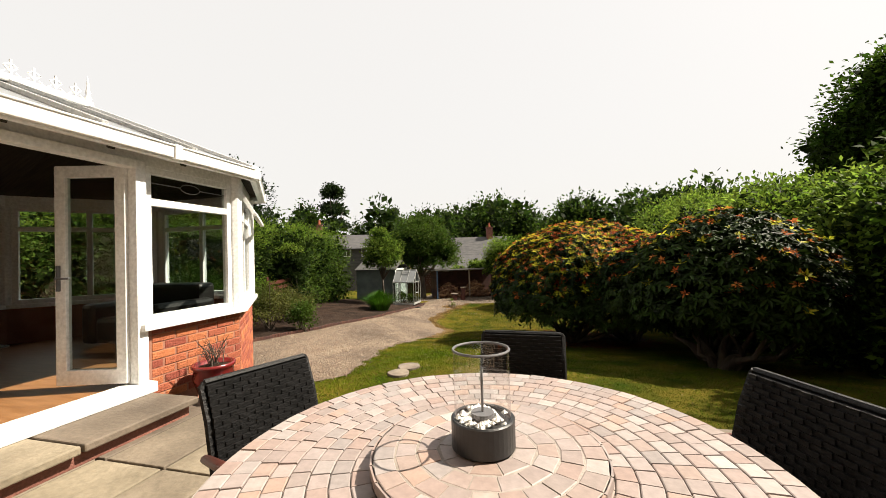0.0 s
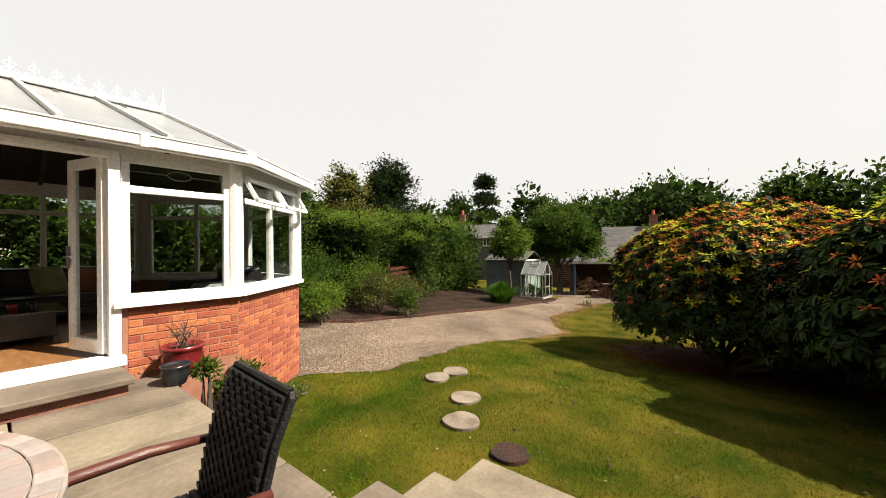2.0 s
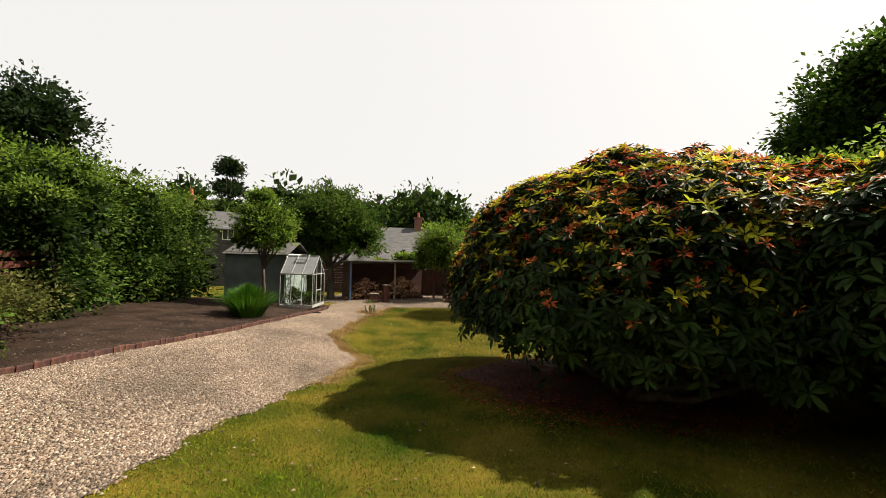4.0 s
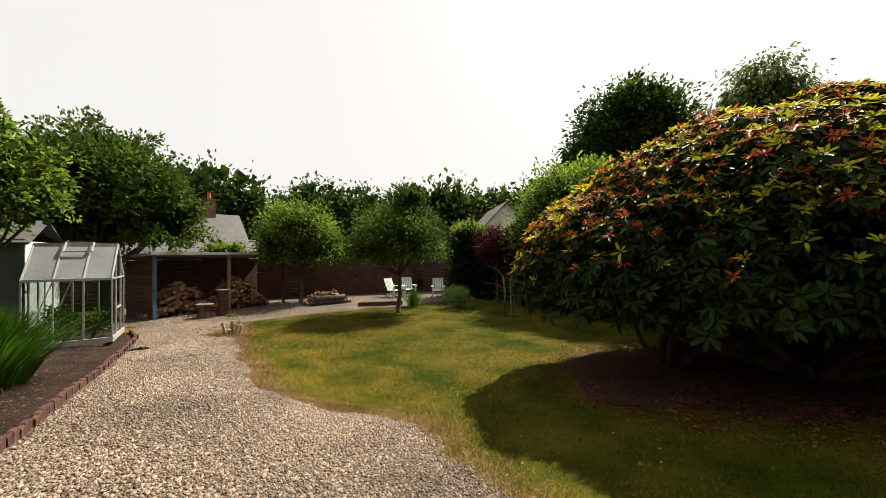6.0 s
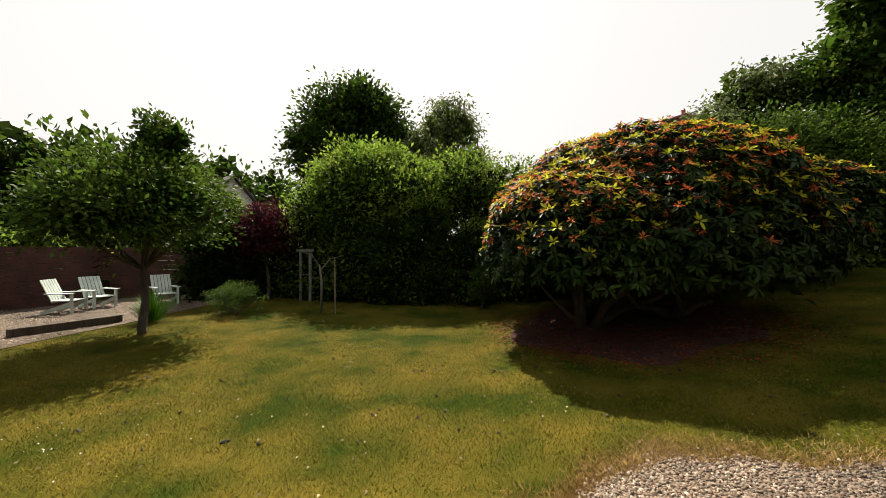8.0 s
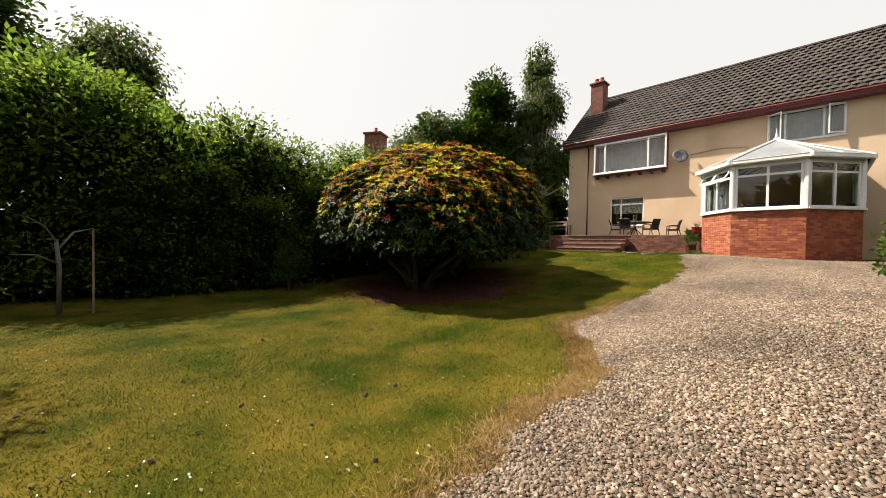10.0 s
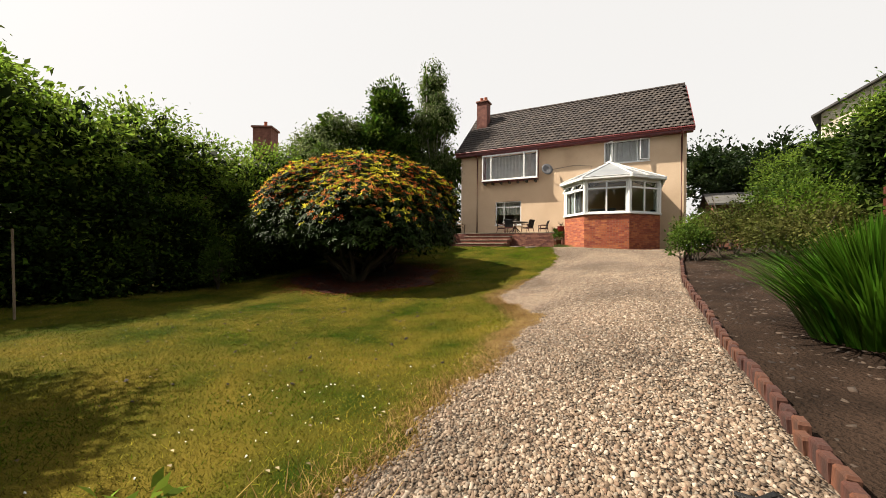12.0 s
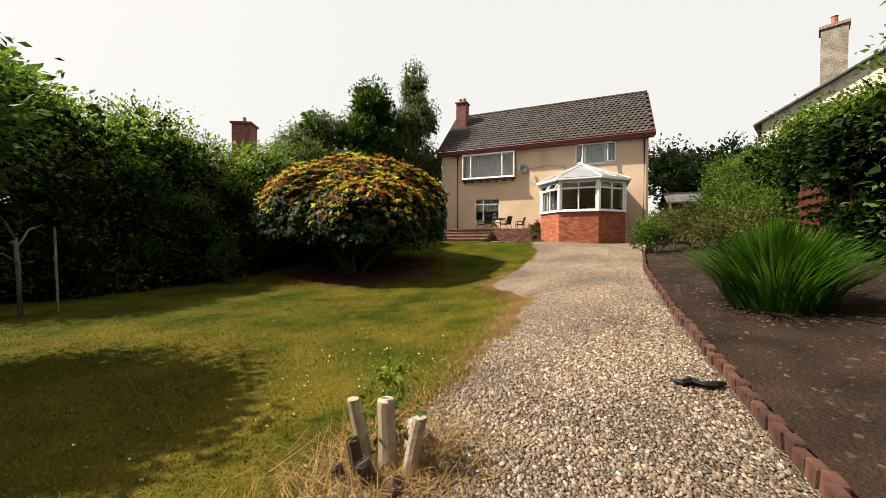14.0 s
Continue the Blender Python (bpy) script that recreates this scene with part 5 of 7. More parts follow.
V = (V.reshape(-1, 4, 3) * np.array([1, 1, 0.35]) + np.concatenate([P, ground_z(P[:, 0], P[:, 1])[:, None] + 0.035], 1)[:, None]).reshape(-1, 3)
np_part("fallen_leaves", V, F, leaf_mat("fallen_leaf", (0.12, 0.022, 0.010), (0.27, 0.06, 0.024), 0.7, 0.6, 0), None, "red-brown fallen leaves on the mulch", "stuff", "leaves")
P = on_lawn(1500)[:700]
V = np.concatenate([np.stack([P[:, 0] + dx, P[:, 1] + dy, ground_z(P[:, 0], P[:, 1]) + dz], 1)[:, None] for dx, dy, dz in ((-0.02, 0, 0.02), (0.005, 0.012, 0.03), (0.025, 0.0, 0.022), (0.0, -0.014, 0.028))], 1).reshape(-1, 3)
np_part("lawn_litter", V, np.arange(len(V)).reshape(-1, 4), leaf_mat("dry_leaf", (0.05, 0.035, 0.02), (0.3, 0.24, 0.15), 0.8, 0.8, 0), None, "scattered dry leaves and clods on the lawn", "stuff", "leaves")

# ---- bricks of the conservatory base ----
me_brick = None


def brick_run(a, b, z0, z1, skip, start=0.0, end=None):
    """Courses of single bricks, 6 mm proud of the mortar; returns their places."""
    d = (b - a)
    L = d.length if end is None else end
    d.normalize()
    ang = math.atan2(d.y, d.x)
    out = []
    k, z = 0, z0
    while z + 0.075 < z1 + 0.04:
        x = start + (0.0 if k % 2 else -0.125)
        while x < L - 0.03:
            s, e = max(x, start), min(x + 0.245, L)
            if e - s > 0.05:
                out.append((a + d * ((s + e) / 2), ang, z, (e - s) - 0.012))
            x += 0.255
        k += 1
        z += 0.0845
    return out


def outward(a, b):
    d = (b - a).normalized()
    n = Vector((-d.y, d.x))
    return -n if n.dot(Vector((-1.87, -1.6)) - a) > 0 else n


BRICK_MESH = {}


def brick_mesh(w):
    key = round(w, 2)
    if key not in BRICK_MESH:
        g = Geo()
        g.box(-w / 2, w / 2, -0.03, 0.03, 0, 0.074)
        me = bpy.data.meshes.new("brick")
        me.from_pydata(g.v, [], g.f)
        bm = bmesh.new()
        bm.from_mesh(me)
        bmesh.ops.bevel(bm, geom=[e for e in bm.edges], offset=0.005, segments=1, affect="EDGES")
        bm.to_mesh(me)
        bm.free()
        me.materials.append(M_BRICK)
        BRICK_MESH[key] = me
    return BRICK_MESH[key]


near_bricks = [(q, outward(CP[0], CP[1])) for q in brick_run(CP[0], CP[1], 1.86, SILL - 0.04, None, -FY + DOOR[1] + 0.14)]
near_bricks += [(q, outward(CP[1], CP[2])) for q in brick_run(CP[1], CP[2], 0.86, SILL - 0.04, None)]
for (p, ang, z, w), n in near_bricks[:300]:
    ob = new("brick", brick_mesh(w))
    ob.parent = base_wall
    q = p - n * (0.024 + random.uniform(-0.003, 0.002))
    ob.matrix_basis = pose(q.x - ORIGIN[base_wall].x, q.y - ORIGIN[base_wall].y, z - ORIGIN[base_wall].z, 0, 0, math.degrees(ang))
g = Geo()
rest = near_bricks[300:]
for a, b in ((CP[2], CP[3]), (CP[3], CP[4])):
    rest += [(q, outward(a, b)) for q in brick_run(a, b, 0.78, SILL - 0.04, None)]
rest += [(q, outward(CP[0], CP[1])) for q in brick_run(CP[0], CP[1], 1.86, SILL - 0.04, None, 0.0, -FY + DOOR[0] - 0.14)]
for (p, ang, z, w), n in rest:
    q = p - n * 0.024
    d = Vector((math.cos(ang), math.sin(ang), 0))
    g.beam(Vector((q.x, q.y, z + 0.037)) - d * w / 2, Vector((q.x, q.y, z + 0.037)) + d * w / 2, 0.06, 0.074)
part("far_bricks", g, M_BRICKJ, base_wall, "red brick courses", kind="stuff")

# ---- edging of short upright boards ----
M_EDGE = material("edging_timber", (0.034, 0.011, 0.007), (0.115, 0.031, 0.016), 6, 50, 0.85, 0.7, objrand=0.45, stretch=(1, 1, 0.3))
edging = thing("border_edging", "low rust-red edging of short upright timber boards", "edging", (-4.2, 10, 0.3), kind="structure")
gm = Geo()
gm.add([(x, y, z) for z, k in ((-0.14, 1.0), (0.13, 1.0), (0.145, 0.8)) for x, y in ((-0.028 * k, -0.058 * k), (0.028 * k, -0.058 * k), (0.028 * k, 0.058 * k), (-0.028 * k, 0.058 * k))], [(8, 9, 10, 11)] + [(b + i, b + (i + 1) % 4, b + 4 + (i + 1) % 4, b + 4 + i) for b in (0, 4) for i in range(4)])
me = bpy.data.meshes.new("edging_board")
me.from_pydata(gm.v, [], gm.f)
me.materials.append(M_EDGE)
yy, prev = 2.2, None
while yy < 21.5:
    xx = float(curve(yy, EDGING))
    sl = (float(curve(yy + 0.05, EDGING)) - float(curve(yy - 0.05, EDGING))) / 0.1
    ob = new("edging_board", me)
    ob.parent = edging
    ob.matrix_basis = pose(xx + random.uniform(-0.012, 0.012) + 4.2, yy - 10, float(ground_z(xx + 0.1, yy)) - 0.02 + random.uniform(-0.022, 0.012) - 0.3, random.uniform(-2, 2), random.uniform(-5, 5), -math.degrees(math.atan(sl)) + random.uniform(-3, 3))
    yy += 0.11 / math.hypot(1, sl)

# ---- table, chairs and table lamp on the patio ----
TC = Vector((3.9, -3.1))
TZ = PATIO + 0.75
M_TILE = piece_mat("mosaic_stone", TILES, "object", 0.5, 45.0, 0.3, 0.003, 0.25)
M_TILEJ = piece_mat("mosaic_stone_joined", TILES, "island", 0.5, 45.0, 0.3, 0.003, 0.25)
M_GROUT = material("grout", (0.28, 0.24, 0.205), (0.36, 0.315, 0.28), 6, 60, 0.9, 0.3)
M_IRON = material("black_iron", (0.012, 0.012, 0.013), (0.022, 0.022, 0.023), 6, 50, 0.4, 0.1)
table = thing("round_table", "large round patio table with pale stone mosaic top", "table", (TC.x, TC.y, PATIO))
g = Geo()
g.lathe((TC.x, TC.y, TZ - 0.045), [(0.0, 0), (0.83, 0), (0.85, 0.01), (0.85, 0.038), (0.0, 0.038)], 72)
top = part("tabletop", g, M_GROUT, table, "grey mortar bed of the tabletop")


def tile_geo(r0, r1, a0, a1, h):
    g = Geo()
    p = []
    for z, e in ((0, 0.0), (h - 0.002, 0.0), (h, 0.003)):
        for r, a in ((r0 + e, a0), (r0 + e, a1), (r1 - e, a1), (r1 - e, a0)):
            mid = (a0 + a1) / 2
            aa = a + (mid - a) * e * 6
            p.append((r * math.cos(aa), r * math.sin(aa), z))
    g.add(p, [(8, 9, 10, 11)] + [(k * 4 + i, k * 4 + (i + 1) % 4, k * 4 + 4 + (i + 1) % 4, k * 4 + 4 + i) for k in (0, 1) for i in range(4)])
    return g


def mosaic(owner, name, cx, cy, z, rings, single):
    """Rings of stone tiles; those in single are objects of their own."""
    joined = Geo()
    for r0, r1 in rings:
        n = max(6, int(2 * math.pi * (r0 + r1) / 2 / 0.07))
        st = 2 * math.pi / n
        gap = 0.0035 / ((r0 + r1) / 2)
        base = tile_geo(r0 + 0.0016, r1 - 0.0016, gap * 0.5, st - gap * 0.5, 0.008)
        if (r0, r1) in single:
            me = bpy.data.meshes.new("mosaic_tile")
            me.from_pydata(base.v, [], base.f)
            me.materials.append(M_TILE)
        off = random.uniform(0, 6)
        for k in range(n):
            a = off + k * st + random.uniform(-0.012, 0.012) * 0.3
            if (r0, r1) in single:
                ob = new("mosaic_tile", me)
                ob.parent = owner
                o = ORIGIN[owner]
                ob.matrix_basis = pose(cx - o.x, cy - o.y, z - o.z + random.uniform(-0.0012, 0.0008), random.uniform(-0.04, 0.04), random.uniform(-0.04, 0.04), math.degrees(a))
            else:
                c, s = math.cos(a), math.sin(a)
                joined.add([(cx + x * c - y * s, cy + x * s + y * c, z + zz) for x, y, zz in base.v], base.f)
    if joined.v:
        part("mosaic_field", joined, M_TILEJ, owner, "pale pink and cream stone mosaic", kind="stuff")


RINGS = [(0.30 + i * 0.0603, 0.30 + (i + 1) * 0.0603) for i in range(9)]
mosaic(top, "tile", TC.x, TC.y, TZ - 0.007, RINGS, RINGS[5:])
g = Geo()
for k in range(4):
    a = math.pi / 4 + k * math.pi / 2
    g.tube([(TC.x + 0.1 * math.cos(a), TC.y + 0.1 * math.sin(a), TZ - 0.05), (TC.x + 0.06 * math.cos(a), TC.y + 0.06 * math.sin(a), PATIO + 0.4), (TC.x + 0.42 * math.cos(a), TC.y + 0.42 * math.sin(a), PATIO + 0.05), (TC.x + 0.5 * math.cos(a), TC.y + 0.5 * math.sin(a), PATIO)], 0.028, 8)
g.tube([(TC.x + 0.6 * math.cos(a), TC.y + 0.6 * math.sin(a), TZ - 0.06) for a in np.linspace(0, 2 * math.pi, 33)], 0.02, 6)
part("pedestal", g, M_IRON, table, "black iron crossed legs", smooth=True)
susan = thing("lazy_susan", "round mosaic turntable in the middle of the table", "turntable", (TC.x, TC.y - 0.03, TZ))
g = Geo()
g.lathe((TC.x, TC.y - 0.03, TZ + 0.002), [(0.0, 0), (0.2, 0), (0.2, 0.02), (0.33, 0.02), (0.345, 0.026), (0.345, 0.05), (0.0, 0.05)], 60)
sb = part("turntable_disc", g, M_GROUT, susan)
mosaic(sb, "tile", TC.x, TC.y - 0.03, TZ + 0.046, [(0.02 + i * 0.065, 0.02 + (i + 1) * 0.065) for i in range(5)], [(0.02 + i * 0.065, 0.02 + (i + 1) * 0.065) for i in range(5)])
g = Geo()
for k in range(26):
    a0, a1 = 2 * math.pi * (k + 0.03) / 26, 2 * math.pi * (k + 0.97) / 26
    g.add([(TC.x + r * math.cos(a), TC.y - 0.03 + r * math.sin(a), z) for z in (TZ + 0.026, TZ + 0.052) for r, a in ((0.342, a0), (0.342, a1), (0.352, a1), (0.352, a0))],
          [(3, 2, 1, 0), (4, 5, 6, 7), (0, 1, 5, 4), (1, 2, 6, 5), (2, 3, 7, 6), (3, 0, 4, 7)])
part("rim_tiles", g, M_TILEJ, susan, kind="stuff")
LC = (3.89, -3.13, TZ + 0.056)
lamp = thing("table_fire", "round black table burner with white stones and glass", "table burner", LC)
g = Geo()
g.lathe(LC, [(0.0, 0), (0.092, 0), (0.097, 0.005), (0.097, 0.088), (0.093, 0.092), (0.085, 0.09), (0.083, 0.08), (0, 0.08)], 40)
part("drum", g, M_IRON, lamp, "black metal drum", smooth=False)
M_WHITE = material("white_pebble", (0.68, 0.66, 0.62), (0.8, 0.79, 0.76), 8, 60, 0.7, 0.3, island=0.15)
g = Geo()
for k in range(70):
    a, r = random.uniform(0, 6.28), random.uniform(0.04, 0.078)
    c = (LC[0] + r * math.cos(a), LC[1] + r * math.sin(a), LC[2] + 0.089 + random.uniform(-0.004, 0.005))
    s = random.uniform(0.007, 0.012)
    g.add([(c[0] + s, c[1], c[2]), (c[0], c[1] + s * 1.2, c[2]), (c[0] - s, c[1], c[2]), (c[0], c[1] - s, c[2]), (c[0], c[1], c[2] + s * 0.8), (c[0], c[1], c[2] - s)], [(0, 1, 4), (1, 2, 4), (2, 3, 4), (3, 0, 4), (1, 0, 5), (2, 1, 5), (3, 2, 5), (0, 3, 5)])
part("white_stones", g, M_WHITE, lamp, "white decorative pebbles", kind="stuff")
M_CLEAR = glass_mat("clear_glass", (0.97, 0.98, 0.98))
g = Geo()
g.lathe((LC[0], LC[1], LC[2] + 0.09), [(0.0855, 0), (0.0855, 0.205)], 40)
go = part("glass_cylinder", g, M_CLEAR, lamp, "clear glass cylinder", smooth=True)
go.visible_shadow = False
g = Geo()
g.tube([(LC[0] + 0.0855 * math.cos(a), LC[1] + 0.0855 * math.sin(a), LC[2] + 0.295) for a in np.linspace(0, 2 * math.pi, 41)], 0.004, 6, False)
g.tube([(LC[0], LC[1], LC[2] + 0.09), (LC[0], LC[1], LC[2] + 0.24)], 0.004, 6)
g.lathe((LC[0], LC[1], LC[2] + 0.092), [(0.0, 0.012), (0.035, 0.012), (0.036, 0.0)], 20)
part("burner", g, M_DISH, lamp, "grey burner and rim")


def garden_chair():
    """Black woven armchair with reddish timber arms and legs, facing +y, foot at the origin."""
    ch = thing("garden_chair", "black woven garden armchair with dark timber arms", "chair", (0, 0, 0), "chairs round the patio table")
    back = Geo()
    pts = [(0.44, -0.22), (0.62, -0.25), (0.80, -0.29), (0.96, -0.35)]
    n = 22
    # woven strands over a curved back
    for i in range(n):
        f0, f1 = i / n, (i + 0.92) / n
        q = []
        for f in (f0, f1):
            zz = 0.42 + 0.55 * f
            y = float(np.interp(zz, [p[0] for p in pts], [p[1] for p in pts]))
            q.append((y, zz))
        m = 14
        for j in range(m):
            x0, x1 = -0.25 + 0.5 * j / m, -0.25 + 0.5 * (j + 1) / m
            bulge = 0.005 if (i + j) % 2 else 0.0
            back.box(x0, x1, min(q[0][0], q[1][0]) - 0.018 - bulge, max(q[0][0], q[1][0]) + 0.012 - bulge + 0.012, q[0][1], q[1][1])
    part("backrest", back, M_BLACK, ch, "black woven backrest", kind="stuff")
    fr = Geo()
    for s in (-1, 1):
        fr.tube([(s * 0.262, p[1] - 0.005, p[0]) for p in pts] + [(s * 0.25, -0.355, 0.98)], 0.016, 6)
    fr.tube([(-0.25, -0.355, 0.98), (0.25, -0.355, 0.98)], 0.016, 6)
    part("back_frame", fr, M_BLACK, ch)
    seat = Geo()
    for j in range(18):
        y0 = -0.22 + j * 0.027
        seat.box(-0.25, 0.25, y0, y0 + 0.024, 0.405 + (0.005 if j % 2 else 0), 0.435 + (0.005 if j % 2 else 0))
    part("seat", seat, M_BLACK, ch, "black woven seat", bevel=0.004)
    for s in (-1, 1):
        g = Geo()
        g.tube([(s * 0.285, -0.27, 0.635), (s * 0.29, -0.05, 0.66), (s * 0.29, 0.16, 0.655), (s * 0.285, 0.27, 0.625)], [0.02, 0.026, 0.026, 0.022], 8)
        part("armrest", g, M_TIMBER, ch, "reddish timber armrest", smooth=True)
        g = Geo()
        g.tube([(s * 0.28, 0.22, 0.63), (s * 0.275, 0.235, 0.4), (s * 0.27, 0.26, 0.0)], [0.022, 0.026, 0.02], 8)
        part("leg", g, M_TIMBER, ch, "dark timber leg")
        g = Geo()
        g.tube([(s * 0.262, -0.23, 0.5), (s * 0.265, -0.25, 0.3), (s * 0.265, -0.33, 0.0)], [0.02, 0.024, 0.018], 8)
        part("leg", g, M_TIMBER, ch, "dark timber leg")
    g = Geo()
    g.box(-0.26, 0.26, 0.2, 0.23, 0.36, 0.405)
    g.box(-0.26, 0.26, -0.25, -0.22, 0.36, 0.405)
    for s in (-1, 1):
        g.box(s * 0.265 - 0.012, s * 0.265 + 0.012, -0.24, 0.23, 0.36, 0.405)
    part("seat_frame", g, M_TIMBER, ch, "dark timber seat frame")
    return ch


ch0 = garden_chair()
spots = [(3.02, -2.81, -111), (3.93, -2.07, 177), (4.72, -2.72, 110), (2.3, -4.0, -66)]
for k, (x, y, rot) in enumerate(spots):
    m = pose(x, y, PATIO, 0, 0, rot) @ Matrix.Diagonal((1, 1, 0.87, 1))
    if k == 0:
        first = m
    else:
        copy_thing(ch0, m)
ch0.matrix_basis = first

# ---- conservatory inside ----
M_SOFA = material("black_leather", (0.012, 0.011, 0.011), (0.025, 0.023, 0.022), 4, 40, 0.35, 0.2)
FZ = 2.06
sofa = thing("sofa", "black leather sofa under the far windows", "sofa", (-3.3, -2.4, FZ))
for nm, bx in (("base", (-3.9, -3.0, -3.6, -1.0, FZ + 0.05, FZ + 0.25)), ("seat_cushion", (-3.75, -2.98, -3.4, -2.32, FZ + 0.25, FZ + 0.43)), ("seat_cushion", (-3.75, -2.98, -2.28, -1.2, FZ + 0.25, FZ + 0.43)), ("backrest", (-3.95, -3.7, -3.6, -1.0, FZ + 0.25, FZ + 0.85)), ("armrest", (-3.9, -2.98, -3.65, -3.4, FZ + 0.25, FZ + 0.62)), ("armrest", (-3.9, -2.98, -1.2, -0.95, FZ + 0.25, FZ + 0.62))):
    g = Geo()
    g.box(*bx)
    part(nm, g, M_SOFA, sofa, bevel=0.05)
armc = thing("armchair", "black leather armchair by the front windows", "armchair", (-1.6, 0.2, FZ))
for nm, bx in (("seat", (-2.1, -1.1, -0.4, 0.35, FZ + 0.05, FZ + 0.42)), ("backrest", (-2.2, -1.0, 0.3, 0.6, FZ + 0.05, FZ + 0.85)), ("armrest", (-2.3, -2.08, -0.45, 0.5, FZ + 0.05, FZ + 0.62)), ("armrest", (-1.12, -0.9, -0.45, 0.5, FZ + 0.05, FZ + 0.62))):
    g = Geo()
    g.box(*bx)
    part(nm, g, M_SOFA, armc, bevel=0.06)
for nm, lab, c, mcol, rot in (("cushion", "pale green striped cushion on the sofa", (-3.35, -1.75, FZ + 0.65), ((0.30, 0.33, 0.13), (0.42, 0.43, 0.2)), 20), ("cushion", "orange-red cushion on the sofa", (-3.42, -1.3, FZ + 0.62), ((0.4, 0.09, 0.05), (0.55, 0.16, 0.09)), -15), ("cushion", "orange-red cushion on the sofa arm", (-3.35, -2.5, FZ + 0.62), ((0.4, 0.09, 0.05), (0.55, 0.16, 0.09)), 10)):
    g = Geo()
    n = 9
    for sgn in (1, -1):
        b = len(g.v)
        for i in range(n):
            for j in range(n):
                u, v = -1 + 2 * i / (n - 1), -1 + 2 * j / (n - 1)
                th = 0.09 * (1 - u ** 4) * (1 - v ** 4) * sgn
                x, y, z = th + 0.1 * v * -1, 0.22 * u * (1 - 0.08 * v * v), 0.22 * v * (1 - 0.08 * u * u)
                cr, sr = math.cos(radians(rot)), math.sin(radians(rot))
                g.v.append((c[0] + x * cr - y * sr, c[1] + x * sr + y * cr, c[2] + z))
        g.f += [(b + i * n + j, b + i * n + j + 1, b + (i + 1) * n + j + 1, b + (i + 1) * n + j) for i in range(n - 1) for j in range(n - 1)]
    part(nm, g, material("cushion_fabric", *mcol, 6, 80, 0.9, 0.3), None, lab, smooth=True, category="cushion")
ct = thing("coffee_table", "low black coffee table with a glass top", "coffee table", (-1.6, -2.2, FZ))
g = Geo()
g.box(-2.2, -1.1, -2.75, -1.75, FZ + 0.38, FZ + 0.4)
part("tabletop", g, material("smoked_glass", (0.03, 0.035, 0.035), (0.04, 0.045, 0.045), 2, 20, 0.08, 0), ct, "smoked glass top", bevel=0.004)
g = Geo()
g.box(-2.1, -1.2, -2.65, -1.85, FZ + 0.08, FZ + 0.38)
part("body", g, M_SOFA, ct, bevel=0.01)
for x, y in ((-2.1, -2.65), (-1.2, -2.65), (-2.1, -1.85), (-1.2, -1.85)):
    g = Geo()
    g.box(x - 0.03, x + 0.03, y - 0.03, y + 0.03, FZ, FZ + 0.08)
    part("leg", g, M_WOOD, ct)
for x, y, r, h, lab, cc in ((-1.5, -2.2, 0.05, 0.08, "small red bowl on the coffee table", ((0.35, 0.03, 0.03), (0.45, 0.06, 0.05))), (-1.3, -2.05, 0.04, 0.11, "small dark glass jar on the coffee table", ((0.03, 0.03, 0.03), (0.05, 0.05, 0.05)))):
    g = Geo()
    g.lathe((x, y, FZ + 0.4), [(0, 0), (r * 0.8, 0), (r, h * 0.6), (r * 0.9, h), (r * 0.8, h * 0.9), (0, h * 0.3)], 16)
    part("bowl", g, material("bowl_glaze", *cc, 5, 30, 0.2, 0), None, lab, smooth=True, category="bowl")
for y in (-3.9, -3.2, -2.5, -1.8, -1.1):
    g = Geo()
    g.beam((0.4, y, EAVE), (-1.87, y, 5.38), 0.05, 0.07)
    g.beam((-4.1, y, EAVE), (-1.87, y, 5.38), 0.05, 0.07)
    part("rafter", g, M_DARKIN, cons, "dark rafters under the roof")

# ---- pots by the door ----
def pot(name, label, at, r, h, cc, soil=True, gloss=0.25):
    p = thing(name, label, "plant pot", at)
    g = Geo()
    g.lathe(at, [(0, 0.005), (r * 0.62, 0), (r * 0.7, 0.01), (r * 0.98, h * 0.55), (r * 0.92, h * 0.85), (r * 1.03, h * 0.9), (r * 1.03, h), (r * 0.9, h), (r * 0.88, h * 0.88), (0, h * 0.86)], 28)
    part("pot_body", g, material("glaze", *cc, 5, 30, gloss, 0.1), p, smooth=True)
    g = Geo()
    g.lathe((at[0], at[1], at[2] + h * 0.87), [(0, 0.02), (r * 0.5, 0.015), (r * 0.87, 0)], 20)
    part("soil", g, M_SOIL, p)
    return p


DS = 1.84
p1 = pot("red_pot", "glossy dark red glazed pot with bare twigs", (0.68, -1.05, DS), 0.2, 0.32, ((0.16, 0.012, 0.014), (0.26, 0.03, 0.03)))
g = Geo()
gen = np.random.default_rng(3)
for k in range(16):
    a, l = gen.uniform(0, 6.28), gen.uniform(0.15, 0.34)
    s0 = Vector((0.68 + gen.normal(0, 0.04), -1.05 + gen.normal(0, 0.04), DS + 0.29))
    e = s0 + Vector((math.cos(a) * l * 0.6, math.sin(a) * l * 0.6, l))
    g.tube([s0, s0.lerp(e, 0.5) + Vector((0, 0, 0.04)), e], [0.006, 0.004, 0.002], 5)
    for _ in range(2):
        e2 = s0.lerp(e, 0.6) + Vector(gen.normal(0, 0.07, 3))
        g.tube([s0.lerp(e, 0.55), e2], [0.003, 0.0015], 4)
part("twigs", g, M_BARK, p1, "bare brown twigs")
pot("black_pot", "small dark blue-black glazed pot on a saucer", (0.98, -1.2, DS), 0.13, 0.2, ((0.012, 0.014, 0.02), (0.03, 0.032, 0.04)))
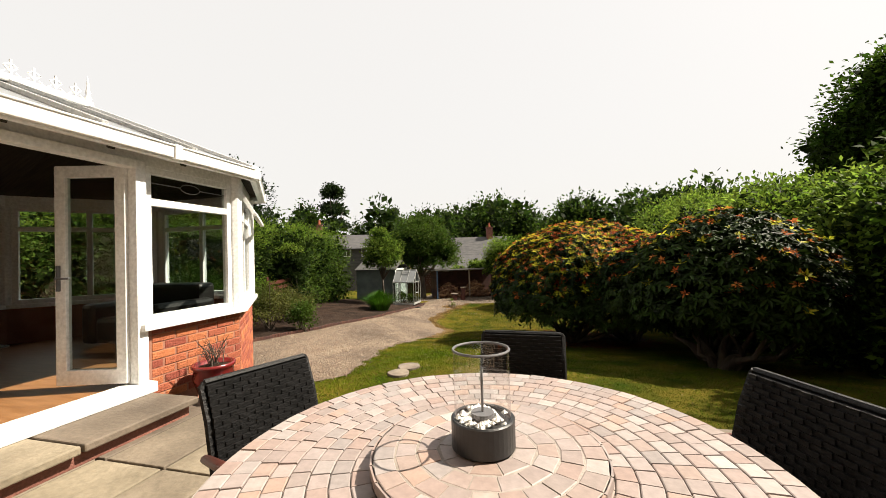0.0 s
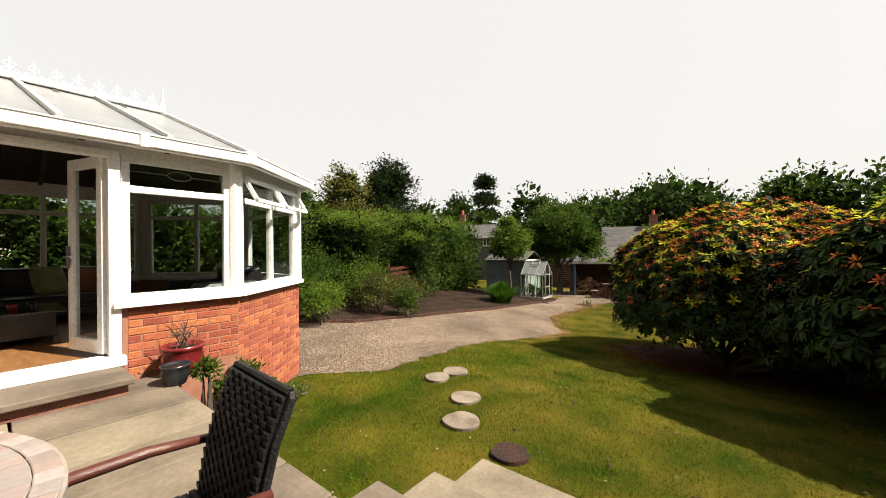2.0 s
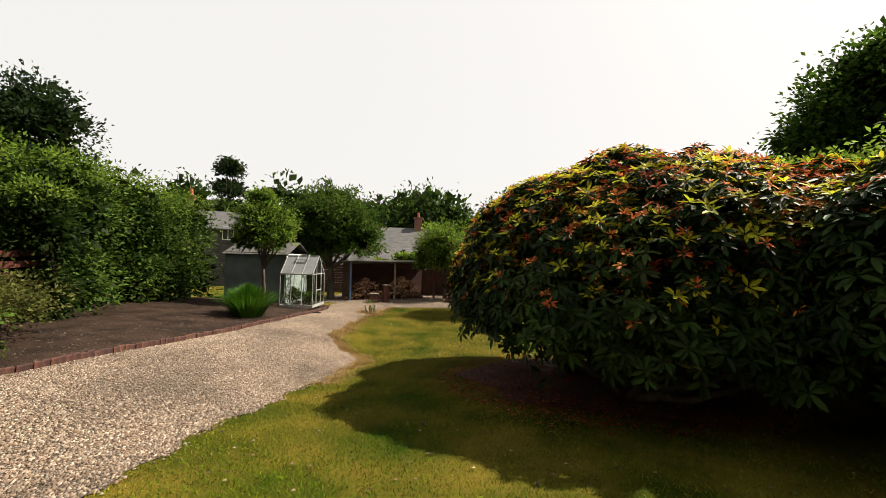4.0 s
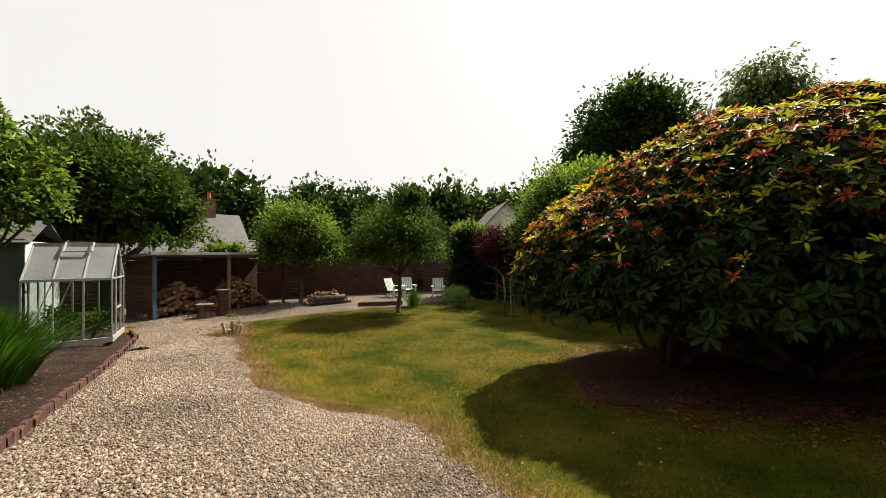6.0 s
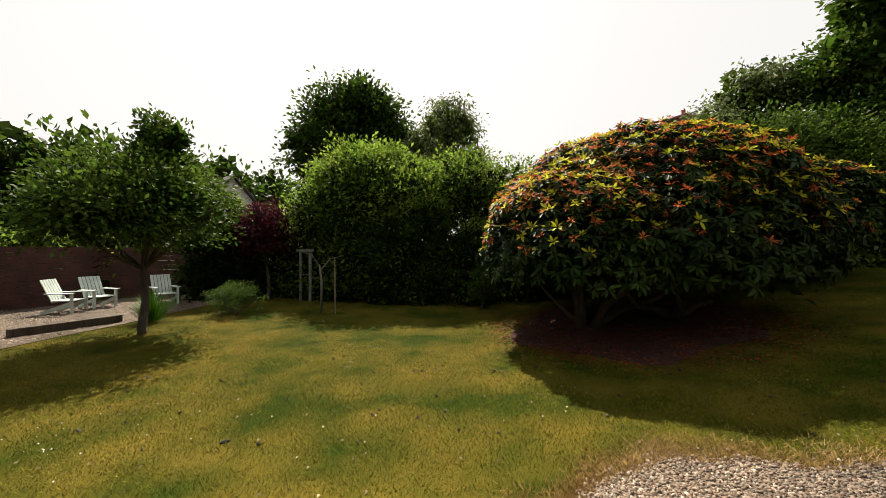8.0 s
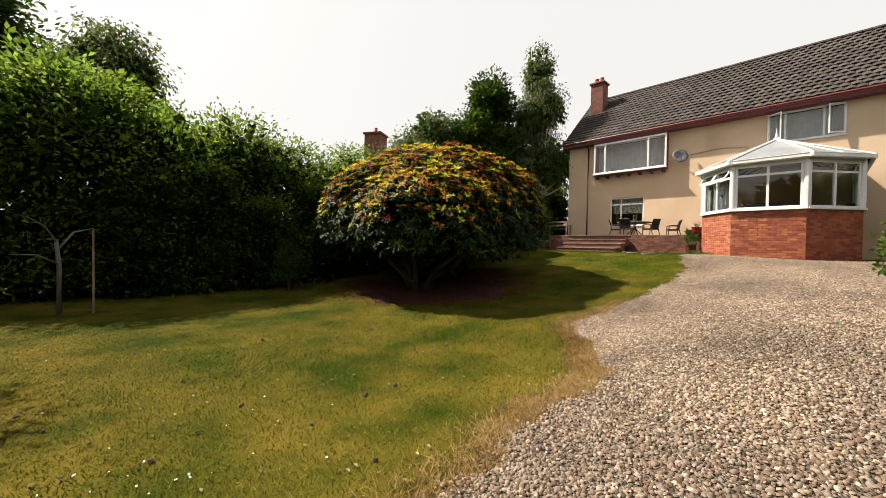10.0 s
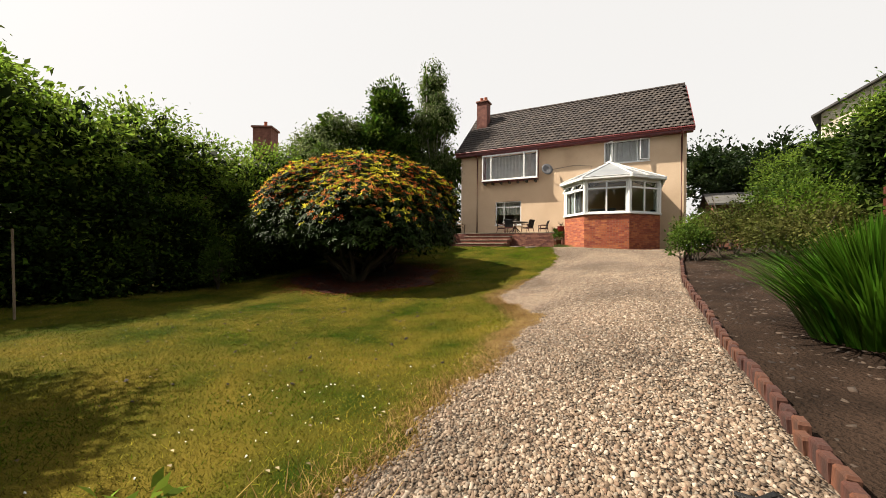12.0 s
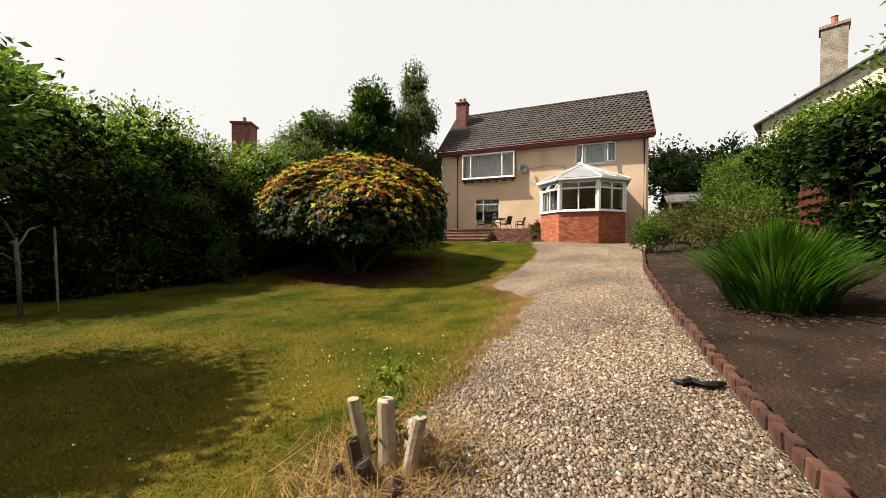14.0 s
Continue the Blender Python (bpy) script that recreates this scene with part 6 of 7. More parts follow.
pt = pot("brown_pot", "brown glazed pot with trailing green plant", (0.75, -0.45, 0.98), 0.2, 0.4, ((0.09, 0.03, 0.02), (0.15, 0.06, 0.04)))
V, F = leaf_cloud([(0.75, -0.45, 1.55, 0.26, 0.26, 0.22)], 700, 0.07, 22, 0.25, 0.3, gen=gen)
np_part("leaves", V, F, LF_MID, pt, "trailing green leaves")
pot("clay_pot", "shallow brown clay pot beside the wall", (0.7, -3.55, 2.0), 0.17, 0.2, ((0.2, 0.12, 0.08), (0.3, 0.2, 0.14)), gloss=0.7)
bush("ground_ivy", "small weedy plant at the brick corner", (0.6, -0.2, 0.97), [(0.55, 0.0, 1.02, 0.25, 0.3, 0.12), (0.1, 0.55, 0.98, 0.3, 0.25, 0.1)], 900, 0.05, LF_GREY, clumps=30)
bush("potted_shrub", "small green shrub at the patio wall", (1.2, -1.0, 0.97), [(0.95, -0.92, 1.9, 0.12, 0.12, 0.1)], 300, 0.06, LF_MID, clumps=14)

# ---- lawn: stepping stones ----
M_STEP = material("stepping_stone", (0.14, 0.108, 0.082), (0.26, 0.21, 0.165), 4, 40, 0.9, 0.6, objrand=0.2)
for x, y, r in ((2.66, 1.38, 0.24), (2.27, 2.02, 0.22), (1.4, 2.42, 0.21), (1.45, 2.85, 0.22), (3.5, 1.1, 0.2)):
    g = Geo()
    z = float(ground_z(x, y))
    ph = random.uniform(0, 6)
    ring_ = [(x + r * (1 + 0.06 * math.sin(3 * a + ph)) * math.cos(a), y + r * (1 + 0.05 * math.sin(2 * a + ph)) * math.sin(a)) for a in np.linspace(0, 6.2832, 23)[:-1]]
    g.prism(ring_, z - 0.03, z + 0.045)
    part("stepping_stone", g, M_STEP if r > 0.2 else M_MULCH, None, "round weathered stepping stone set in the lawn" if r > 0.2 else "broken brown stump slab in the lawn", bevel=0.012, category="stepping stone")["group"] = "stepping stones"

# ---- border planting ----
def sword_plant(name, label, at, n, height, spread, mat):
    t = thing(name, label, "plant", at)
    gen = np.random.default_rng(n)
    a = gen.uniform(0, 6.28, n)
    out = np.abs(gen.normal(0, 0.5, n)).clip(0.02, 0.98)
    L = height * gen.uniform(0.65, 1.1, n)
    w = gen.uniform(0.006, 0.013, n) * height
    foot = np.stack([at[0] + np.cos(a) * out * spread * 0.35, at[1] + np.sin(a) * out * spread * 0.35, np.full(n, at[2])], 1)
    dirv = np.stack([np.cos(a), np.sin(a), 0 * a], 1)
    side = np.stack([-np.sin(a), np.cos(a), 0 * a], 1)
    rows = []
    for f in (0, 0.35, 0.7, 1.0):
        p = foot + dirv * (L * out * (0.35 * f + 0.5 * f * f))[:, None] + np.array([0, 0, 1.0]) * (L * (f - 0.32 * out * f * f))[:, None]
        ww = (w * (1 - f ** 3) + 0.0005)[:, None]
        rows += [p - side * ww, p + side * ww]
    V = np.stack(rows, 1).reshape(-1, 3)
    F = (np.arange(n)[:, None, None] * 8 + np.array([(0, 1, 3, 2), (2, 3, 5, 4), (4, 5, 7, 6)])).reshape(-1, 4)
    np_part("leaves", V, F, mat, t, "long arching sword leaves")


LF_SWORD = leaf_mat("sword_leaf", (0.024, 0.078, 0.004), (0.085, 0.19, 0.014), 0.5, 0.45, 0.3)
sword_plant("montbretia", "large clump of green sword-leaved montbretia", (-4.95, 15.65, float(ground_z(-4.95, 15.65)) + 0.02), 3000, 1.15, 1.4, LF_SWORD)
sword_plant("iris", "clump of bright green iris leaves", (5.6, 22.4, -0.36), 350, 0.85, 0.8, LF_SWORD)
LF_AZ = leaf_mat("azalea_leaf", (0.06, 0.075, 0.016), (0.14, 0.14, 0.035))
for lab, x, y, r, zt, m in (("olive-green azalea bush in the border", -5.6, 7.2, 0.95, 2.4, LF_AZ), ("green azalea bush in the border", -5.0, 4.3, 0.7, 2.2, LF_LIGHT), ("green leafy shrub by the gravel", -5.6, 3.4, 0.8, 2.5, LF_MID), ("small dark green shrub at the gravel edge", -4.4, 7.6, 0.5, 1.75, LF_MID), ("spreading olive-brown shrub in the border", -6.4, 9.4, 1.1, 2.0, LF_AZ), ("leafy light green shrub in the border", -7.0, 7.6, 1.1, 2.8, LF_LIGHT), ("leafy green shrub in the border", -7.2, 5.5, 1.1, 3.2, LF_MID)):
    z = float(ground_z(x, y))
    h = zt - z
    bush("shrub", lab, (x, y, z), [(x, y, z + h * 0.52, r, r, h * 0.48), (x + r * 0.45, y - r * 0.3, z + h * 0.4, r * 0.6, r * 0.6, h * 0.36), (x - r * 0.4, y + r * 0.4, z + h * 0.45, r * 0.6, r * 0.6, h * 0.4)], int(4200 * r), 0.09, m, clumps=60)
z = float(ground_z(9.4, 13.5))
bush("shrub", "small upright dark green shrub at the lawn edge", (8.45, 13.55, z), [(8.45, 13.55, z + 0.6, 0.4, 0.4, 0.65), (8.45, 13.55, z + 1.1, 0.28, 0.28, 0.45)], 2600, 0.08, LF_MID, clumps=40)
bush("box_bush", "low rounded dark green box bush", (6.9, 20.9, -0.4), [(6.9, 20.9, 0.0, 0.8, 0.75, 0.55)], 6000, 0.05, LF_MID, clumps=120, spread=0.1)
bush("topiary", "clipped round green bush beside the patio", (9.1, -1.5, 0.98), [(9.1, -1.5, 2.45, 1.05, 1.05, 1.4)], 12000, 0.06, LF_MID, clumps=260, spread=0.08, category="topiary")
bush("lavender", "low grey-green lavender at the patio wall", (8.6, -0.2, 0.97), [(8.3, -0.3, 1.2, 0.7, 0.5, 0.35), (9.3, -0.1, 1.15, 0.7, 0.5, 0.3)], 5000, 0.07, leaf_mat("lavender_leaf", (0.14, 0.15, 0.09), (0.24, 0.24, 0.16)), clumps=90)

# ---- greenhouse ----
M_ALU = material("aluminium", (0.42, 0.42, 0.41), (0.56, 0.56, 0.55), 4, 50, 0.45, 0.05, metal=0.6)
gh = thing("greenhouse", "small aluminium greenhouse with glass panes", "greenhouse", (-4.9, 20.1, -0.15))
X0, X1, Y0, Y1, ZB, ZE, ZR = -5.65, -4.15, 19.4, 20.85, -0.05, 1.45, 2.28
YM = (Y0 + Y1) / 2
fr = Geo()
for y in (Y0, Y1):
    fr.beam((X0, y, ZB + 0.05), (X1, y, ZB + 0.05), 0.05, 0.12)
    fr.beam((X0, y, ZE), (X1, y, ZE), 0.05, 0.06)
    for i in range(4):
        x = X0 + (X1 - X0) * i / 3
        fr.beam((x, y, ZB), (x, y, ZE), 0.03, 0.03)
        fr.beam((x, y, ZE), (x, YM, ZR), 0.03, 0.03)
    fr.beam((X0 + 0.05, y, ZB + 0.1), (X0 + 0.5, y, ZE), 0.02, 0.02)
fr.beam((X0, YM, ZR), (X1, YM, ZR), 0.05, 0.06)
for x in (X0, X1):
    fr.beam((x, Y0, ZB + 0.05), (x, Y1, ZB + 0.05), 0.05, 0.12)
    fr.beam((x, Y0, ZE), (x, Y1, ZE), 0.03, 0.03)
    for k in (0.3, 0.7):
        y = Y0 + (Y1 - Y0) * k
        fr.beam((x, y, ZB), (x, y, ZE + 0.5), 0.035, 0.035)
    fr.beam((x, Y0 + 0.44, 0.7), (x, Y1 - 0.44, 0.7), 0.03, 0.05)
part("frame", fr, M_ALU, gh, "grey aluminium frame")
for y in (Y0, Y1):
    for i in range(3):
        a, b = X0 + (X1 - X0) * i / 3 + 0.015, X0 + (X1 - X0) * (i + 1) / 3 - 0.015
        for q in ([(a, y, ZB + 0.1), (b, y, ZB + 0.1), (b, y, ZE), (a, y, ZE)], [(a, y, ZE), (b, y, ZE), (b, YM, ZR), (a, YM, ZR)]):
            g = Geo()
            g.add(q, [(0, 1, 2, 3)])
            part("pane", g, M_GLASS if q[2][2] == ZE else M_POLY, gh).visible_shadow = False
for x in (X0, X1):
    g = Geo()
    g.add([(x, Y0, ZB + 0.1), (x, Y1, ZB + 0.1), (x, Y1, ZE), (x, YM, ZR), (x, Y0, ZE)], [(0, 1, 2, 3, 4)])
    part("pane", g, M_GLASS, gh).visible_shadow = False
vent = Geo()
for a, b in (((-5.1, Y0 + 0.48, 2.1), (-4.6, Y0 + 0.48, 2.1)), ((-5.1, YM, ZR + 0.05), (-4.6, YM, ZR + 0.05)), ((-5.1, Y0 + 0.48, 2.1), (-5.1, YM, ZR + 0.05)), ((-4.6, Y0 + 0.48, 2.1), (-4.6, YM, ZR + 0.05))):
    vent.beam(a, b, 0.03, 0.03)
part("roof_vent", vent, M_ALU, gh, "propped open roof vent")
bush("tomato_plants", "green plants growing in the greenhouse", (-5.0, 20.1, -0.1), [(-5.1, 20.0, 0.35, 0.4, 0.4, 0.4), (-4.6, 20.3, 0.25, 0.3, 0.3, 0.3)], 1800, 0.09, LF_MID, clumps=30)

# ---- shed ----
M_SHED = material("grey_green_paint", (0.13, 0.16, 0.16), (0.19, 0.22, 0.215), 2, 40, 0.7, 0.2, island=0.08)
M_SHEDW = material("pale_paint", (0.5, 0.52, 0.51), (0.6, 0.62, 0.6), 2, 40, 0.7, 0.2)
M_FELT = material("roof_felt", (0.06, 0.058, 0.055), (0.11, 0.105, 0.10), 2, 60, 0.95, 0.4)
shed = thing("shed", "grey-green timber shed with pale gable and door", "shed", (-7.4, 21.5, -0.1))
SX0, SX1, SY0, SY1 = -8.95, -5.9, 20.5, 23.0
g = Geo()
for k in range(18):
    z = -0.1 + k * 0.14
    g.add([(x, SY0 + dy, zz) for x in (SX0, SX1) for dy, zz in ((-0.02, z), (0.0, z + 0.14), (0.04, z + 0.14), (0.04, z))], [(0, 1, 2, 3), (7, 6, 5, 4), (0, 4, 5, 1), (3, 2, 6, 7), (1, 5, 6, 2), (0, 3, 7, 4)])
part("cladding", g, M_SHED, shed, "grey-green weatherboards", kind="stuff")
g = Geo()
g.box(SX0, SX0 + 0.05, SY0, SY1, -0.2, 2.3)
g.box(SX0, SX1, SY1 - 0.05, SY1, -0.2, 2.3)
part("wall", g, M_SHED, shed)
g = Geo()
ZS = 2.38
for k in range(17):
    z = -0.1 + k * 0.145
    g.box(SX1 - 0.04, SX1 + (0.012 if k % 2 else 0.006), SY0, SY1, z, z + 0.143)
part("gable_boards", g, M_SHEDW, shed, "pale painted gable boards", kind="stuff")
g = Geo()
g.box(SX1 + 0.013, SX1 + 0.03, 21.1, 21.7, 1.35, 2.05)
part("shed_window", g, M_DARKIN, shed, "small dark window")
for s in (0, 1):
    g = Geo()
    ym = (SY0 + SY1) / 2
    ye = SY0 - 0.12 if s == 0 else SY1 + 0.12
    g.add([(x, y, z) for x in (SX0 - 0.1, SX1 + 0.1) for y, z in ((ye, 2.33), (ym, 2.95), (ym, 2.9), (ye, 2.28))], [(0, 1, 2, 3), (7, 6, 5, 4), (0, 4, 5, 1), (1, 5, 6, 2), (2, 6, 7, 3), (3, 7, 4, 0)])
    part("roof", g, M_FELT, shed, "grey felt roof")

# ---- log store ----
ls = thing("log_store", "open-fronted timber log store with flat felt roof", "shelter", (-1.6, 26, -0.3))
A0, A1 = Vector((-3.8, 24.2, 0)), Vector((0.9, 27.0, 0))
du = (A1 - A0).normalized()
dn = Vector((-du.y, du.x, 0))
Lw = (A1 - A0).length
P = lambda u, v, z: A0 + du * u + dn * v + Vector((0, 0, z))
g = Geo()
q = [P(-0.25, -0.3, 2.12), P(Lw + 0.2, -0.3, 2.1), P(Lw + 0.2, 2.0, 1.95), P(-0.25, 2.0, 1.97)]
g.add([*q, *[p - Vector((0, 0, 0.09)) for p in q]], [(0, 1, 2, 3), (7, 6, 5, 4), (0, 4, 5, 1), (1, 5, 6, 2), (2, 6, 7, 3), (3, 7, 4, 0)])
M_FELTP = material("pale_roof_sheet", (0.26, 0.25, 0.23), (0.36, 0.35, 0.33), 2, 50, 0.8, 0.3)
part("roof", g, M_FELTP, ls, "pale grey flat roof")
M_BLUE = material("blue_paint", (0.05, 0.10, 0.18), (0.08, 0.15, 0.25), 3, 40, 0.6, 0.2)
for u, m in ((0, M_BLUE), (Lw * 0.5, M_WOOD), (Lw, M_TIMBER)):
    g = Geo()
    g.beam(P(u, 0, -0.4), P(u, 0, 2.05), 0.1, 0.1, dn)
    part("post", g, m, ls, "timber post")
M_FENCE = material("red_brown_fence", (0.05, 0.016, 0.011), (0.10, 0.032, 0.022), 2, 40, 0.85, 0.4, island=0.3)
g = Geo()
for k in range(14):
    g.beam(P(0, 1.9, -0.3 + k * 0.17), P(Lw, 1.9, -0.3 + k * 0.17), 0.03, 0.16)
for k in range(14):
    g.beam(P(0, 0.1, -0.3 + k * 0.17), P(0, 1.9, -0.3 + k * 0.17), 0.03, 0.16)
part("back_boarding", g, M_FENCE, ls, "dark stained boards", kind="stuff")
M_LOGEND = material("split_log", (0.17, 0.07, 0.035), (0.36, 0.19, 0.10), 5, 40, 0.85, 0.6, objrand=0.4)
LOGM = []
for k in range(5):
    g = Geo()
    n = (5, 6, 4, 7, 5)[k]
    r = [random.uniform(0.05, 0.09) for _ in range(n)]
    pr = [(r[i] * math.cos(6.283 * i / n), r[i] * math.sin(6.283 * i / n)) for i in range(n)]
    g.add([(-0.18, y, z) for y, z in pr] + [(0.18, y * 0.95, z) for y, z in pr], [tuple(range(n))[::-1], tuple(range(n, 2 * n))] + [(i, (i + 1) % n, n + (i + 1) % n, n + i) for i in range(n)])
    me = bpy.data.meshes.new("log")
    me.from_pydata(g.v, [], g.f)
    me.materials.append(M_LOGEND)
    LOGM.append(me)


def log_heap(name, label, c, length, depth, height, n, ang):
    t = thing(name, label, "firewood", c)
    gen = np.random.default_rng(n)
    for k in range(n):
        u, v = gen.uniform(-0.5, 0.5), gen.uniform(-0.5, 0.5)
        h = height * (1 - (2 * u) ** 2) * (1 - 0.7 * abs(v)) * gen.uniform(0.05, 1.0)
        ob = new("log", LOGM[k % 5])
        ob.parent = t
        x, y = u * length, v * depth
        ca, sa = math.cos(ang), math.sin(ang)
        ob.matrix_basis = pose(x * ca - y * sa, x * sa + y * ca, 0.06 + h, gen.uniform(0, 360), gen.uniform(-25, 25), gen.uniform(0, 360))
    return t


wa = math.atan2(du.y, du.x)
for u, ln, h in ((1.15, 2.2, 1.35), (3.5, 2.3, 1.45)):
    p = P(u, 0.8, -0.33)
    log_heap("firewood_pile", "heap of split brown firewood in the log store", tuple(p), ln, 1.3, h, 240, wa)
log_heap("log_pile", "low stack of old weathered logs by the fence", (2.6, 25.6, -0.36), 1.9, 0.9, 0.75, 60, 0.1)
for k, (x0, x1, z) in enumerate(((1.7, 3.4, -0.25), (1.9, 3.3, -0.05))):
    g = Geo()
    g.tube([(x0, 25.1, z), ((x0 + x1) / 2, 25.08, z + 0.02), (x1, 25.15, z)], [0.13, 0.12, 0.12], 9)
    part("fallen_log", g, M_BARK, None, "long dark round log lying before the pile", category="log")
g = Geo()
for x, y, r, h in ((-1.75, 24.2, 0.22, 0.95), (-2.35, 23.7, 0.24, 0.5)):
    bt = thing("tree_stump", "upright cut log with a pale flat slab on top", "stump", (x, y, -0.32))
    g = Geo()
    g.tube([(x, y, -0.4), (x + 0.02, y, h * 0.5 - 0.32), (x + 0.05, y + 0.02, h - 0.32)], [r, r * 0.72, r * 0.8], 12)
    part("log", g, M_TIMBER, bt, "red-brown log")
    g = Geo()
    g.lathe((x + 0.05, y + 0.02, h - 0.32), [(0, 0.05), (r * 1.15, 0.05), (r * 1.2, 0.03), (r * 1.15, 0.0), (0, 0)], 14)
    part("slab", g, M_STEP, bt, "pale flat stone slab")

# ---- cut shrub stump by the path ----
cs = thing("cut_stump", "multi-stemmed cut shrub stump with fresh green shoots", "stump", (-1.62, 19.95, -0.34))
M_CUT = material("cut_wood", (0.32, 0.25, 0.18), (0.47, 0.39, 0.29), 8, 60, 0.85, 0.4)
for dx, dy, h, r, lx, ly in ((0, 0, 0.44, 0.07, 0.02, 0.0), (-0.13, 0.02, 0.4, 0.055, -0.1, 0.02), (0.12, 0.03, 0.43, 0.05, 0.1, 0.02), (0.1, -0.14, 0.34, 0.055, 0.05, -0.04), (-0.05, -0.16, 0.24, 0.06, -0.02, -0.05), (0.18, -0.05, 0.3, 0.045, 0.08, 0)):
    g = Geo()
    x, y, r = -1.64 + dx, 19.97 + dy, r * 0.78
    g.tube([(x, y, -0.42), (x + lx * 0.5, y + ly * 0.5, -0.36 + h * 0.5), (x + lx, y + ly, -0.36 + h)], [r * 1.25, r, r * 0.95], 10)
    st = part("stem", g, M_CUT, cs, "grey-brown cut stem", smooth=False)
    g = Geo()
    g.lathe((x + lx, y + ly, -0.36 + h), [(r * 0.95, 0.0), (r * 0.9, 0.006), (0, 0.008)], 10)
    part("cut_face", g, M_CUT, st, "pale cut end")
M_ROT = material("rotten_wood", (0.03, 0.018, 0.011), (0.10, 0.065, 0.04), 9, 60, 0.95, 1.0, depth=0.02, stretch=(1, 1, 0.3))
for dx, dy, h, r, lx, ly in ((0.02, 0.16, 0.2, 0.06, 0.03, 0.06), (0.13, 0.12, 0.27, 0.05, 0.04, 0.03), (-0.1, 0.14, 0.13, 0.07, -0.06, 0.07), (0.2, 0.2, 0.14, 0.05, 0.03, 0.02)):
    g = Geo()
    x, y = -1.66 + dx, 19.97 + dy
    g.tube([(x, y, -0.44), (x + lx * 0.6, y + ly * 0.5, -0.38 + h * 0.5), (x + lx, y + ly, -0.38 + h), (x + lx * 1.1, y + ly, -0.375 + h)], [r * 0.95, r * 0.8, r * 0.72, r * 0.6], 7)
    part("old_stem", g, M_ROT, cs, "dark decayed lower stem")
V, F = leaf_cloud([(-1.62, 19.95, 0.22, 0.12, 0.1, 0.14), (-1.55, 19.8, -0.1, 0.16, 0.12, 0.12)], 170, 0.06, 10, 0.35, 0.2, gen=gen)
np_part("young_growth", V, F, LF_LIGHT, cs, "fresh green shoots", "stuff")
blades(3500, 0.05, 0.16, M_DRY, lambda n: np.stack([rng.normal(-1.62, 0.28, n), rng.normal(19.95, 0.3, n)], 1), "dry_grass", "tuft of dry straw round the cut stump", 1.2)
g = Geo()
g.tube([(-3.72, 18.3, -0.1), (-3.64, 18.37, -0.095), (-3.56, 18.39, -0.1), (-3.48, 18.36, -0.09), (-3.41, 18.41, -0.1), (-3.34, 18.36, -0.105)], [0.016, 0.03, 0.022, 0.034, 0.026, 0.012], 6)
part("rubber_strip", g, M_BLACK, None, "torn black rubber strip lying on the gravel", category="debris")

# ---- far end: fence, garden chairs, arch, young tree ----
fence = thing("fence", "dark red-brown board fence behind the yard", "fence", (4, 29, -0.4))
for (xa, ya), (xb, yb) in (((-9, 29.5), (1, 29.2)), ((1, 29.2), (9, 27.6)), ((9, 27.6), (13, 24.0))):
    for k in range(11):
        g = Geo()
        g.beam((xa, ya, -0.3 + k * 0.185), (xb, yb, -0.3 + k * 0.185), 0.03, 0.175)
        part("board", g, M_FENCE, fence)
fl = thing("panel_fence", "broken red-brown slatted fence panels in the ivy", "fence", (-7.4, 11, 0.4))
for k in range(6):
    g = Geo()
    g.beam((-7.5, 9.6, 1.0 + k * 0.24), (-7.6, 11.6, 1.05 + k * 0.24 + random.uniform(-0.05, 0.05)), 0.025, 0.15)
    part("slat", g, M_TIMBER, fl)
for yy in (9.6, 11.6):
    g = Geo()
    g.box(-7.62, -7.54, yy - 0.04, yy + 0.04, 0.2, 2.5)
    part("post", g, M_TIMBER, fl)
hedge("hedge", "low green hedge above the back fence", [(-4, 30.6), (3, 30.4), (9, 29.2), (13.5, 25.5)], 2.6, 1.6, 30000, 0.16, LF_LIGHT)
hedge("hedge", "dark mixed shrubs at the garden corner", [(9.5, 24.5), (11.5, 22.5), (12.0, 20.5)], 3.4, 2.2, 24000, 0.13, LF_DARK)
M_PALE = material("pale_green_paint", (0.42, 0.48, 0.45), (0.54, 0.60, 0.56), 3, 40, 0.6, 0.1)


def slat_chair(x, y, rot):
    c = thing("slatted_chair", "pale green slatted garden chair on gravel", "chair", (0, 0, 0), "pale garden chairs")
    for i in range(6):
        g = Geo()
        g.beam((-0.25 + i * 0.1, -0.2, 0.32), (-0.25 + i * 0.1, -0.5, 1.0), 0.08, 0.02, (0, 1, 0))
        part("back_slat", g, M_PALE, c)
    for i in range(5):
        g = Geo()
        g.box(-0.28, 0.28, -0.22 + i * 0.11, -0.13 + i * 0.11, 0.36, 0.385)
        part("seat_slat", g, M_PALE, c)
    for s in (-1, 1):
        g = Geo()
        g.box(s * 0.3 - 0.03, s * 0.3 + 0.03, 0.25, 0.31, 0, 0.6)
        g.beam((s * 0.3, 0.25, 0.3), (s * 0.3, -0.45, 0.02), 0.05, 0.1)
        g.box(s * 0.32 - 0.06, s * 0.32 + 0.06, -0.35, 0.35, 0.58, 0.605)
        part("side_frame", g, M_PALE, c)
    c.matrix_basis = pose(x, y, -0.34, 0, 0, rot)
    return c


sc = slat_chair(6.3, 25.9, 200)
copy_thing(sc, pose(7.2, 25.9, -0.34, 0, 0, 170))
copy_thing(sc, pose(8.3, 24.6, -0.36, 0, 0, 150))
g = Geo()
g.beam((3.5, 23.8, -0.28), (5.4, 23.1, -0.28), 0.16, 0.2)
part("railway_sleeper", g, M_BARK, None, "dark timber sleeper edging the gravel yard", bevel=0.02, category="sleeper")
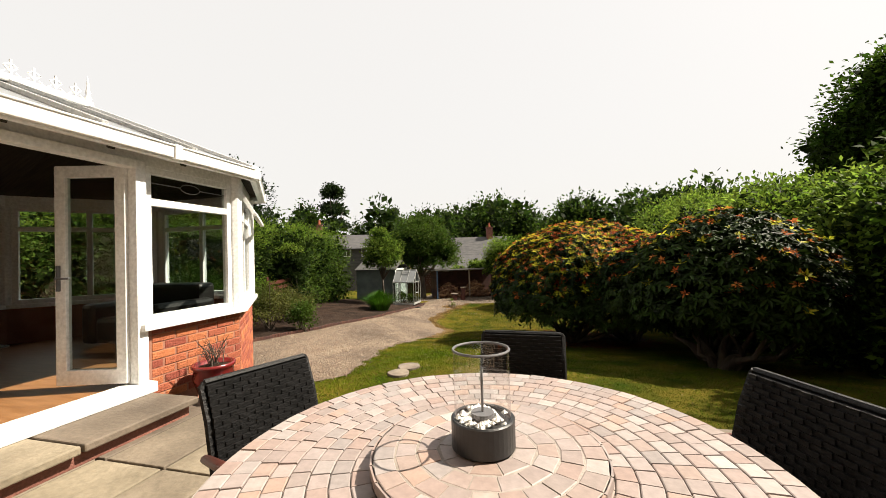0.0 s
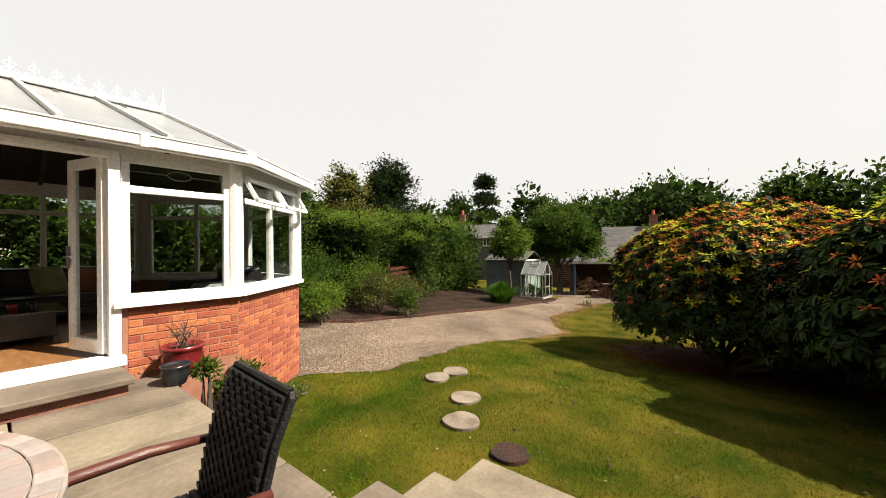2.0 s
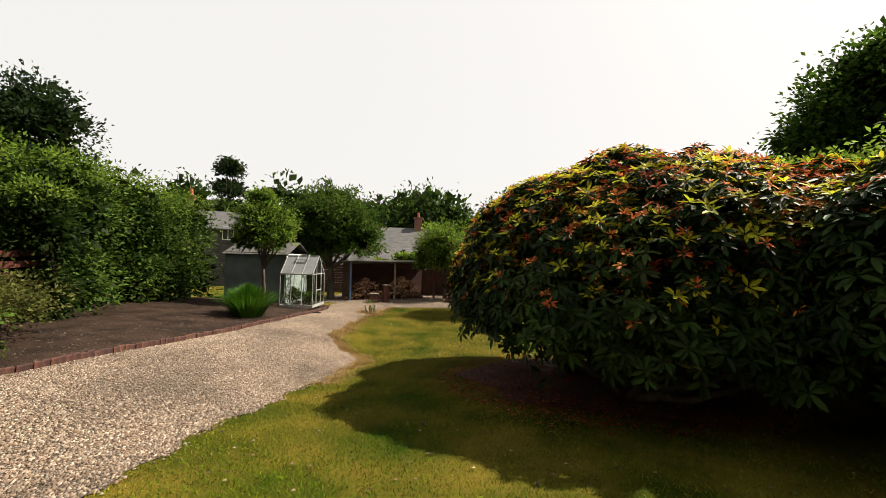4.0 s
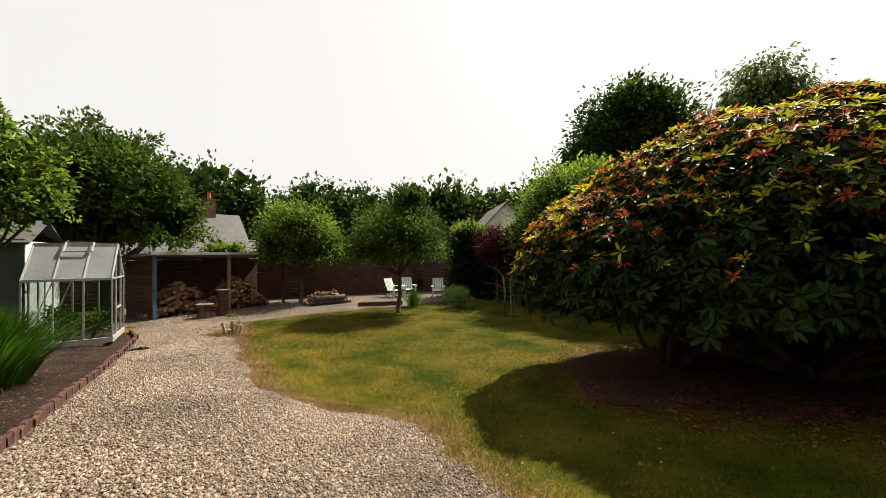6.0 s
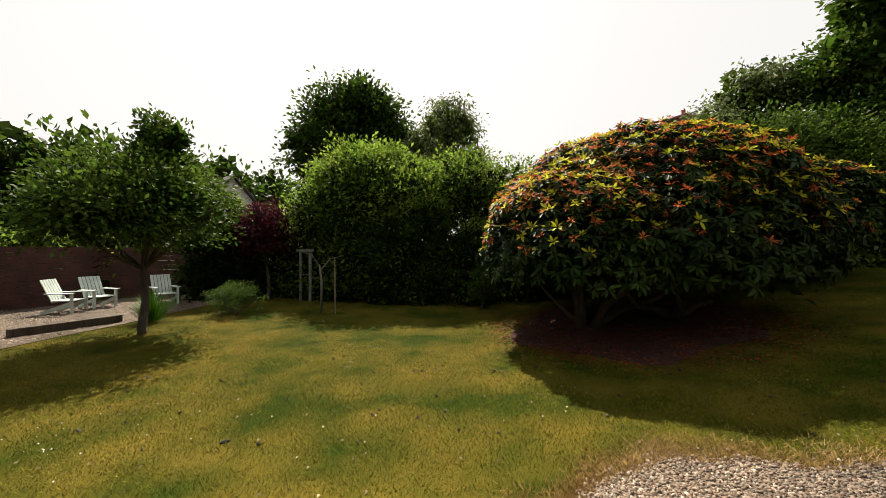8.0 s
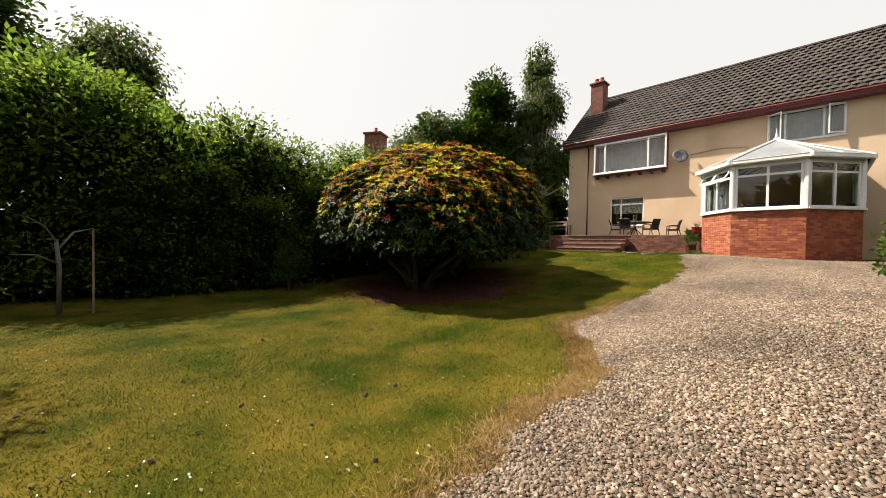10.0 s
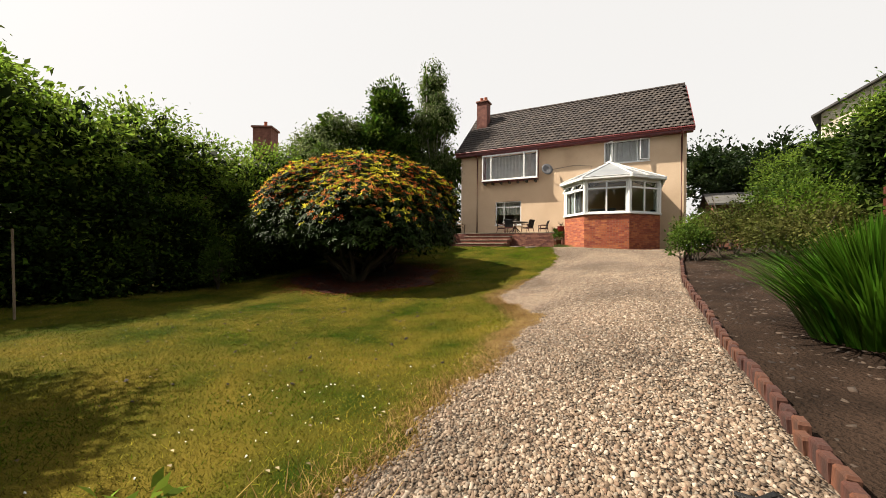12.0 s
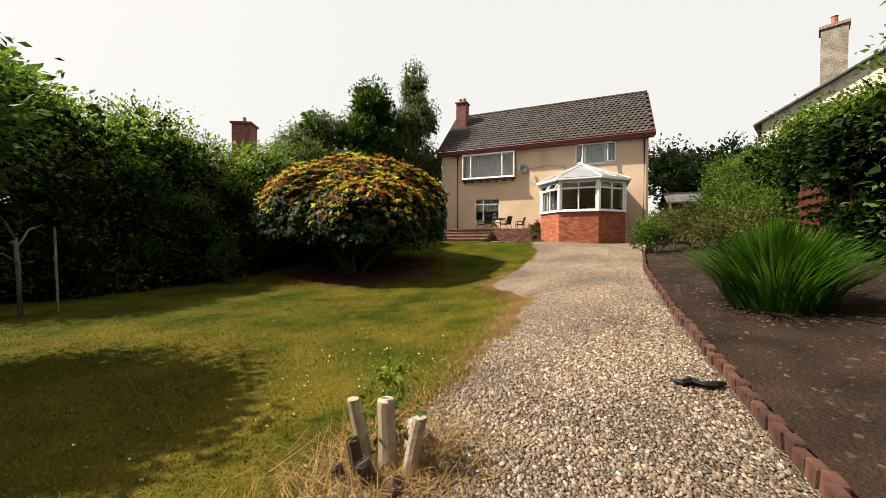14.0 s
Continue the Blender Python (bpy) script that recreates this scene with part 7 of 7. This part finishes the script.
M_GREYB = material("grey_bark", (0.12, 0.105, 0.09), (0.22, 0.2, 0.17), 4, 40, 0.9, 0.4)
yt = thing("young_tree", "thin bare young tree tied to a stake", "tree", (7.5, 18.5, -0.42))
g = Geo()
g.tube([(7.5, 18.5, -0.5), (7.55, 18.5, 0.5), (7.5, 18.55, 1.1)], [0.045, 0.04, 0.03], 8)
g.tube([(7.52, 18.52, 0.9), (7.7, 18.3, 1.25), (8.1, 18.0, 1.35)], [0.025, 0.018, 0.008], 6)
g.tube([(7.52, 18.52, 1.0), (7.35, 18.7, 1.35), (7.0, 18.9, 1.5)], [0.022, 0.015, 0.006], 6)
g.tube([(7.55, 18.5, 0.6), (7.2, 18.8, 0.8), (6.9, 19.1, 0.82)], [0.02, 0.012, 0.005], 6)
part("trunk", g, M_GREYB, yt, "grey bare trunk and boughs", smooth=True)
g = Geo()
g.tube([(7.4, 18.0, -0.5), (7.42, 18.02, 1.3)], 0.02, 6)
part("stake", g, M_WOOD, yt, "thin wooden stake")
M_GREYW = material("grey_weathered_wood", (0.16, 0.16, 0.15), (0.26, 0.26, 0.24), 3, 40, 0.85, 0.4)
ar = thing("garden_arch", "weathered pale timber garden arch in the shrubs", "arch", (9.2, 20.6, -0.42))
for x, y in ((9.6, 19.9), (9.85, 20.4)):
    g = Geo()
    g.box(x - 0.04, x + 0.04, y - 0.04, y + 0.04, -0.5, 1.5)
    part("post", g, M_GREYW, ar)
g = Geo()
g.beam((9.5, 19.75, 1.5), (9.95, 20.6, 1.5), 0.1, 0.08)
part("lintel", g, M_GREYW, ar)
g = Geo()
g.tube([(9.55, 0.05, 0.85), (9.55, 0.05, 3.9)], 0.03, 8)
part("clothes_pole", g, M_ALU, None, "thin grey metal clothes pole on the lawn", category="pole")
bench = thing("garden_bench", "weathered wooden garden bench on the patio", "bench", (7.9, -2.2, PATIO))
for nm, gs in (("leg", [(7.2, 7.27, -2.5, -2.43), (8.55, 8.62, -2.5, -2.43), (7.2, 7.27, -2.02, -1.95), (8.55, 8.62, -2.02, -1.95)]),):
    for a, b, c, d_ in gs:
        g = Geo()
        g.box(a, b, c, d_, PATIO, PATIO + (0.85 if c > -2.2 else 0.6))
        part("leg", g, M_WOOD, bench)
for k in range(4):
    g = Geo()
    g.box(7.2, 8.62, -2.5 + k * 0.12, -2.4 + k * 0.12, PATIO + 0.4, PATIO + 0.43)
    part("seat_slat", g, M_WOOD, bench)
for z in (0.55, 0.75):
    g = Geo()
    g.box(7.2, 8.62, -1.99, -1.96, PATIO + z, PATIO + z + 0.1)
    part("back_rail", g, M_WOOD, bench)
for x in (7.19, 8.55):
    g = Geo()
    g.box(x, x + 0.08, -2.52, -1.95, PATIO + 0.6, PATIO + 0.63)
    part("armrest", g, M_WOOD, bench)

# ---- neighbouring buildings ----
M_WHITEWALL = material("white_harling", (0.5, 0.47, 0.42), (0.6, 0.57, 0.52), 1.5, 60, 0.9, 0.4)
M_SLATE = material("grey_slate", (0.045, 0.043, 0.045), (0.09, 0.085, 0.083), 1.5, 40, 0.7, 0.4, stretch=(1, 1, 4))
M_STONEP = material("pale_rubble_stone", (0.42, 0.37, 0.3), (0.62, 0.57, 0.49), 2.5, 20, 0.95, 1.0, depth=0.03)
M_STONEW = material("rubble_stone", (0.22, 0.18, 0.14), (0.38, 0.33, 0.27), 2.5, 20, 0.95, 1.0, depth=0.03)


def far_house(name, label, c, w, d, wall_h, roof_h, rot, wall_m, roof_m, windows=(), chimneys=()):
    """A plain gabled house: ridge along its own x."""
    t = thing(name, label, "house", c)
    R = Matrix.Rotation(radians(rot), 4, "Z")
    T = lambda p: tuple(Vector(c) + R @ Vector(p))
    g = Geo()
    g.add([T(p) for p in [(-w / 2, -d / 2, -1), (w / 2, -d / 2, -1), (w / 2, d / 2, -1), (-w / 2, d / 2, -1), (-w / 2, -d / 2, wall_h), (w / 2, -d / 2, wall_h), (w / 2, d / 2, wall_h), (-w / 2, d / 2, wall_h), (-w / 2, 0, wall_h + roof_h), (w / 2, 0, wall_h + roof_h)]],
          [(0, 1, 5, 4), (2, 3, 7, 6), (1, 2, 6, 9, 5), (3, 0, 4, 8, 7), (4, 5, 9, 8), (6, 7, 8, 9), (3, 2, 1, 0)])
    part("wall", g, wall_m, t)
    for s in (-1, 1):
        g = Geo()
        e = 0.35
        k = e * roof_h / (d / 2)
        q = [(-w / 2 - 0.3, s * (d / 2 + e), wall_h - k), (w / 2 + 0.3, s * (d / 2 + e), wall_h - k), (w / 2 + 0.3, 0, wall_h + roof_h), (-w / 2 - 0.3, 0, wall_h + roof_h)]
        g.add([T((a, b, z + 0.12)) for a, b, z in q] + [T((a, b, z + 0.02)) for a, b, z in q], [(0, 1, 2, 3), (7, 6, 5, 4), (0, 4, 5, 1), (1, 5, 6, 2), (2, 6, 7, 3), (3, 7, 4, 0)])
        part("roof", g, roof_m, t, "dark pitched roof")
    for x, y, z, ww, hh, face in windows:
        g = Geo()
        if face == "x":
            g.add([T((x + o, y + i * ww / 2, z + j * hh / 2)) for o in (0.0, 0.06) for i, j in ((-1, -1), (1, -1), (1, 1), (-1, 1))], [(3, 2, 1, 0), (4, 5, 6, 7), (0, 1, 5, 4), (1, 2, 6, 5), (2, 3, 7, 6), (3, 0, 4, 7)])
        else:
            g.add([T((x + i * ww / 2, y + o, z + j * hh / 2)) for o in (-0.06, 0.0) for i, j in ((-1, -1), (1, -1), (1, 1), (-1, 1))], [(3, 2, 1, 0), (4, 5, 6, 7), (0, 1, 5, 4), (1, 2, 6, 5), (2, 3, 7, 6), (3, 0, 4, 7)])
        fr_ = part("window", g, M_UPVC, t, "white window frame")
        g = Geo()
        for i in ((-0.24, 0.24)):
            if face == "x":
                g.add([T((x + 0.065, y + (i + j * 0.2) * ww, z + m_ * hh * 0.42)) for j, m_ in ((-1, -1), (1, -1), (1, 1), (-1, 1))], [(0, 1, 2, 3)])
            else:
                g.add([T((x + (i + j * 0.2) * ww, y - 0.065, z + m_ * hh * 0.42)) for j, m_ in ((-1, -1), (1, -1), (1, 1), (-1, 1))], [(0, 1, 2, 3)])
        part("pane", g, M_DARKIN, fr_, "dark pane")
    for x, y, z0, z1, s in chimneys:
        g = Geo()
        g.add([T((x + i * s, y + j * s, z)) for z in (z0, z1) for i, j in ((-1, -1), (1, -1), (1, 1), (-1, 1))], [(3, 2, 1, 0), (4, 5, 6, 7), (0, 1, 5, 4), (1, 2, 6, 5), (2, 3, 7, 6), (3, 0, 4, 7)])
        g.add([T((x + i * s * 1.15, y + j * s * 1.15, z)) for z in (z1, z1 + 0.15) for i, j in ((-1, -1), (1, -1), (1, 1), (-1, 1))], [(3, 2, 1, 0), (4, 5, 6, 7), (0, 1, 5, 4), (1, 2, 6, 5), (2, 3, 7, 6), (3, 0, 4, 7)])
        ck = part("chimney", g, M_STONEW if wall_m is M_STONEP else M_PATIOBRICK, t)
        g = Geo()
        b = T((x, y, z1 + 0.15))
        g.lathe(b, [(0.16, 0), (0.13, 0.5), (0.16, 0.55), (0.1, 0.56)], 10)
        part("chimney_pot", g, M_BRICKJ, ck, "clay pot")
    return t


far_house("neighbour_house", "white gabled cottage beyond the back fence", (18.5, 31.5, -0.4), 7, 5.0, 3.6, 2.6, -118, M_WHITEWALL, M_SLATE, [(3.5, 0.6, 3.9, 0.8, 1.1, "x"), (0, -2.5, 2.0, 1.0, 1.2, "y")])
far_house("neighbour_house", "long low grey-roofed building beyond the log store", (-4.0, 38.5, -0.4), 11.5, 5, 2.2, 1.25, 8, M_WHITEWALL, M_SLATE, [(1, -2.5, 1.9, 1.2, 0.9, "y")], [(-5.2, 0, 2.9, 4.1, 0.3)])
far_house("neighbour_house", "dark slate house with white dormer windows", (-17.5, 34.5, 0.0), 7, 6, 4.3, 1.5, 25, M_SLATE, M_SLATE, [(-2.2, -3.0, 4.9 - 1.0, 1.2, 1.1, "y"), (0.2, -3.0, 3.9, 0.8, 1.1, "y"), (2.3, -3.0, 3.9, 1.0, 1.1, "y")], [(-3, 0, 5, 7.0, 0.3)])
far_house("neighbour_house", "small white cottage with slate roof and chimney", (-3.5, 44, -0.4), 7, 5, 3.6, 2.2, 12, M_WHITEWALL, M_SLATE, [(2, -2.5, 2.9, 1.4, 1.0, "y")], [(1.5, 0, 5.0, 7.0, 0.4)])
far_house("stone_house", "old rubble stone house with tall chimney and ivy", (-17.9, -7.6, 0.6), 10, 10, 7.2, 2.7, 67.5, M_STONEP, M_SLATE, (), [(4.4, -2.2, 7.0, 11.6, 0.5)])
far_house("neighbour_house", "brick house roof and chimney beyond the hedge", (27.0, 0.2, 0.5), 8, 6, 5.8, 2.2, 30, M_PATIOBRICK, M_SLATE, (), [(-2.0, 0, 6.5, 10.4, 0.75)])
far_house("outbuilding", "low brick outbuilding beside the house", (-8.6, -5.5, 0.8), 3.5, 3, 2.6, 0.6, 0, M_PATIOBRICK, M_FELT)
tree("conifer", "dark conifer wood behind the house side", (-12, -14, 1), 0.3, [(-12, -14, 6, 3, 3, 3.2), (-8.5, -16, 6.5, 3, 3, 3.2), (-10, -12, 4, 3, 3, 3), (-16, -12, 6, 3, 3, 3.5)], 12000, 0.3, LF_CONIFER, clumps=130)

# ---- bring the whole site to true size ----
SITE = 0.85
for ob in list(scene.objects):
    if ob.parent is None and ob not in (cam, sun):
        ob.matrix_basis = Matrix.Scale(SITE, 4) @ ob.matrix_basis
